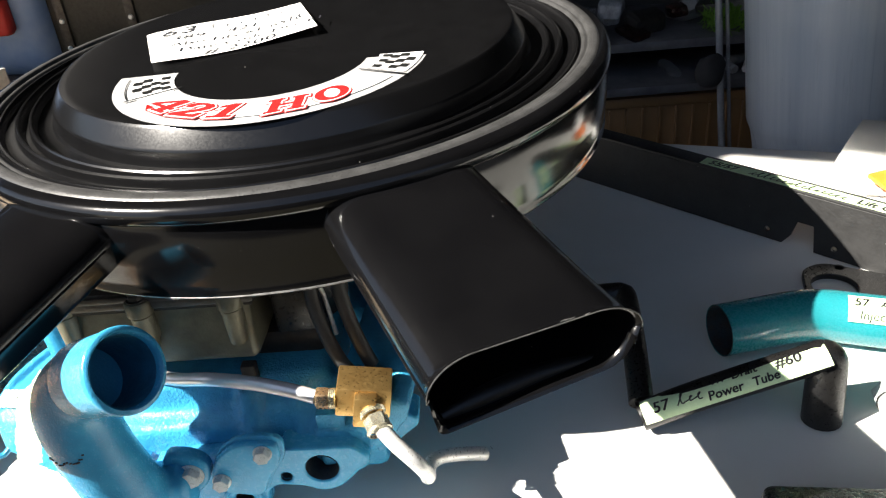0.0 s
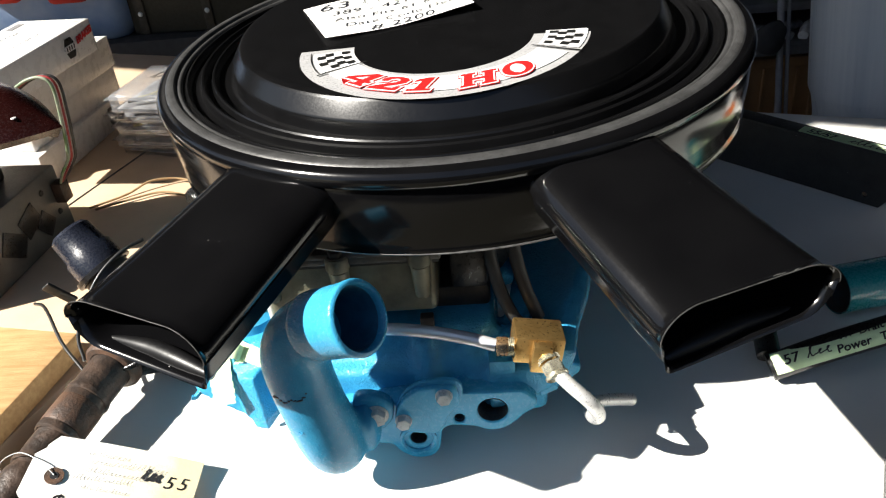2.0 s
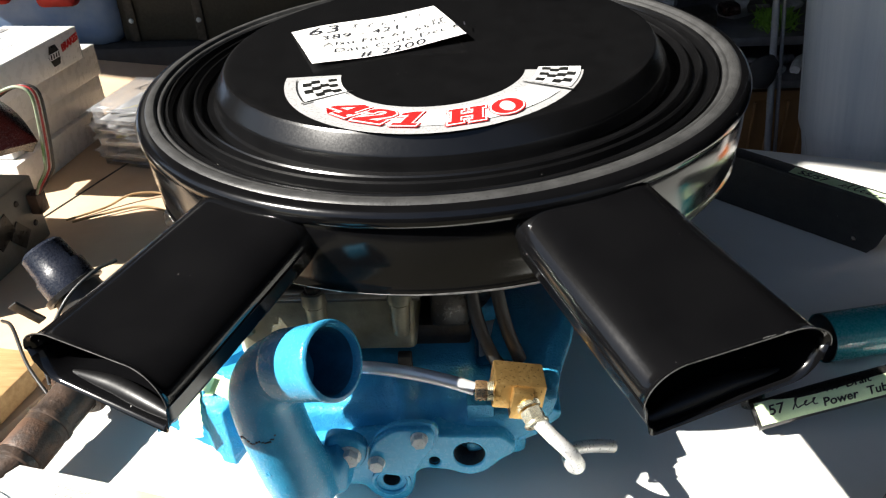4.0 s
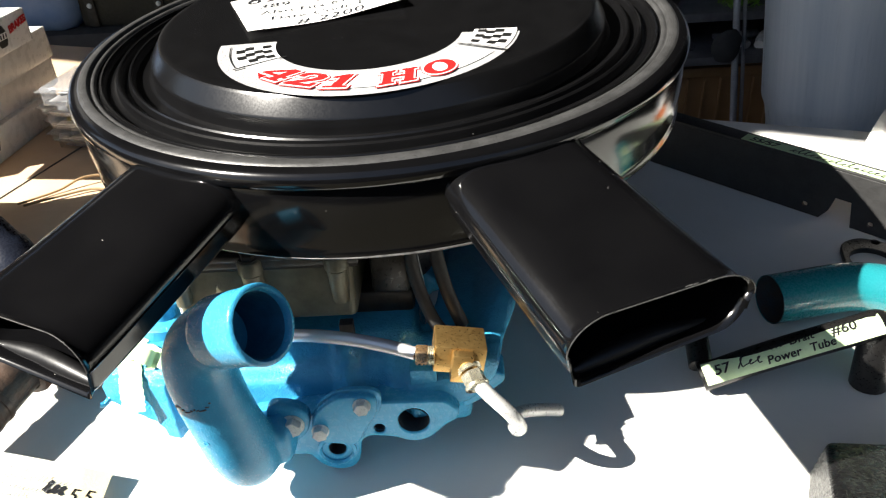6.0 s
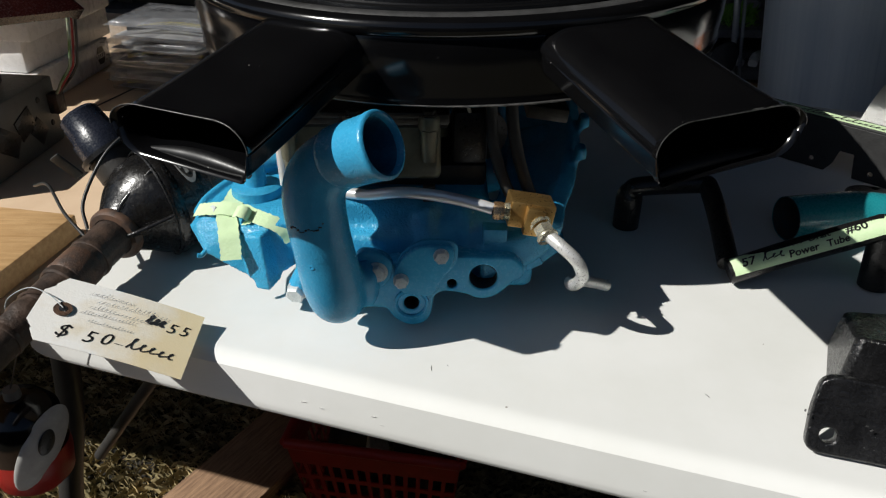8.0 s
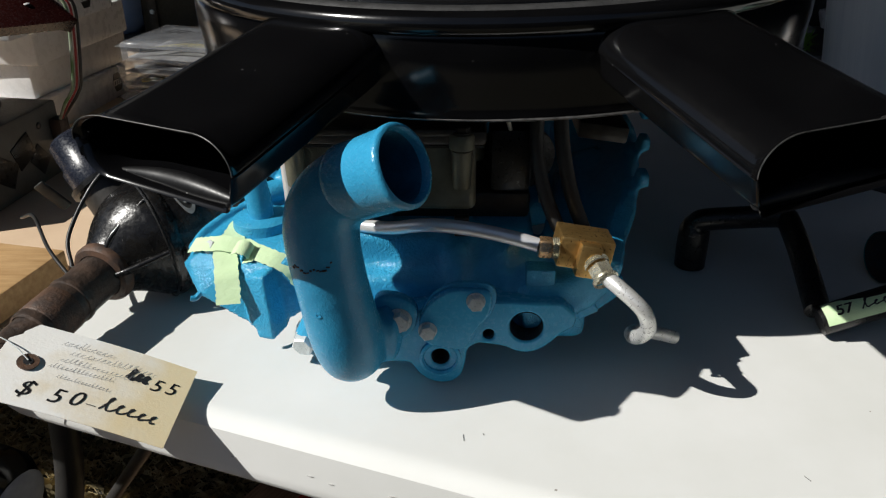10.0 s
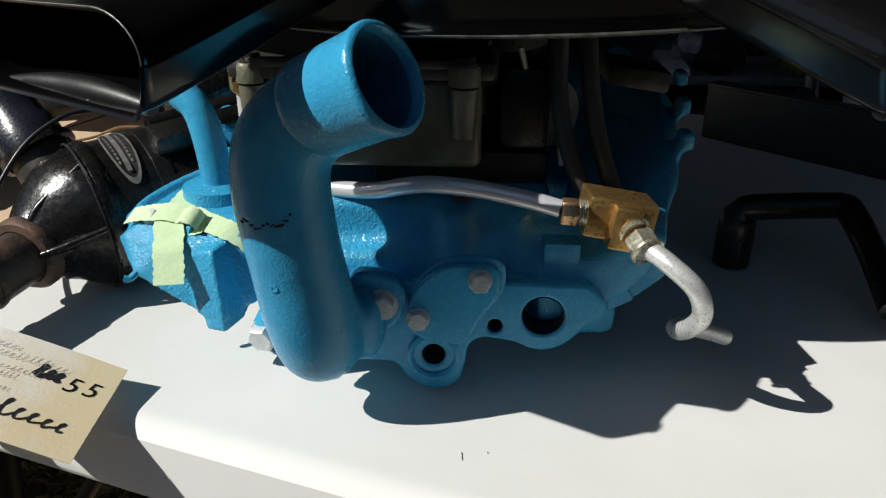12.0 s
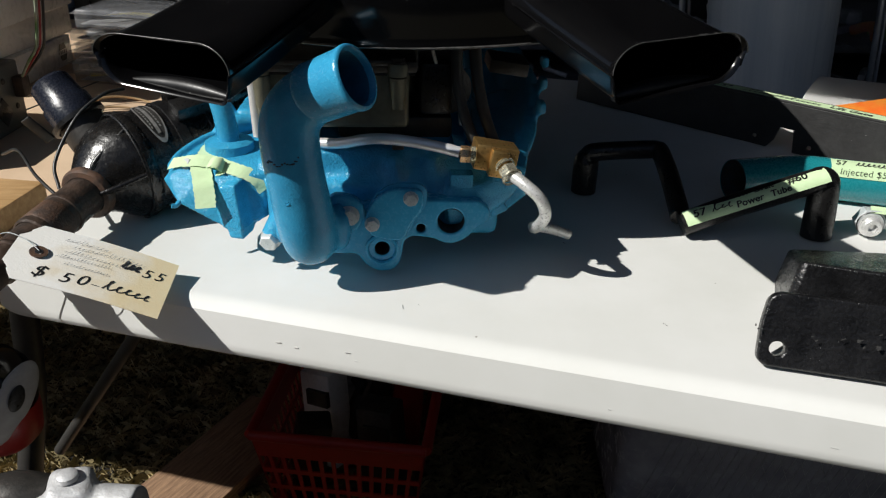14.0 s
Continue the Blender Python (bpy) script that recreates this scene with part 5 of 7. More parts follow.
def motor_mount():
    """Heavy black casting: a drilled front plate with a block and a round recess behind it."""
    base = Matrix.Translation((0.1305, 0.2705, TOP)) @ pose(0, 0, 0, 0, 0, -17)
    back = base.inverted()
    t = thing("engine_mount", "black painted cast engine mount with a drilled flange", "engine mount", m=base)
    face = rounded([(0, 0.004), (0.006, 0.0), (0.30, -0.001), (0.30, 0.055), (0.010, 0.055), (0.003, 0.050), (0, 0.03)], 0.005, 4)
    lean = pose(0, 0, 0, 68, 0, 0)
    part("flange", plate(face, [ring(0.0135, 0.0135, 0.0056, 20)], 0.010, 0.0015), M_BLACK_CAST, t, "scuffed black flange with a bolt hole", m=Matrix.Translation((0, 0.004, 0.003)) @ lean)
    # block whose top falls away towards the back
    a, b, c, d = Vector((0.1790, 0.3255, 0.8000)), Vector((0.2075, 0.3960, 0.7745)), Vector((0.42, 0.372, 0.7745)), Vector((0.37, 0.2520, 0.8000))
    low = [Vector((0.1655, 0.3160, TOP)), Vector((0.2055, 0.4020, TOP)), Vector((0.43, 0.380, TOP)), Vector((0.37, 0.2480, TOP))]
    blk = part("block", hull([a, b, c, d, *low]), M_BLACK_CAST, t, "rough cast block", m=back)
    bv = blk.modifiers.new("edges", "BEVEL")
    bv.width, bv.segments, bv.limit_method, bv.angle_limit = 0.0045, 3, "ANGLE", radians(30)
    x = (d - a).normalized()
    n = x.cross(b - a).normalized()
    y = n.cross(x)
    p = a + x * 0.082 + y * 0.045
    top = Matrix(((x.x, y.x, n.x, p.x), (x.y, y.y, n.y, p.y), (x.z, y.z, n.z, p.z), (0, 0, 0, 1)))
    part("recess_ring", lathe([(0.037, 0.0003), (0.0365, 0.0022), (0.033, 0.0032), (0.030, 0.0026), (0.029, 0.0007)], 48), M_BLACK_MATT, blk, "turned rim of the recess", m=top)
    # Hole and slot are flat black pieces that stand for their shade.
    part("recess", lathe([(0.0292, 0.0008), (0, 0.0008)], 32), M_WIRE_BLACK, blk, "flat black disc for the shade in the hole", m=top)
    part("slot", lathe([(0.0600, 0.0007), (0.0460, 0.0007)], 20, 165, 232), M_WIRE_BLACK, blk, "flat black strip for the shade in the slot", m=top)
    part("rim_line", lathe([(0.0618, 0.0006), (0.0612, 0.0016), (0.0600, 0.0006)], 24, 160, 238), M_EDGE, blk, "lighter edge line of the slot", m=top)
    part("tape_scrap", box(0.080, 0.0085, 0.0005, 0, m=Matrix.Translation(a + x * 0.076 + y * 0.0045 + n * 0.0006) @ x.to_track_quat("X", "Z").to_matrix().to_4x4() @ pose(0, 0, 0, -17, 0, 0)), M_TAPE, blk, "torn green tape along the edge")
    part("boss_plate", plate(rounded([(0.165, 0.004), (0.30, 0.004), (0.30, 0.042), (0.172, 0.042), (0.165, 0.034)], 0.008, 5), (), 0.006, 0.0015), M_BLACK_CAST, t, "raised plate on the flange", m=Matrix.Translation((0, -0.003, 0.0045)) @ lean)
    rng = random.Random(12)
    for i in range(34):
        u, v = rng.gauss(0.085, 0.035), rng.gauss(0.026, 0.0035)
        part("paint_chip", box(rng.uniform(0.0007, 0.0024), rng.uniform(0.0005, 0.0012), 0.0006, 0, m=Matrix.Translation((0, 0.004, 0.003)) @ lean @ pose(u, v, 0.0100, 0, 0, rng.uniform(0, 90))), M_EDGE, t, "worn grey chip")


def hose_fitting():
    t = thing("hose_fitting", "bright plated hexagon fitting with an open nozzle and label", "pipe fitting", m=Matrix.Translation((0.338, 0.487, TOP + 0.0155)) @ pose(0, 0, 0, 0, 0, -20) @ Matrix.Diagonal((0.74, 0.74, 0.74, 1)))
    part("hexagon", nut(0.0205, 0.017), M_BOLT, t, "plated hexagon body", m=aim((0, 0.016, 0.0), (0.1, -1, 0)))
    part("nozzle", lathe([(0.015, 0), (0.0155, 0.004), (0.0125, 0.005), (0.0125, 0.011), (0.011, 0.0125), (0.0062, 0.0125), (0.0055, 0.004), (0, 0.004)], 32), M_ALU, t, "round open nozzle", m=aim((0.001, -0.001, -0.002), (0.1, -1, 0)))
    part("washer", lathe([(0.0165, 0), (0.0178, 0.0012), (0.0165, 0.0024)], 32), M_WIRE_BLACK, t, "black sealing ring", m=aim((0.001, 0.0005, -0.001), (0.1, -1, 0)))
    part("stem", sweep([(0.012, 0.012, 0), (0.05, 0.018, -0.003), (0.10, 0.020, -0.005)], 0.010, 18, 4), M_BOLT, t)
    part("label", box(0.02, 0.013, 0.0005, 0, m=pose(0.008, 0.004, 0.0182, 25, 0, 0)), M_TAPE, t)


def loose_papers():
    p = thing("paper_sheet", "white sheet of paper leaning over the table edge", "paper")
    bm = bmesh.new()
    n = 10
    A, B, C, D = Vector((0.430, 0.850, 0.745)), Vector((0.536, 0.985, 0.772)), Vector((0.72, 0.93, 0.765)), Vector((0.66, 0.78, 0.745))
    g = [[bm.verts.new(A.lerp(B, i / n).lerp(D.lerp(C, i / n), j / n) + Vector((0, 0, 0.008 * math.sin(3 * i / n)))) for j in range(n + 1)] for i in range(n + 1)]
    for i in range(n):
        for j in range(n):
            bm.faces.new((g[i][j], g[i][j + 1], g[i + 1][j + 1], g[i + 1][j]))
    bmesh.ops.solidify(bm, geom=bm.faces[:], thickness=0.0004)
    part("sheet", bm, M_PAPER, p)
    q = thing("printed_packet", "orange and red printed packet lying on paper", "packet")
    part("packet", box(0.13, 0.085, 0.006, 0.002, m=pose(0.552, 0.818, 0.764, 6, -4, 12)), M_ORANGE, q)
    part("print_band", box(0.13, 0.018, 0.001, 0, m=pose(0.555, 0.793, 0.7655, 6, -4, 12)), M_RED_PLASTIC, q)
    w = thing("white_bag", "crumpled white paper bag with dark print", "bag")
    bm = bmesh.new()
    bmesh.ops.create_cube(bm, size=1)
    bmesh.ops.subdivide_edges(bm, edges=bm.edges, cuts=5, use_grid_fill=True)
    for v in bm.verts:
        f = 1 + 0.25 * noise.noise(v.co * 3.1)
        v.co = Vector((v.co.x * 0.13 * f, v.co.y * 0.06 * f, v.co.z * 0.13 * (1 + 0.25 * noise.noise(v.co * 4 + Vector((3, 1, 2))))))
    part("bag", bm, M_PAPER, w, m=pose(0.640, 0.825, 0.820, 0, 6, 20), smooth=25)
    part("print_block", box(0.055, 0.003, 0.05, 0.001, m=pose(0.645, 0.785, 0.835, 0, 6, 20)), M_BLUE_CLOTH, w)


# ---- starter, tag, plank and boxes ----
def starter_motor():
    """Black motor body with a domed nose, a rusty stepped shaft tube and a moulded cap."""
    t = thing("starter_motor", "greasy black starter motor with a long rusty shaft tube", "starter motor")
    body = Vector((0.74, 0.62, 0.10)).normalized()
    c = Vector((-0.386, 0.551, 0.792))
    part("housing", lathe([(0.0, -0.008), (0.046, -0.006), (0.0525, -0.003), (0.0532, 0.001), (0.0520, 0.005), (0.0500, 0.007), (0.0500, 0.070), (0.0512, 0.071), (0.0512, 0.075), (0.0500, 0.076), (0.0495, 0.155), (0.043, 0.165), (0.0, 0.168)], 48), M_BLACK_GREASY, t, "black cylindrical housing", m=aim(c, body))
    b = [sweep([(-0.414, 0.504, 0.782, 0.0205), (-0.4115, 0.511, 0.7835, 0.0250), (-0.4075, 0.5195, 0.7855, 0.0325), (-0.4020, 0.5290, 0.7880, 0.0410), (-0.3955, 0.5385, 0.7900, 0.0480), (-0.3860, 0.5500, 0.7920, 0.0510)], 0.04, 28, 6)]
    blended("nose", join(*b), M_BLACK_GREASY, t, "domed black nose casting", 0.002, 6)
    part("clamp_band", lathe([(0.0493, 0.036), (0.0512, 0.037), (0.0512, 0.047), (0.0493, 0.048)], 48), M_BLACK_MATT, t, "black steel strap", m=aim(c, body))
    up = Vector((0, 0, 1))
    up = (up - body * up.dot(body)).normalized()
    side = body.cross(up)
    up, side = up * math.cos(0.32) + side * math.sin(0.32), side * math.cos(0.32) - up * math.sin(0.32)
    def oval(k1, k0, lift, name, material, label=""):
        """Band of an oval plate that follows the round body."""
        bm = bmesh.new()
        rows = []
        for k in (k1, (k1 + k0) / 2, k0):
            row = []
            for i in range(36):
                q = 2 * math.pi * i / 36
                ang = 0.66 * k * math.sin(q)
                row.append(bm.verts.new(c + body * (0.0215 + 0.0088 * k * math.cos(q)) + (up * math.cos(ang) + side * math.sin(ang)) * lift))
            rows.append(row)
        for A, B in zip(rows, rows[1:]):
            for i in range(36):
                bm.faces.new((A[i], A[(i + 1) % 36], B[(i + 1) % 36], B[i]))
        bmesh.ops.recalc_face_normals(bm, faces=bm.faces)
        return part(name, bm, material, t, label)

    oval(1.0, 0.0, 0.0512, "nameplate", M_DARK_METAL, "oval etched nameplate")
    oval(1.0, 0.86, 0.0517, "nameplate_rim", M_NAMEPLATE, "bright nameplate rim")
    for off, w in ((-0.0008, 0.0016), (-0.0047, 0.0007), (0.0034, 0.0007)):
        for n in range(1 if w > 0.001 else 9):
            a0, a1 = (-0.46, 0.46) if w > 0.001 else (-0.34 + 0.078 * n, -0.34 + 0.078 * n + 0.05)
            bar = bmesh.new()
            strip = [[bar.verts.new(c + body * (0.0215 + off + e * w) + (up * math.cos(g) + side * math.sin(g)) * 0.0518) for e in (-1, 1)] for g in (a0 + (a1 - a0) * m / 8 for m in range(9))]
            for A, B in zip(strip, strip[1:]):
                bar.faces.new((A[0], A[1], B[1], B[0]))
            bmesh.ops.recalc_face_normals(bar, faces=bar.faces)
            part("etched_bar", bar, M_NAMEPLATE, t, smooth=0)
    for g, r in ((0.10, 0.011), (-0.42, 0.008)):
        n = up * math.cos(g) + side * math.sin(g)
        part("through_rod", sweep([c + body * 0.050 + n * 0.050, c + body * 0.155 + n * 0.050], r, 18, 0), M_BLACK_GREASY, t, "black cylinder along the body")
    part("bell_seam", lathe([(0.0522, -0.0010), (0.0534, 0.0), (0.0522, 0.0010)], 48), M_BLACK_MATT, t, m=aim(c - body * 0.006, body))
    part("terminal_box", box(0.036, 0.020, 0.014, 0.002, m=Matrix.Translation(c + body * 0.060 + (up * 0.985 + side * 0.17) * 0.0555) @ Matrix((body, -side, up)).transposed().to_4x4()), M_BLACK_MATT, t)
    part("solenoid", lathe([(0, 0), (0.02, 0), (0.022, 0.004), (0.022, 0.075), (0.018, 0.08), (0, 0.08)], 28), M_BLACK_CAST, t, "black solenoid cylinder", m=aim((-0.362, 0.645, 0.853), body))
    # stepped rusty tube
    p0, p1 = Vector((-0.414, 0.506, 0.782)), Vector((-0.472, 0.285, 0.7605))
    d = (p1 - p0).normalized()
    L = (p1 - p0).length
    part("flange", lathe([(0.018, -0.006), (0.0240, -0.005), (0.0255, -0.002), (0.0255, 0.003), (0.0235, 0.006), (0.019, 0.007)], 36), M_RUST_LIGHT, t, "rust-brown collar", m=aim(p0, d))
    part("shaft_tube", lathe([(0.0182, 0.004), (0.0180, 0.042), (0.0186, 0.046), (0.0184, 0.074), (0.0160, 0.080), (0.0158, 0.10), (0.0152, 0.118), (0.0165, 0.121), (0.0165, 0.128), (0.0150, 0.131), (0.0147, L), (0, L)], 32), M_RUST, t, "stepped rusty brown tube", m=aim(p0, d))
    part("rust_band", lathe([(0.0183, 0.0), (0.0190, 0.001), (0.0190, 0.026), (0.0183, 0.027)], 32), M_RUST_LIGHT, t, m=aim(p0 + d * 0.049, d))
    for q, rr, w in ((0.040, 0.0196, 0.0035), (0.080, 0.0188, 0.0040), (0.112, 0.0172, 0.0030), (0.150, 0.0162, 0.0030)):
        part("turned_rib", lathe([(rr - 0.0022, -w), (rr - 0.0004, -w * 0.7), (rr, 0), (rr - 0.0004, w * 0.7), (rr - 0.0022, w)], 32), M_RUST, t, "dark turned rib", m=aim(p0 + d * q, d))
    for q in (-0.9, 0.15, 1.1):
        n = up * math.cos(q) + side * math.sin(q)
        part("nose_web", sweep([(*(p0 + n * 0.021 - d * 0.004), 0.0022), (*(p0 + n * 0.034 - d * 0.018), 0.0030), (*(c + n * 0.050 - body * 0.006), 0.0024)], 0.003, 10, 4), M_BLACK_GREASY, t, "cast web on the nose")
    # moulded cap standing beside the nose
    cap = aim((-0.447, 0.598, 0.822), (-0.50, 0.25, 0.62)) @ Matrix.Diagonal((0.78, 0.78, 0.78, 1))
    part("cap", lathe([(0, 0.062), (0.022, 0.062), (0.026, 0.058), (0.028, 0.03), (0.031, 0.026), (0.031, 0.0), (0.0, -0.004)], 40), M_CAP, t, "dark blue-black moulded cap", m=cap, smooth=40)
    part("cap_rim", lathe([(0.031, -0.004), (0.036, -0.003), (0.036, 0.003), (0.031, 0.004)], 32), M_BLACK_MATT, t, m=cap)
    part("cap_base", lathe([(0.029, -0.004), (0.03, -0.03), (0.02, -0.04), (0, -0.04)], 28), M_DARK_METAL, t, m=cap)
    part("cap_bracket", sweep([(-0.430, 0.565, 0.812), (-0.41, 0.555, 0.79), (-0.395, 0.55, 0.78)], 0.012, 12, 4), M_BLACK_CAST, t)
    part("spring_clip", box(0.010, 0.003, 0.03, 0.001, m=pose(-0.470, 0.556, 0.826, 15, -35, 0)), M_DARK_METAL, t)
    part("lead_wire", sweep([(-0.395, 0.59, 0.857), (-0.41, 0.572, 0.856), (-0.43, 0.55, 0.84), (-0.447, 0.525, 0.805), (-0.441, 0.508, 0.785)], 0.0017, 10, 6), M_WIRE_BLACK, t, "thin black lead")
    part("lead_wire", sweep([(-0.44, 0.50, 0.78), (-0.47, 0.53, 0.79), (-0.50, 0.57, 0.80), (-0.53, 0.60, 0.785)], 0.0016, 10, 6), M_WIRE_BLACK, t, "thin black lead")
    return t


def price_tag():
    """Stained manila tag with a reinforced eyelet, tied to the shaft and hanging over the table's edge."""
    t = thing("price_tag", "stained manila price tag with black handwriting, tied with string", "price tag")
    o = Vector((-0.409, 0.376, 0.786))
    ex = (Vector((-0.3165, 0.3785, 0.7475)) - o).normalized()
    ey = Vector((0.17, 0.97, 0.10))
    ey = (ey - ex * ey.dot(ex)).normalized()
    ez = ex.cross(ey)

    def at(x, y, z=0.0):
        return o + ex * x + ey * y + ez * (z + 0.0025 * math.sin(x * 30) + 0.002 * (x / 0.1) ** 3)

    bm = bmesh.new()
    g = {}
    for i in range(21):
        x = -0.020 + 0.121 * i / 20
        cut = max(0.0, (-0.008 - x) / 0.012)
        for j in range(13):
            y = -0.034 + 0.068 * j / 12
            y = max(-0.034 + 0.018 * cut, min(0.034 - 0.018 * cut, y))
            g[i, j] = bm.verts.new(at(x, y))
    for i in range(20):
        for j in range(12):
            if i < 1 and j in (0, 1, 10, 11):
                continue
            bm.faces.new((g[i, j], g[i + 1, j], g[i + 1, j + 1], g[i, j + 1]))
    bmesh.ops.delete(bm, geom=[v for v in bm.verts if not v.link_faces], context="VERTS")
    bmesh.ops.remove_doubles(bm, verts=bm.verts, dist=0.0001)
    bmesh.ops.recalc_face_normals(bm, faces=bm.faces)
    bmesh.ops.solidify(bm, geom=bm.faces[:], thickness=0.0005)
    card = part("card", bm, M_MANILA, t, "creased manila card", smooth=50)
    part("eyelet", wrap(lathe([(0.003, 0.0012), (0.0068, 0.0012), (0.0068, 0.0002)], 24), lambda x, y, z: at(x, y, z + 0.0006)), M_RUST_LIGHT, card, "brown reinforced eyelet")
    # Flat black disc stands for the dark of the open hole.
    part("eyelet_hole", wrap(lathe([(0.0, 0.0016), (0.003, 0.0016)], 20), lambda x, y, z: at(x, y, z + 0.0006)), M_INK, card)
    for body, x, y, size, bold in (("$", 0.002, -0.025, 0.018, 0), ("5", 0.022, -0.025, 0.017, 0), ("0", 0.034, -0.023, 0.017, 0), ("_", 0.046, -0.018, 0.012, 0), ("5", 0.076, 0.006, 0.015, 0), ("5", 0.086, 0.007, 0.015, 0)):
        part("handwriting", wrap(lettering(body, size, 0.0001, 0.25, 0.95, bold), lambda X, Y, Z, x=x, y=y: at(x + X, y + Y, 0.0003)), M_INK, card, "black marker handwriting", smooth=0)
    part("handwriting", wrap(scrawl(0.036, 0.011, 55, 0.0013), lambda X, Y, Z: at(0.054 + X, -0.020 + Y, 0.0003)), M_INK, card, smooth=0)
    part("crossed_out_mark", wrap(scrawl(0.014, 0.008, 57, 0.0028), lambda X, Y, Z: at(0.060 + X, 0.010 + Y, 0.0003)), M_INK, card, "scribbled out figures", smooth=0)
    for k in range(5):
        part("faint_writing", wrap(scrawl(0.034 + 0.007 * (k * 3 % 4), 0.006 - 0.0006 * k, 60 + k, 0.00022), lambda X, Y, Z, k=k: at(0.012 + 0.004 * (k * 2 % 3) + X, 0.021 - 0.0068 * k + Y + 0.04 * X * (k % 2), 0.0010)), M_INK_THIN, card, smooth=0)
    part("string", sweep([at(0, 0, 0.003), (-0.421, 0.384, 0.795), (-0.440, 0.392, 0.796), (-0.462, 0.395, 0.782), (-0.462, 0.392, 0.765), (-0.440, 0.386, 0.757), (-0.418, 0.380, 0.766), at(-0.002, 0.002, -0.002)], 0.0004, 8, 6), M_BOLT, t, "twisted wire tie")


def plank():
    t = thing("wooden_plank", "raw pine board in sun with cast shadows, lying on the table", "plank")
    d = Vector((-0.10, -0.50, 0)).normalized()
    c = Vector((-0.483, 0.575, TOP + 0.0135)) + d * 0.13 + Vector((-d.y, d.x, 0)) * -0.055
    part("board", box(0.26, 0.11, 0.024, 0.002, m=Matrix.Translation(c) @ pose(0, 0, 0, 0, 0, math.degrees(math.atan2(d.y, d.x)))), M_WOOD, t)


def carton(x, y, z, yaw, mark):
    """Flat white parts carton; its far right lower corner stands at x, y, z."""
    t = thing("brake_carton", "white glossy brake parts carton in a stack", "carton", "stacked brake cartons", m=Matrix.Translation((x, y, z)) @ pose(0, 0, 0, 0, 0, yaw))
    w, l, h = 0.112, 0.224, 0.0468
    part("box_body", box(w, l, h, 0.0034, 2, m=pose(-w / 2, -l / 2, h / 2)), M_CARD, t)
    part("flap_edge", box(w * 0.98, 0.0016, h * 0.94, 0.0003, m=pose(-w / 2, 0.0008, h / 2)), M_PACK_GREY, t)
    face = Matrix(((0, 0, 1, 0.0003), (1, 0, 0, 0), (0, 1, 0, 0), (0, 0, 0, 1)))
    if mark:
        at = face @ pose(-0.062 if mark > 1 else -0.030, 0.024, 0.0004)
        hexa = [(0.0135 * math.cos(radians(60 * i)), 0.0155 * math.sin(radians(60 * i))) for i in range(6)]
        part("printed_badge", plate(hexa, (), 0.0006, 0), M_DECAL_BLACK, t, "dark hexagonal printed badge", m=at, smooth=0)
        part("badge_band", box(0.0265, 0.0085, 0.0006, 0, m=at @ pose(0, 0, 0.0005)), M_CARD, t, smooth=0)
        for i in range(4):
            part("badge_stroke", box(0.0022, 0.0060, 0.0004, 0, m=at @ pose(-0.0085 + i * 0.0057, 0, 0.0009, 0, 0, -12)), M_DECAL_BLACK, t, smooth=0)
    if mark > 1:
        part("print", lettering("BRAKES", 0.0125, 0.0002, 0.2, 0.95, 0.0006), M_DECAL_RED, t, "red printed word", m=face @ pose(-0.044, 0.0235, 0.0006, 0, 0, 8), smooth=0)
        part("top_mark", box(0.010, 0.030, 0.0006, 0, m=pose(-0.094, -0.035, h + 0.0003)), M_INK_THIN, t, smooth=0)
        part("top_scrawl", scrawl(0.05, 0.012, 71, 0.0009), M_INK_THIN, t, m=pose(-0.075, -0.11, h + 0.0006, 0, 0, 80), smooth=0)
        part("top_scrawl", scrawl(0.06, 0.008, 72, 0.0007), M_INK_THIN, t, m=pose(-0.035, -0.13, h + 0.0006, 0, 0, 86), smooth=0)
    return t


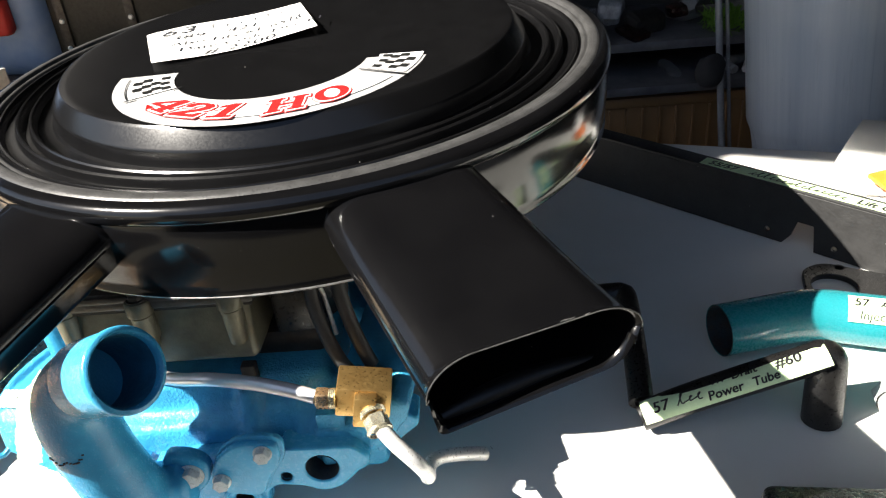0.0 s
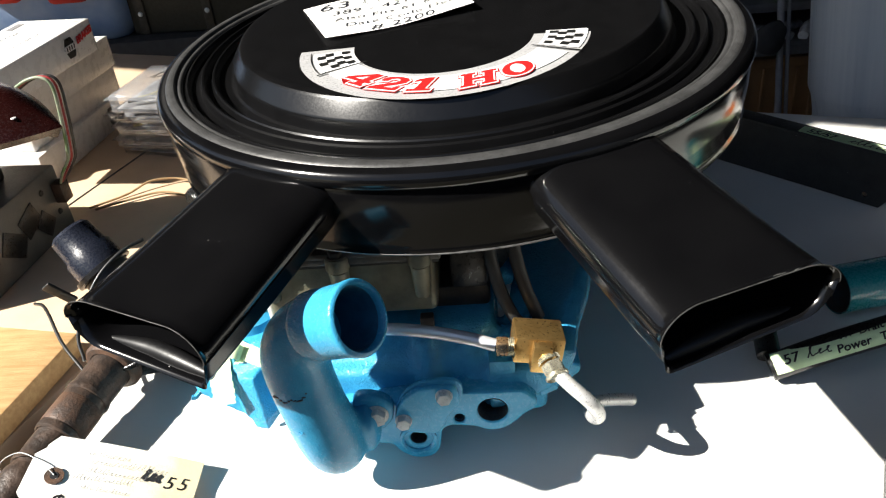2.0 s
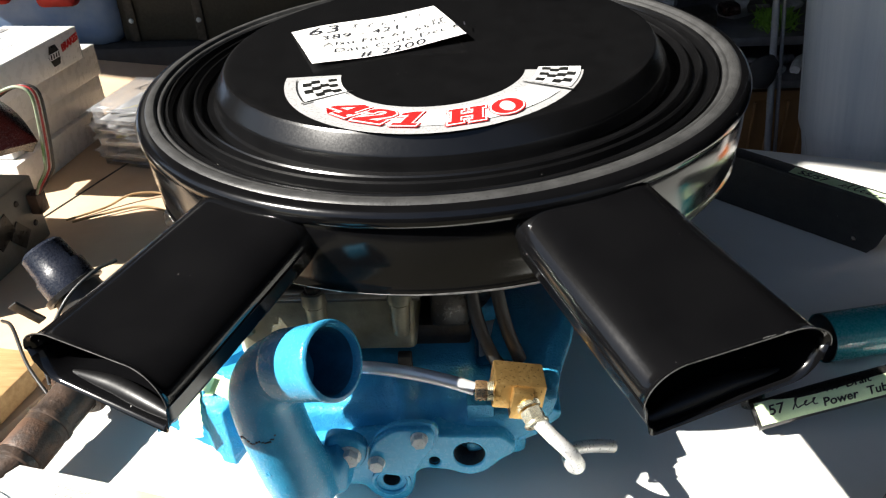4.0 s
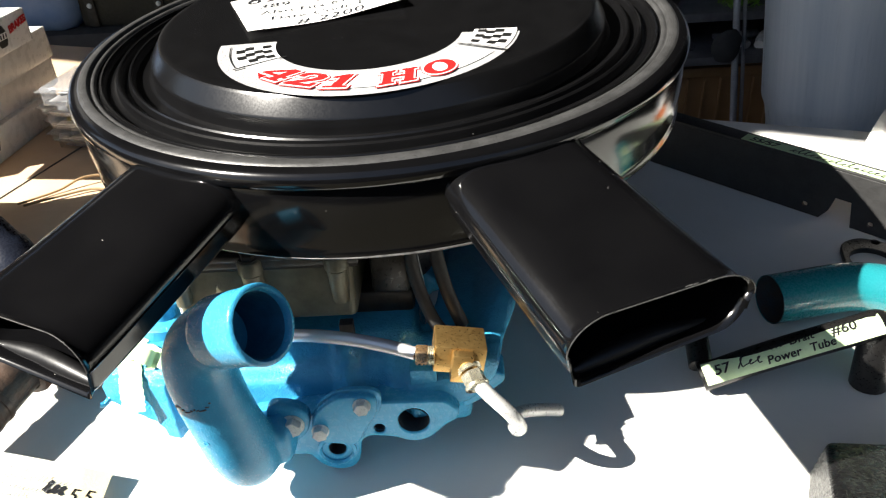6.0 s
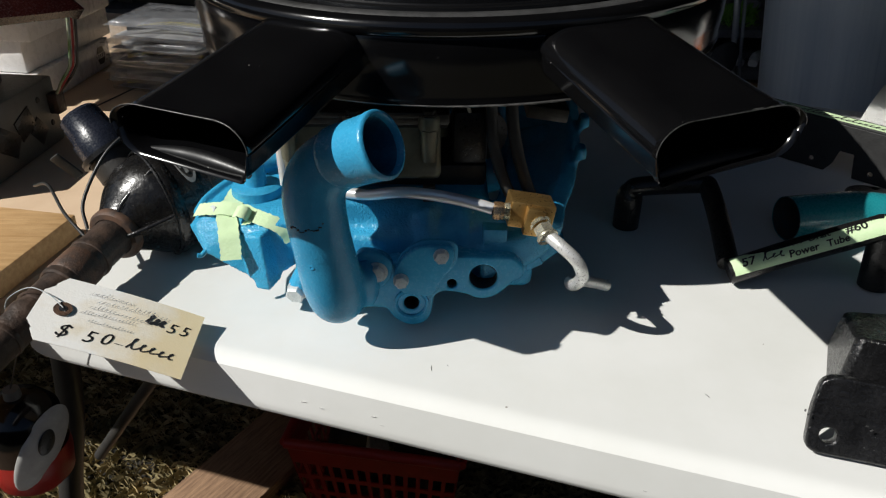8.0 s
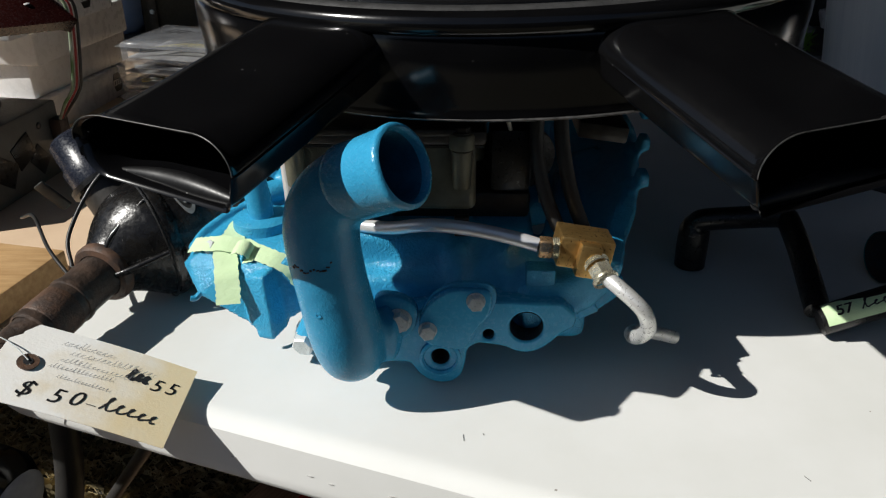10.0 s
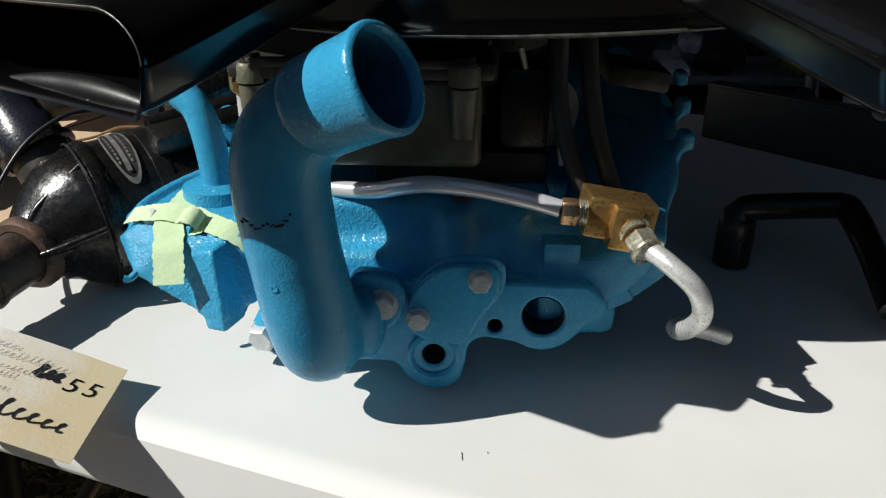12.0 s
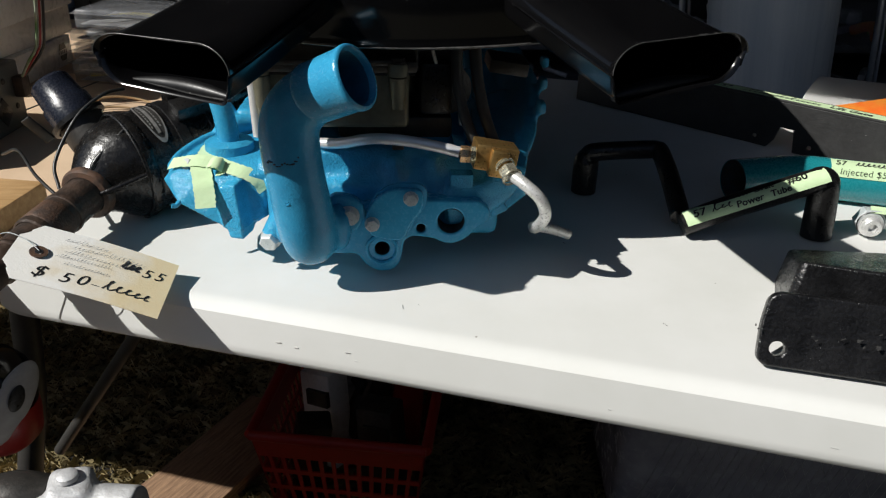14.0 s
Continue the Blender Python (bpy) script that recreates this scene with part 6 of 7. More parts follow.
def packets():
    """Pile of clear clamshell packs, each a folded clear shell round a printed card and loose hardware."""
    rng = random.Random(12)
    z = TOP + 0.001
    hs = (0.020, 0.018, 0.016, 0.018, 0.016, 0.026)
    for i, h in enumerate(hs):
        f = i / (len(hs) - 1)
        m = pose(-0.527 + 0.040 * f + rng.uniform(-0.007, 0.007), 1.070 - 0.083 * f + rng.uniform(-0.006, 0.006), z + h / 2, rng.uniform(-1.5, 1.5), rng.uniform(-1.5, 1.5), -14 + rng.uniform(-5, 5))
        z += h + 0.002
        t = thing("clear_packet", "clear plastic clamshell packet with hardware inside, in a pile", "packet", "piled packets", m=m)
        bm = box(0.150, 0.116, h, 0.0035, 2)
        bmesh.ops.subdivide_edges(bm, edges=[q for q in bm.edges if q.calc_length() > 0.05], cuts=6, use_grid_fill=True)
        for v in bm.verts:
            v.co += Vector((0, 0, 0.0016 * noise.noise(v.co * 38 + Vector((i * 5.0, 0, 0)))))
        part("shell", bm, M_CLEAR, t, "shiny clear plastic shell", smooth=50)
        part("flange_edge", box(0.158, 0.124, 0.0012, 0.0004, m=pose(0, 0, h * 0.28)), M_CLEAR, t)
        part("card_insert", box(0.138, 0.104, 0.0012, 0.0003, m=pose(0, 0, -h * 0.30)), M_PACK_WHITE if i % 3 != 1 else M_PACK_GREY, t, "printed card")
        for j in range(3):
            part("hardware_strip", sweep([(-0.055 + 0.01 * j, -0.045 + 0.008 * j, 0), (-0.01, -0.03 + 0.022 * j, 0.002), (0.055, -0.035 + 0.03 * j, 0)], 0.0028, 8, 4), (M_YELLOW, M_STEEL, M_BLACK_MATT)[(i + j) % 3], t)
        if i == 1:
            part("cap_screw", lathe([(0, 0.004), (0.008, 0.004), (0.009, 0.0), (0.009, -0.004), (0, -0.004)], 20), M_BLACK_MATT, t, m=pose(-0.060, -0.046, 0.0))
        if i == len(hs) - 1:
            for x, y, w in ((-0.030, 0.015, 0.034), (0.012, 0.022, 0.030), (0.046, 0.014, 0.020)):
                part("marker_scrawl", scrawl(w, 0.022, 80 + int(w * 1000), 0.0022), M_INK, t, m=pose(x - w / 2, y - 0.01, h / 2 + 0.0018), smooth=0)


def tin_box():
    """Grey tin housing with torn black labels; wires loop from its top to a side terminal."""
    m = Matrix.Translation((-0.605, 0.838, TOP)) @ pose(0, 0, 0, 0, 0, -6)
    t = thing("heater_box", "grey tin heater box with black patches and hanging wires", "heater box", m=m)
    part("case", box(0.26, 0.19, 0.084, 0.003, 2, m=pose(-0.13, -0.095, 0.043)), M_GREY_TIN, t)
    part("top_ledge", box(0.18, 0.13, 0.03, 0.004, 2, m=pose(-0.130, -0.10, 0.099)), M_DARK_METAL, t)
    part("motor_can", lathe([(0, 0.088), (0.050, 0.088), (0.058, 0.080), (0.060, 0.040), (0.063, 0.038), (0.063, 0.030), (0.060, 0.028), (0.060, 0.0)], 36), M_DARK_METAL, t, m=pose(-0.078, -0.085, 0.111))
    for y, z, a, w in ((-0.075, 0.048, 20, 0.034), (-0.112, 0.038, -35, 0.040), (-0.050, 0.030, 40, 0.024), (-0.16, 0.045, 10, 0.03)):
        part("black_patch", box(0.0015, w, 0.028, 0.0004, m=pose(0.0006, y, z, a, 0, 0)), M_BLACK_MATT, t)
    for y, z in ((-0.04, 0.066), (-0.13, 0.070), (-0.02, 0.03)):
        part("rivet", lathe([(0, 0.002), (0.003, 0.0015), (0.004, 0)], 14), M_DARK_METAL, t, m=aim((0.0004, y, z), (1, 0, 0)))
    part("terminal", box(0.014, 0.018, 0.026, 0.002, m=pose(0.007, -0.012, 0.054)), M_RUST, t)
    for i, (mt, r) in enumerate(((M_WIRE_GREEN, 0.0024), (M_WIRE_RED, 0.0018), (M_WIRE_BLACK, 0.0024))):
        k = i * 0.003
        part("wire", sweep([(0.013 + k, -0.037 + k, 0.193), (0.032 + k, -0.035 + k, 0.203), (0.049 + k, -0.033 + k, 0.206), (0.060 + k, -0.032 + k, 0.197), (0.058 + k, -0.032 + k, 0.166), (0.050 + k, -0.033 + k, 0.116), (0.044 + k, -0.034 + k, 0.102), (0.035 + k, -0.035 + k, 0.090), (0.008, -0.012 + k, 0.062)], r * 0.7, 10, 6), mt, t, "looped insulated wire")
    v = thing("red_visor", "dark red worn metal lamp visor resting on the tin box", "lamp visor")
    tip, back, front = Vector((-0.456, 0.634, 0.954)), Vector((-0.66, 0.765, 0.968)), Vector((-0.64, 0.585, 0.958))
    bm = bmesh.new()
    rows = []
    for i in range(15):
        f = i / 14
        far = tip.lerp(back, f) + Vector((0.035, 0.055, 0)) * math.sin(math.pi * min(1, f * 0.9)) * 0.5
        near = tip.lerp(front, f) + Vector((0.02, -0.05, -0.004)) * math.sin(math.pi * min(1, f * 0.9)) * 0.45
        rows.append([bm.verts.new(far.lerp(near, j / 8) + Vector((0, 0, 0.030 * math.sin(math.pi * j / 8) * min(1, f * 3)))) for j in range(9)])
    for A, B in zip(rows, rows[1:]):
        for j in range(8):
            bm.faces.new((A[j], A[j + 1], B[j + 1], B[j]))
    bmesh.ops.remove_doubles(bm, verts=bm.verts, dist=0.0002)
    bmesh.ops.recalc_face_normals(bm, faces=bm.faces)
    bmesh.ops.solidify(bm, geom=bm.faces[:], thickness=0.012)
    part("shell", bm, M_RED_OLD, v, smooth=50)
    part("stand", sweep([(-0.70, 0.735, 0.850), (-0.665, 0.72, 0.90), (-0.62, 0.69, 0.968)], 0.016, 14, 4), M_DARK_METAL, v)
    for x, y in ((-0.492, 0.626), (-0.528, 0.652)):
        part("chipped_spot", lathe([(0, 0.0012), (0.0022, 0.0008), (0.0026, 0)], 12), M_SCUFF, v, m=pose(x, y, 0.9685))


def twine():
    t = thing("twine", "loose loops of straw twine on the brown table", "twine")
    part("strand", sweep([(-0.60, 0.87, TOP + 0.003), (-0.56, 0.90, TOP + 0.004), (-0.53, 0.92, TOP + 0.012), (-0.49, 0.93, TOP + 0.006), (-0.45, 0.90, TOP + 0.003)], 0.0016, 8, 6), M_TWINE, t)
    part("strand", sweep([(-0.59, 0.865, TOP + 0.003), (-0.55, 0.885, TOP + 0.004), (-0.51, 0.90, TOP + 0.004), (-0.46, 0.88, TOP + 0.003)], 0.0016, 8, 6), M_TWINE, t)


def table_debris():
    """Hairs, flecks and scuffs lying on the white top."""
    rng = random.Random(19)
    b = bmesh.new()
    spots = [(-0.125, 0.361, 0.006), (0.085, 0.330, 0.005), (0.33, 0.62, 0.010)]
    spots += [(rng.uniform(-0.3, 0.35), rng.uniform(0.3, 0.75), rng.uniform(0.001, 0.003)) for i in range(3)]
    for x, y, l in spots:
        if (TABLE.inverted() @ Vector((x, y, 0))).y < 0.29:
            continue
        a = rng.uniform(0, 6.28)
        sweep([(x, y, TOP + 0.0003), (x + l * math.cos(a), y + l * math.sin(a), TOP + 0.0003)], 0.0002, 5, 0, bm=b)
    d = part("debris", b, M_DARK_METAL)
    tagged(d, "fine flecks and hairs on the white table", "debris", kind="stuff")


table_debris()
draft_tube()
injection_tube()
ring_bracket()
liftgate_plate()
motor_mount()
hose_fitting()
loose_papers()
starter_motor()
price_tag()
plank()
carton(-0.662, 1.166, TOP, -6.5, 1)
carton(-0.660, 1.180, TOP + 0.0475, -9.6, 0)
carton(-0.648, 1.168, TOP + 0.095, -7, 0)
carton(-0.631, 1.095, TOP + 0.1425, -7.6, 2)
packets()
tin_box()
twine()

# ---- plain closing walls, unseen and added to limit the light ----
def closing_walls():
    for name, m, w in (("wall_south", pose(0.4, -2.9, 1.05), (6.4, 0.06, 2.1)), ("wall_east", pose(2.6, -0.3, 1.2), (0.06, 6.0, 2.4)), ("wall_west", pose(-5.2, 0.4, 0.9), (0.06, 6.0, 1.8))):
        tagged(part(name, box(*w, 0.01, m=m), M_WALL), "unseen dark blue wall added to limit the sky light", "wall", kind="structure")
    # Added low wall: cuts the light that would reach under the tables.
    tagged(part("wall_north", box(3.8, 0.02, 0.55, 0.004, m=TABLE @ pose(-0.45, 1.43, 0.276)), M_WALL), "added low dark wall that keeps light from under the tables", "wall", kind="structure")


closing_walls()


# ---- behind the table ----
def drum():
    t = thing("waste_drum", "tall grey plastic drum with coloured-in highlights behind the table", "drum", m=pose(0.797, 1.535, -0.014, 0, -6.5, 0))
    part("shell", lathe([(0.0, 0.0), (0.112, 0.0), (0.116, 0.02), (0.122, 0.52), (0.126, 0.555), (0.1325, 0.575), (0.1335, 0.580), (0.1375, 1.05), (0.143, 1.06), (0.143, 1.08), (0.136, 1.09), (0.0, 1.09)], 64), M_DRUM, t, "grey ribbed shell, vertical highlights put into its colour")
    part("print_mark", box(0.07, 0.002, 0.012, 0, m=pose(-0.045, -0.1275, 0.885, 0, 0, -18)), M_INK, t)


def post(x, y, name="chrome_post"):
    t = thing(name, "thin chrome rack upright", "rack post", "rack posts", m=pose(x + 0.085, y, -0.002, 0, -6.5, 0))
    part("pole", sweep([(0, 0, 0), (0, 0, 2.2)], 0.0078, 14, 0), M_CHROME, t)
    part("pole", sweep([(0.022, 0.012, 0), (0.022, 0.012, 2.2)], 0.0045, 12, 0), M_CHROME, t)
    return t


def rack():
    t = thing("parts_rack", "dark two-tier parts shelf in shade", "shelf")
    for z, d in ((0.615, 0.35), (0.505, 0.35)):
        part("shelf_board", box(1.5, d, 0.022, 0.003, m=pose(0.75, 2.06, z)), M_SHELF, t, "dusty dark shelf board")
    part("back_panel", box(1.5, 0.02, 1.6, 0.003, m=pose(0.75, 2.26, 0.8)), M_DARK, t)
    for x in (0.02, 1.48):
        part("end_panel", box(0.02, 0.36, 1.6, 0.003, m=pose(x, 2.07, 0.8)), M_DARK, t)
    rng = random.Random(31)
    mats = [M_CLEAR, M_PACK_GREY, M_STEEL, M_DARK_METAL, M_HAZE, M_RED_OLD, M_PACK_GREY, M_CARD]
    for i in range(26):
        x, y = rng.uniform(0.25, 1.35), rng.uniform(1.93, 2.15)
        w, d, h = rng.uniform(0.04, 0.12), rng.uniform(0.04, 0.09), rng.uniform(0.015, 0.05)
        bm = box(w, d, h, min(h, d) * 0.3, 2, m=pose(x, y, 0.626 + h / 2 + (0.035 if i > 13 else 0), rng.uniform(-12, 12), rng.uniform(-14, 14), rng.uniform(0, 90)))
        for v in bm.verts:
            v.co += Vector((noise.noise(v.co * 22), noise.noise(v.co * 25 + Vector((5, 0, 0))), noise.noise(v.co * 21))) * 0.008
        c = thing("bagged_part", "bagged small hardware on the shelf", "packet", "bagged parts on the shelf")
        part("bag", bm, mats[i % len(mats)], c, smooth=30)
    for i in range(12):
        x = rng.uniform(0.2, 1.3)
        c = thing("loose_part", "small grey part on the lower shelf", "car part", "parts on the lower shelf")
        part("piece", sweep([(x, 1.93, 0.525), (x + rng.uniform(-0.06, 0.06), 1.97, 0.535), (x + rng.uniform(-0.08, 0.08), 2.02, 0.525)], rng.uniform(0.006, 0.014), 10, 4), mats[(i * 3) % len(mats)], c)
    b = thing("bristle_brush", "lime green bristle duster on the shelf", "duster")
    verts, faces = [], []
    for i in range(500):
        c = Vector((rng.uniform(0.62, 0.70), rng.uniform(1.90, 1.98), rng.uniform(0.630, 0.668)))
        d = Vector((rng.uniform(-1, 1), rng.uniform(-1, 0.4), rng.uniform(-0.5, 1))).normalized() * 0.022
        s = d.cross(Vector((0.3, 0.5, 0.8))).normalized() * 0.0022
        k = len(verts)
        verts += [c - s, c + s, c + d + s * 0.5, c + d - s * 0.5]
        faces.append((k, k + 1, k + 2, k + 3))
    me = bpy.data.meshes.new("bristles")
    me.from_pydata(verts, [], faces)
    part("bristles", me, M_GREEN_BRIGHT, b, smooth=0)
    k = thing("tan_crate", "tan ribbed plastic crate under the shelf", "crate")
    part("crate_body", box(0.95, 0.32, 0.30, 0.006, m=pose(0.62, 2.09, 0.302)), M_TAN, k)
    part("crate_rim", box(0.98, 0.35, 0.025, 0.004, m=pose(0.62, 2.09, 0.465)), M_TAN, k)
    for i in range(22):
        part("rib", box(0.006, 0.012, 0.28, 0.002, m=pose(0.18 + i * 0.042, 1.926, 0.305)), M_TAN, k)
    w = thing("rag", "brown rag tied round the chrome post", "rag")
    bm = bmesh.new()
    bmesh.ops.create_icosphere(bm, subdivisions=3, radius=0.03)
    for v in bm.verts:
        v.co = Vector((v.co.x * 1.1, v.co.y * 0.6, v.co.z * 1.25)) * (1 + 0.3 * noise.noise(v.co * 40))
    part("cloth", bm, M_DARK, w, m=pose(0.572, 1.722, 0.60, 0, 30, 0))


def van_side():
    """Dark open cargo space behind the tables."""
    t = thing("cargo_van", "dark open rear of a van in shade", "van")
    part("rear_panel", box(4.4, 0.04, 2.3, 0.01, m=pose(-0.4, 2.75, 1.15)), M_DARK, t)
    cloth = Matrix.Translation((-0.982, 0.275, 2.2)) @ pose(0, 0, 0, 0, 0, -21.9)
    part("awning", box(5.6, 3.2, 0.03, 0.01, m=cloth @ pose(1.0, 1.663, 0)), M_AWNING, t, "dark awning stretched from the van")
    # Unseen flap, added only to shade a strip of the tabletop.
    part("shade_flap", box(0.66, 0.16, 0.012, 0.004, m=cloth @ pose(-0.50, 0.010, -0.012)), M_AWNING, t, "added flap that shades a strip of the table")
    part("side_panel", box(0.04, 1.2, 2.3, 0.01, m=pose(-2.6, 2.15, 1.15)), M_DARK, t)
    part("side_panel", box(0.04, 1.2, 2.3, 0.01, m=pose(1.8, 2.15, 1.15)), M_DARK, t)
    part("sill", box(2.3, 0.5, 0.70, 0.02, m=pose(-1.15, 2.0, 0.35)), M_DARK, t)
    c = thing("ammunition_crate", "olive wooden crate with metal straps in shade", "crate", m=pose(-0.62, 1.92, 0.70, 0, 0, -4))
    part("crate_body", box(0.62, 0.30, 0.30, 0.006, m=pose(0.06, 0, 0.151)), M_OLIVE_CRATE, c)
    for x in (-0.22, -0.06):
        part("strap", box(0.022, 0.305, 0.302, 0.002, m=pose(x, -0.003, 0.153)), M_DARK_METAL, c)
        for z in (0.05, 0.11, 0.2):
            part("rivet", lathe([(0, 0.004), (0.005, 0.003), (0.006, 0)], 12), M_BOLT, c, m=aim((x, -0.156, z), (0, -1, 0)))
    b = thing("blue_tarpaulin", "folded blue and red tarpaulin in shade", "tarpaulin")
    bm = box(0.75, 0.3, 0.4, 0.05, 3, m=pose(-1.25, 1.9, 0.90))
    for v in bm.verts:
        v.co += Vector((0, noise.noise(v.co * 7) * 0.04, noise.noise(v.co * 8) * 0.03))
    part("fold", bm, M_BLUE_CLOTH, b)
    for x, z in ((-1.13, 0.86), (-0.98, 0.85)):
        part("red_patch", box(0.09, 0.04, 0.10, 0.015, 3, m=pose(x, 1.735, z)), M_RED_CLOTH, b)
    h = thing("clear_bin", "clear plastic bin with mixed parts, on the rack", "bin", m=pose(1.22, 1.88, 0.627))
    part("tub", box(0.24, 0.18, 0.10, 0.008, m=pose(0, 0, 0.051)), M_CLEAR, h)
    for i, mt in enumerate((M_ORANGE, M_GREEN_BRIGHT, M_PACK_GREY, M_YELLOW)):
        part("contents", sweep([(-0.07 + 0.04 * i, -0.05, 0.03), (-0.06 + 0.045 * i, 0, 0.05), (-0.08 + 0.05 * i, 0.05, 0.03)], 0.014, 10, 4), mt, h)


drum()
post(0.578, 1.735)
post(1.06, 1.70)
rack()
van_side()


# ---- under the tables ----
def basket():
    t = thing("shopping_basket", "red plastic shopping basket with parts, on the grass in shade", "basket", m=pose(-0.185, 0.985, 0, 0, 0, -10))
    hw, hl, h, k = 0.142, 0.205, 0.235, 0.80
    for nx, ny, half, far in ((0, -1, hw, hl), (0, 1, hw, hl), (1, 0, hl, hw), (-1, 0, hl, hw)):
        out = Vector((nx, ny, 0))
        along = Vector((-ny, nx, 0))

        def at(a, z, o=0.0):
            f = k + (1 - k) * z / h
            return out * (far * f + o) + along * (a * f) + Vector((0, 0, z))

        bm = bmesh.new()

        def slab(a0, a1, z0, z1):
            v = [at(a0, z0), at(a1, z0), at(a1, z1), at(a0, z1)]
            w = [at(a0, z0, -0.003), at(a1, z0, -0.003), at(a1, z1, -0.003), at(a0, z1, -0.003)]
            V, W = [bm.verts.new(q) for q in v], [bm.verts.new(q) for q in w]
            bm.faces.new(V)
            bm.faces.new(W[::-1])
            for i in range(4):
                bm.faces.new((V[i], W[i], W[(i + 1) % 4], V[(i + 1) % 4]))

        zs = [0.0, 0.03, 0.062, 0.072, 0.104, 0.114, 0.146, 0.156, 0.186, h]
        for i in range(0, 9, 2):
            slab(-half, half, zs[i], zs[i + 1])
        n = 13 if half < 0.2 else 18
        for r in range(1, 9, 2):
            for i in range(n + 1):
                a = -half + 2 * half * i / n
                slab(max(-half, a - 0.0035), min(half, a + 0.0035), zs[r], zs[r + 1])
        bmesh.ops.recalc_face_normals(bm, faces=bm.faces)
        part("side", bm, M_RED_PLASTIC, t, "slotted red plastic side", smooth=0)
    rim = [Vector((sx * hw, sy * hl, h)) for sx, sy in ((-1, -1), (1, -1), (1, 1), (-1, 1))]
    for i in range(4):
        a, b = rim[i], rim[(i + 1) % 4]
        part("rim", sweep([a, b], 0.009, 10, 0), M_RED_PLASTIC, t)
    part("base", box(hw * 1.6, hl * 1.6, 0.004, 0.001, m=pose(0, 0, 0.003)), M_RED_PLASTIC, t)
    for i, (mt, x, y, s, a) in enumerate(((M_BLACK_MATT, -0.08, -0.10, 0.06, 20), (M_CARD, -0.07, 0.0, 0.07, -25), (M_RUST, 0.0, 0.02, 0.05, 40), (M_RED_PLASTIC, 0.07, 0.06, 0.06, 10), (M_DARK_METAL, 0.05, -0.08, 0.07, -15), (M_PACK_GREY, -0.05, 0.11, 0.06, 30))):
        c = thing("boxed_part", "boxed car part inside the red basket", "car part", "parts in the basket")
        c.matrix_world = pose(-0.185, 0.985, 0, 0, 0, -10)
        part("box_body", box(s, s * 0.8, 0.19, 0.006, m=pose(x, y, 0.10 + 0.02 * (i % 3), a * 0.3, a * 0.4, a)), mt, c)
        part("label", box(s * 0.7, s * 0.82, 0.03, 0.001, m=pose(x, y, 0.15 + 0.02 * (i % 3), a * 0.3, a * 0.4, a)), M_CARD if mt is M_BLACK_MATT else M_BLACK_MATT, c)


def film_bundle():
    """Tall soft load wrapped in clear film, with the quilted lines of the film on its near face."""
    t = thing("wrapped_bundle", "tall grey bundle in clear quilted plastic film under the table", "bundle")
    turn = pose(0.640, 0.985, 0.236, 0, 0, -6)
    part("load", box(0.74, 0.46, 0.47, 0.03, 4, m=turn), M_HAZE, t)
    face = -0.2312
    for i in range(44):
        x = -0.35 + i * 0.0165
        rise = 0.20 * min(1.0, (0.345 - x) / 0.12)
        if rise > 0.02:
            part("film_line", sweep([turn @ Vector((x, face, -0.20)), turn @ Vector((x + rise * 0.3, face - 0.0008, -0.20 + rise)), turn @ Vector((x + min(0.11, 0.345 - x), face, 0.19))], 0.0007, 5, 3), M_PACK_GREY, t)
        fall = min(0.16, 0.345 - x)
        if i % 2 == 0 and fall > 0.02:
            part("film_line", sweep([turn @ Vector((x, face - 0.0004, 0.19)), turn @ Vector((x + fall, face - 0.0004, 0.19 - fall * 2.2))], 0.0006, 5, 2), M_PACK_GREY, t)


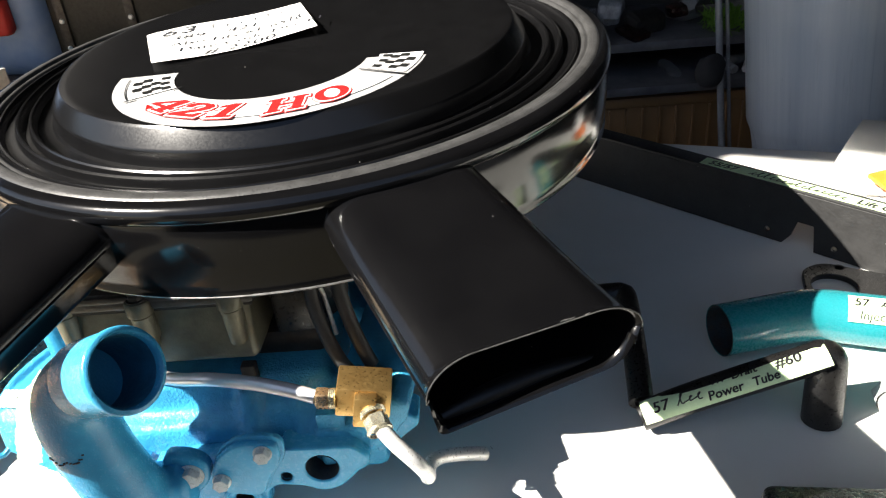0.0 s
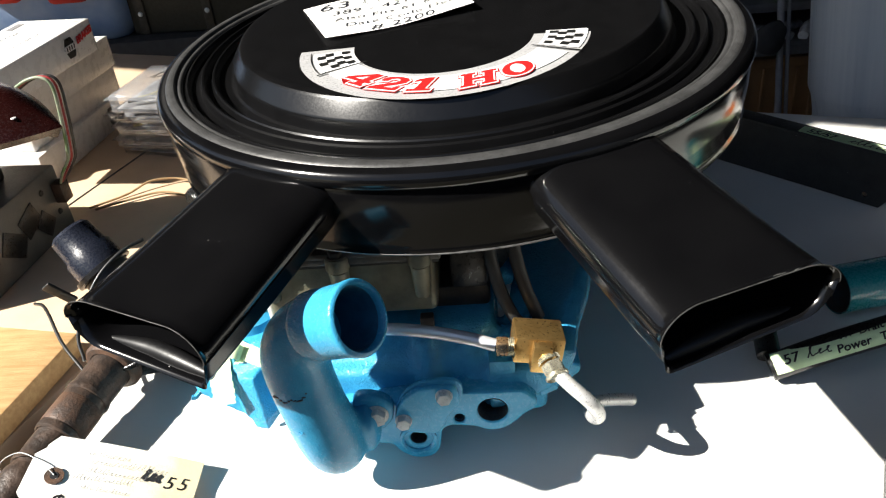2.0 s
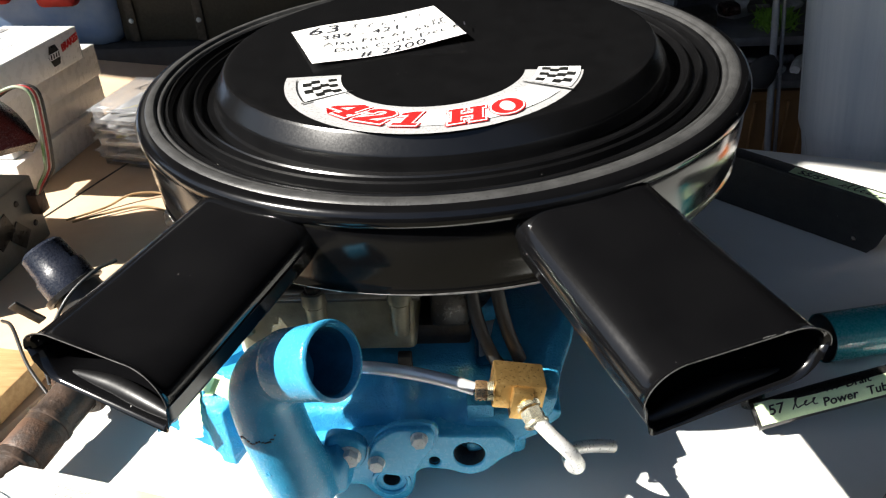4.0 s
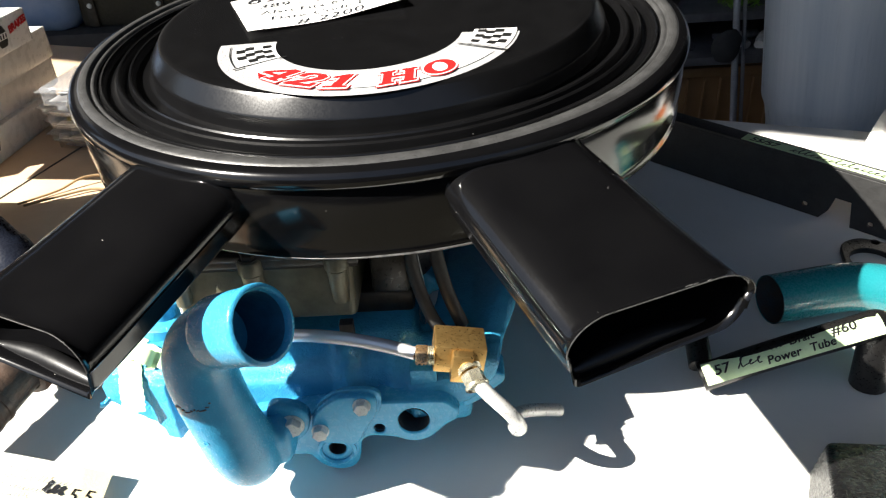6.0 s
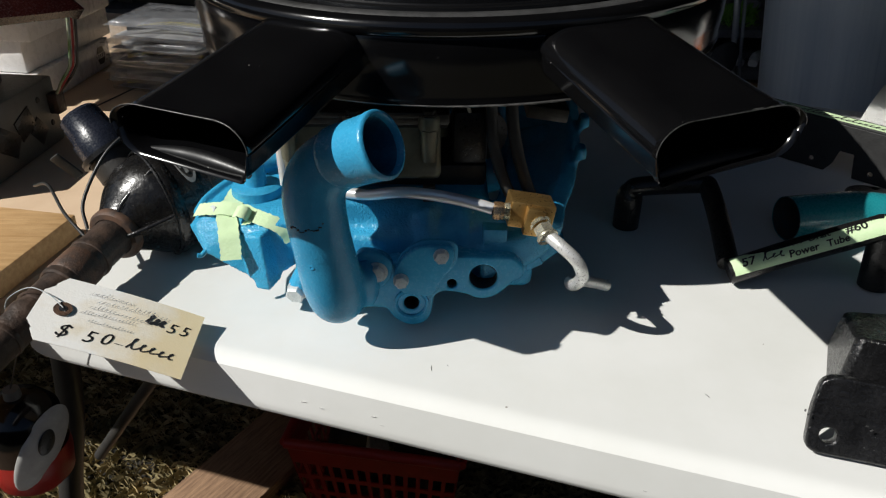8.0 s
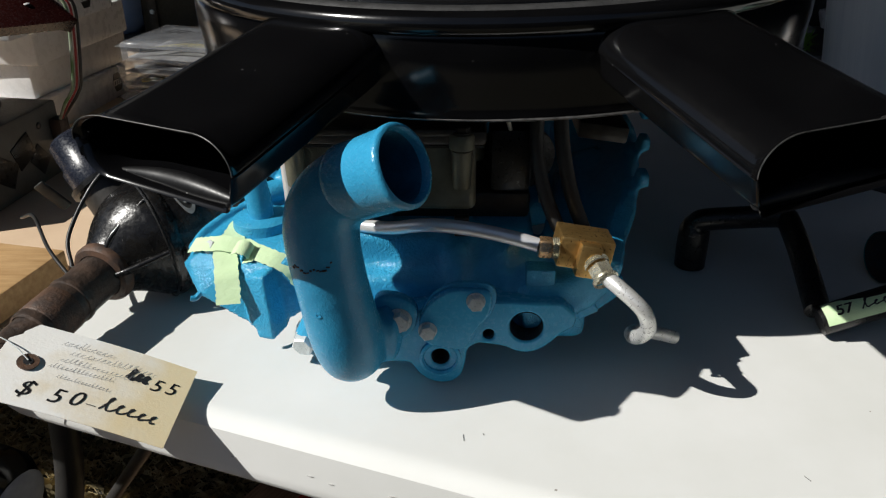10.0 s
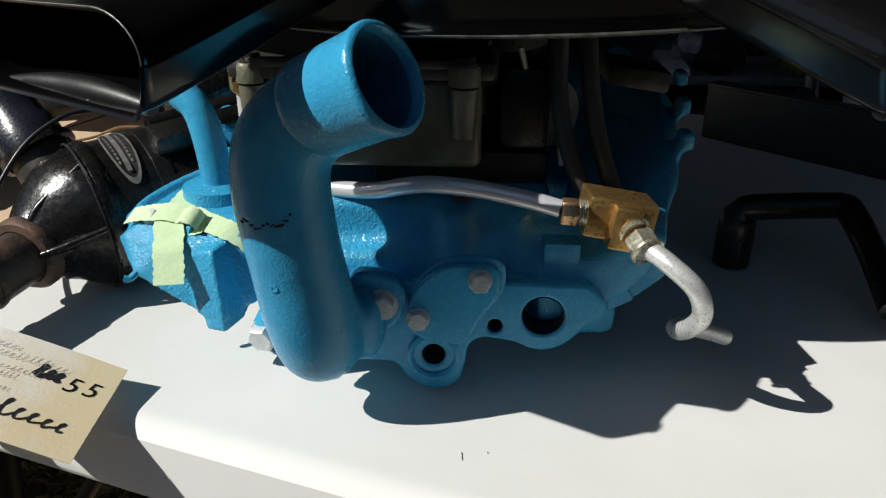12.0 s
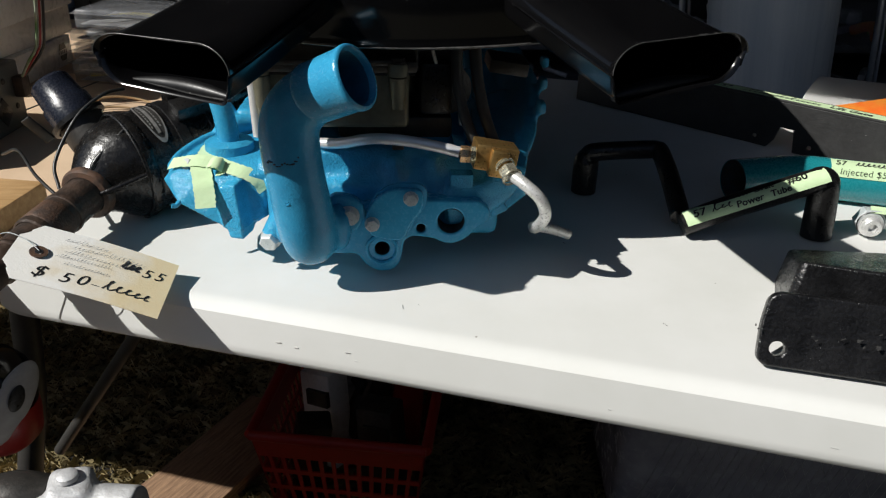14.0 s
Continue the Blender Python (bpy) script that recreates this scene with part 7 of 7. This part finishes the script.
def painted_tin():
    """Small rounded tin painted black, white and red, hung by a string from the table."""
    m = pose(-0.496, 0.414, 0.570, 0, 0, 20) @ Matrix.Diagonal((0.85, 0.85, 0.85, 1))
    t = thing("painted_tin", "small red, white and black tin hanging by a string", "tin", m=m)
    part("lower_body", lathe([(0, 0), (0.030, 0.0), (0.039, 0.010), (0.042, 0.035), (0.0415, 0.050)], 40), M_RED_PLASTIC, t, "red lower half")
    part("upper_body", lathe([(0.0415, 0.050), (0.0425, 0.072), (0.0395, 0.092), (0.028, 0.108), (0.010, 0.114), (0.0, 0.1145)], 40), M_BLACK, t, "glossy black upper half")
    part("shoulder", lathe([(0.009, 0.113), (0.008, 0.124), (0.0, 0.125)], 24), M_GREY_TIN, t)
    a, z = radians(-60), 0.066
    bm = bmesh.new()
    bmesh.ops.create_uvsphere(bm, u_segments=24, v_segments=14, radius=0.026)
    part("white_panel", bm, M_WHITE_DIMMED, t, "white panel dimmed in colour for shade", m=Matrix.Translation((0.0375 * math.cos(a), 0.0375 * math.sin(a), z)) @ pose(0, 0, 0, 0, 0, -60) @ pose(0, 0, 0, -38) @ Matrix.Diagonal((0.26, 0.85, 1.9, 1)))
    bm = bmesh.new()
    bmesh.ops.create_uvsphere(bm, u_segments=20, v_segments=12, radius=0.010)
    part("black_spot", bm, M_DECAL_BLACK, t, m=Matrix.Translation((0.0440 * math.cos(a + 0.10), 0.0440 * math.sin(a + 0.10), z + 0.008)) @ pose(0, 0, 0, 0, 0, -54) @ pose(0, 0, 0, -25) @ Matrix.Diagonal((0.20, 0.95, 1.5, 1)))
    part("string", sweep([(0, 0, 0.124), (0.010, -0.010, 0.150), (0.022, -0.020, 0.185), (0.030, -0.030, 0.235)], 0.0007, 6, 4), M_DARK_METAL, t)


def casting_on_crate():
    k = thing("low_crate", "dark low wooden crate standing in front of the tables", "crate", m=pose(-0.62, 0.22, 0, 0, 0, -18.5))
    part("crate_body", box(0.46, 0.26, 0.467, 0.006, m=pose(0, 0, 0.2345)), M_WOOD_OLD, k)
    for z in (0.11, 0.22, 0.33):
        part("plank_gap", box(0.464, 0.264, 0.004, 0, m=pose(0, 0, z)), M_DARK, k)
    t = thing("aluminium_casting", "grey cast aluminium engine part on a low crate in sun", "engine casting", m=pose(0.024, -0.003, 0.032))
    b = [box(0.17, 0.09, 0.060, 0.012, m=pose(-0.445, 0.345, 0.470, 0, 0, -14)), box(0.040, 0.040, 0.045, 0.008, m=pose(-0.447, 0.365, 0.513, 8, 4, 10)), sweep([(-0.52, 0.36, 0.475), (-0.46, 0.355, 0.500), (-0.38, 0.345, 0.488)], 0.024, 16, 5), sweep([(-0.43, 0.36, 0.505), (-0.385, 0.352, 0.508)], 0.022, 16, 0)]
    blended("casting", join(*b), M_CAST_ALU, t, "", 0.003, 3)
    part("boss", lathe([(0, 0.006), (0.006, 0.006), (0.009, 0.004), (0.010, 0)], 24), M_CAST_ALU, t, m=pose(-0.447, 0.365, 0.536))
    part("dark_casting", sweep([(-0.56, 0.36, 0.47), (-0.51, 0.37, 0.505), (-0.475, 0.372, 0.50)], 0.026, 16, 5), M_DARK_METAL, t, "dark end of the casting")


def ground_board():
    t = thing("timber_board", "weathered brown timber board on the grass", "board", m=pose(-0.495, 0.915, 0.021, 0, 0, 58))
    part("board", box(0.50, 0.15, 0.038, 0.003), M_WOOD_OLD, t)


basket()
film_bundle()
painted_tin()
casting_on_crate()
ground_board()
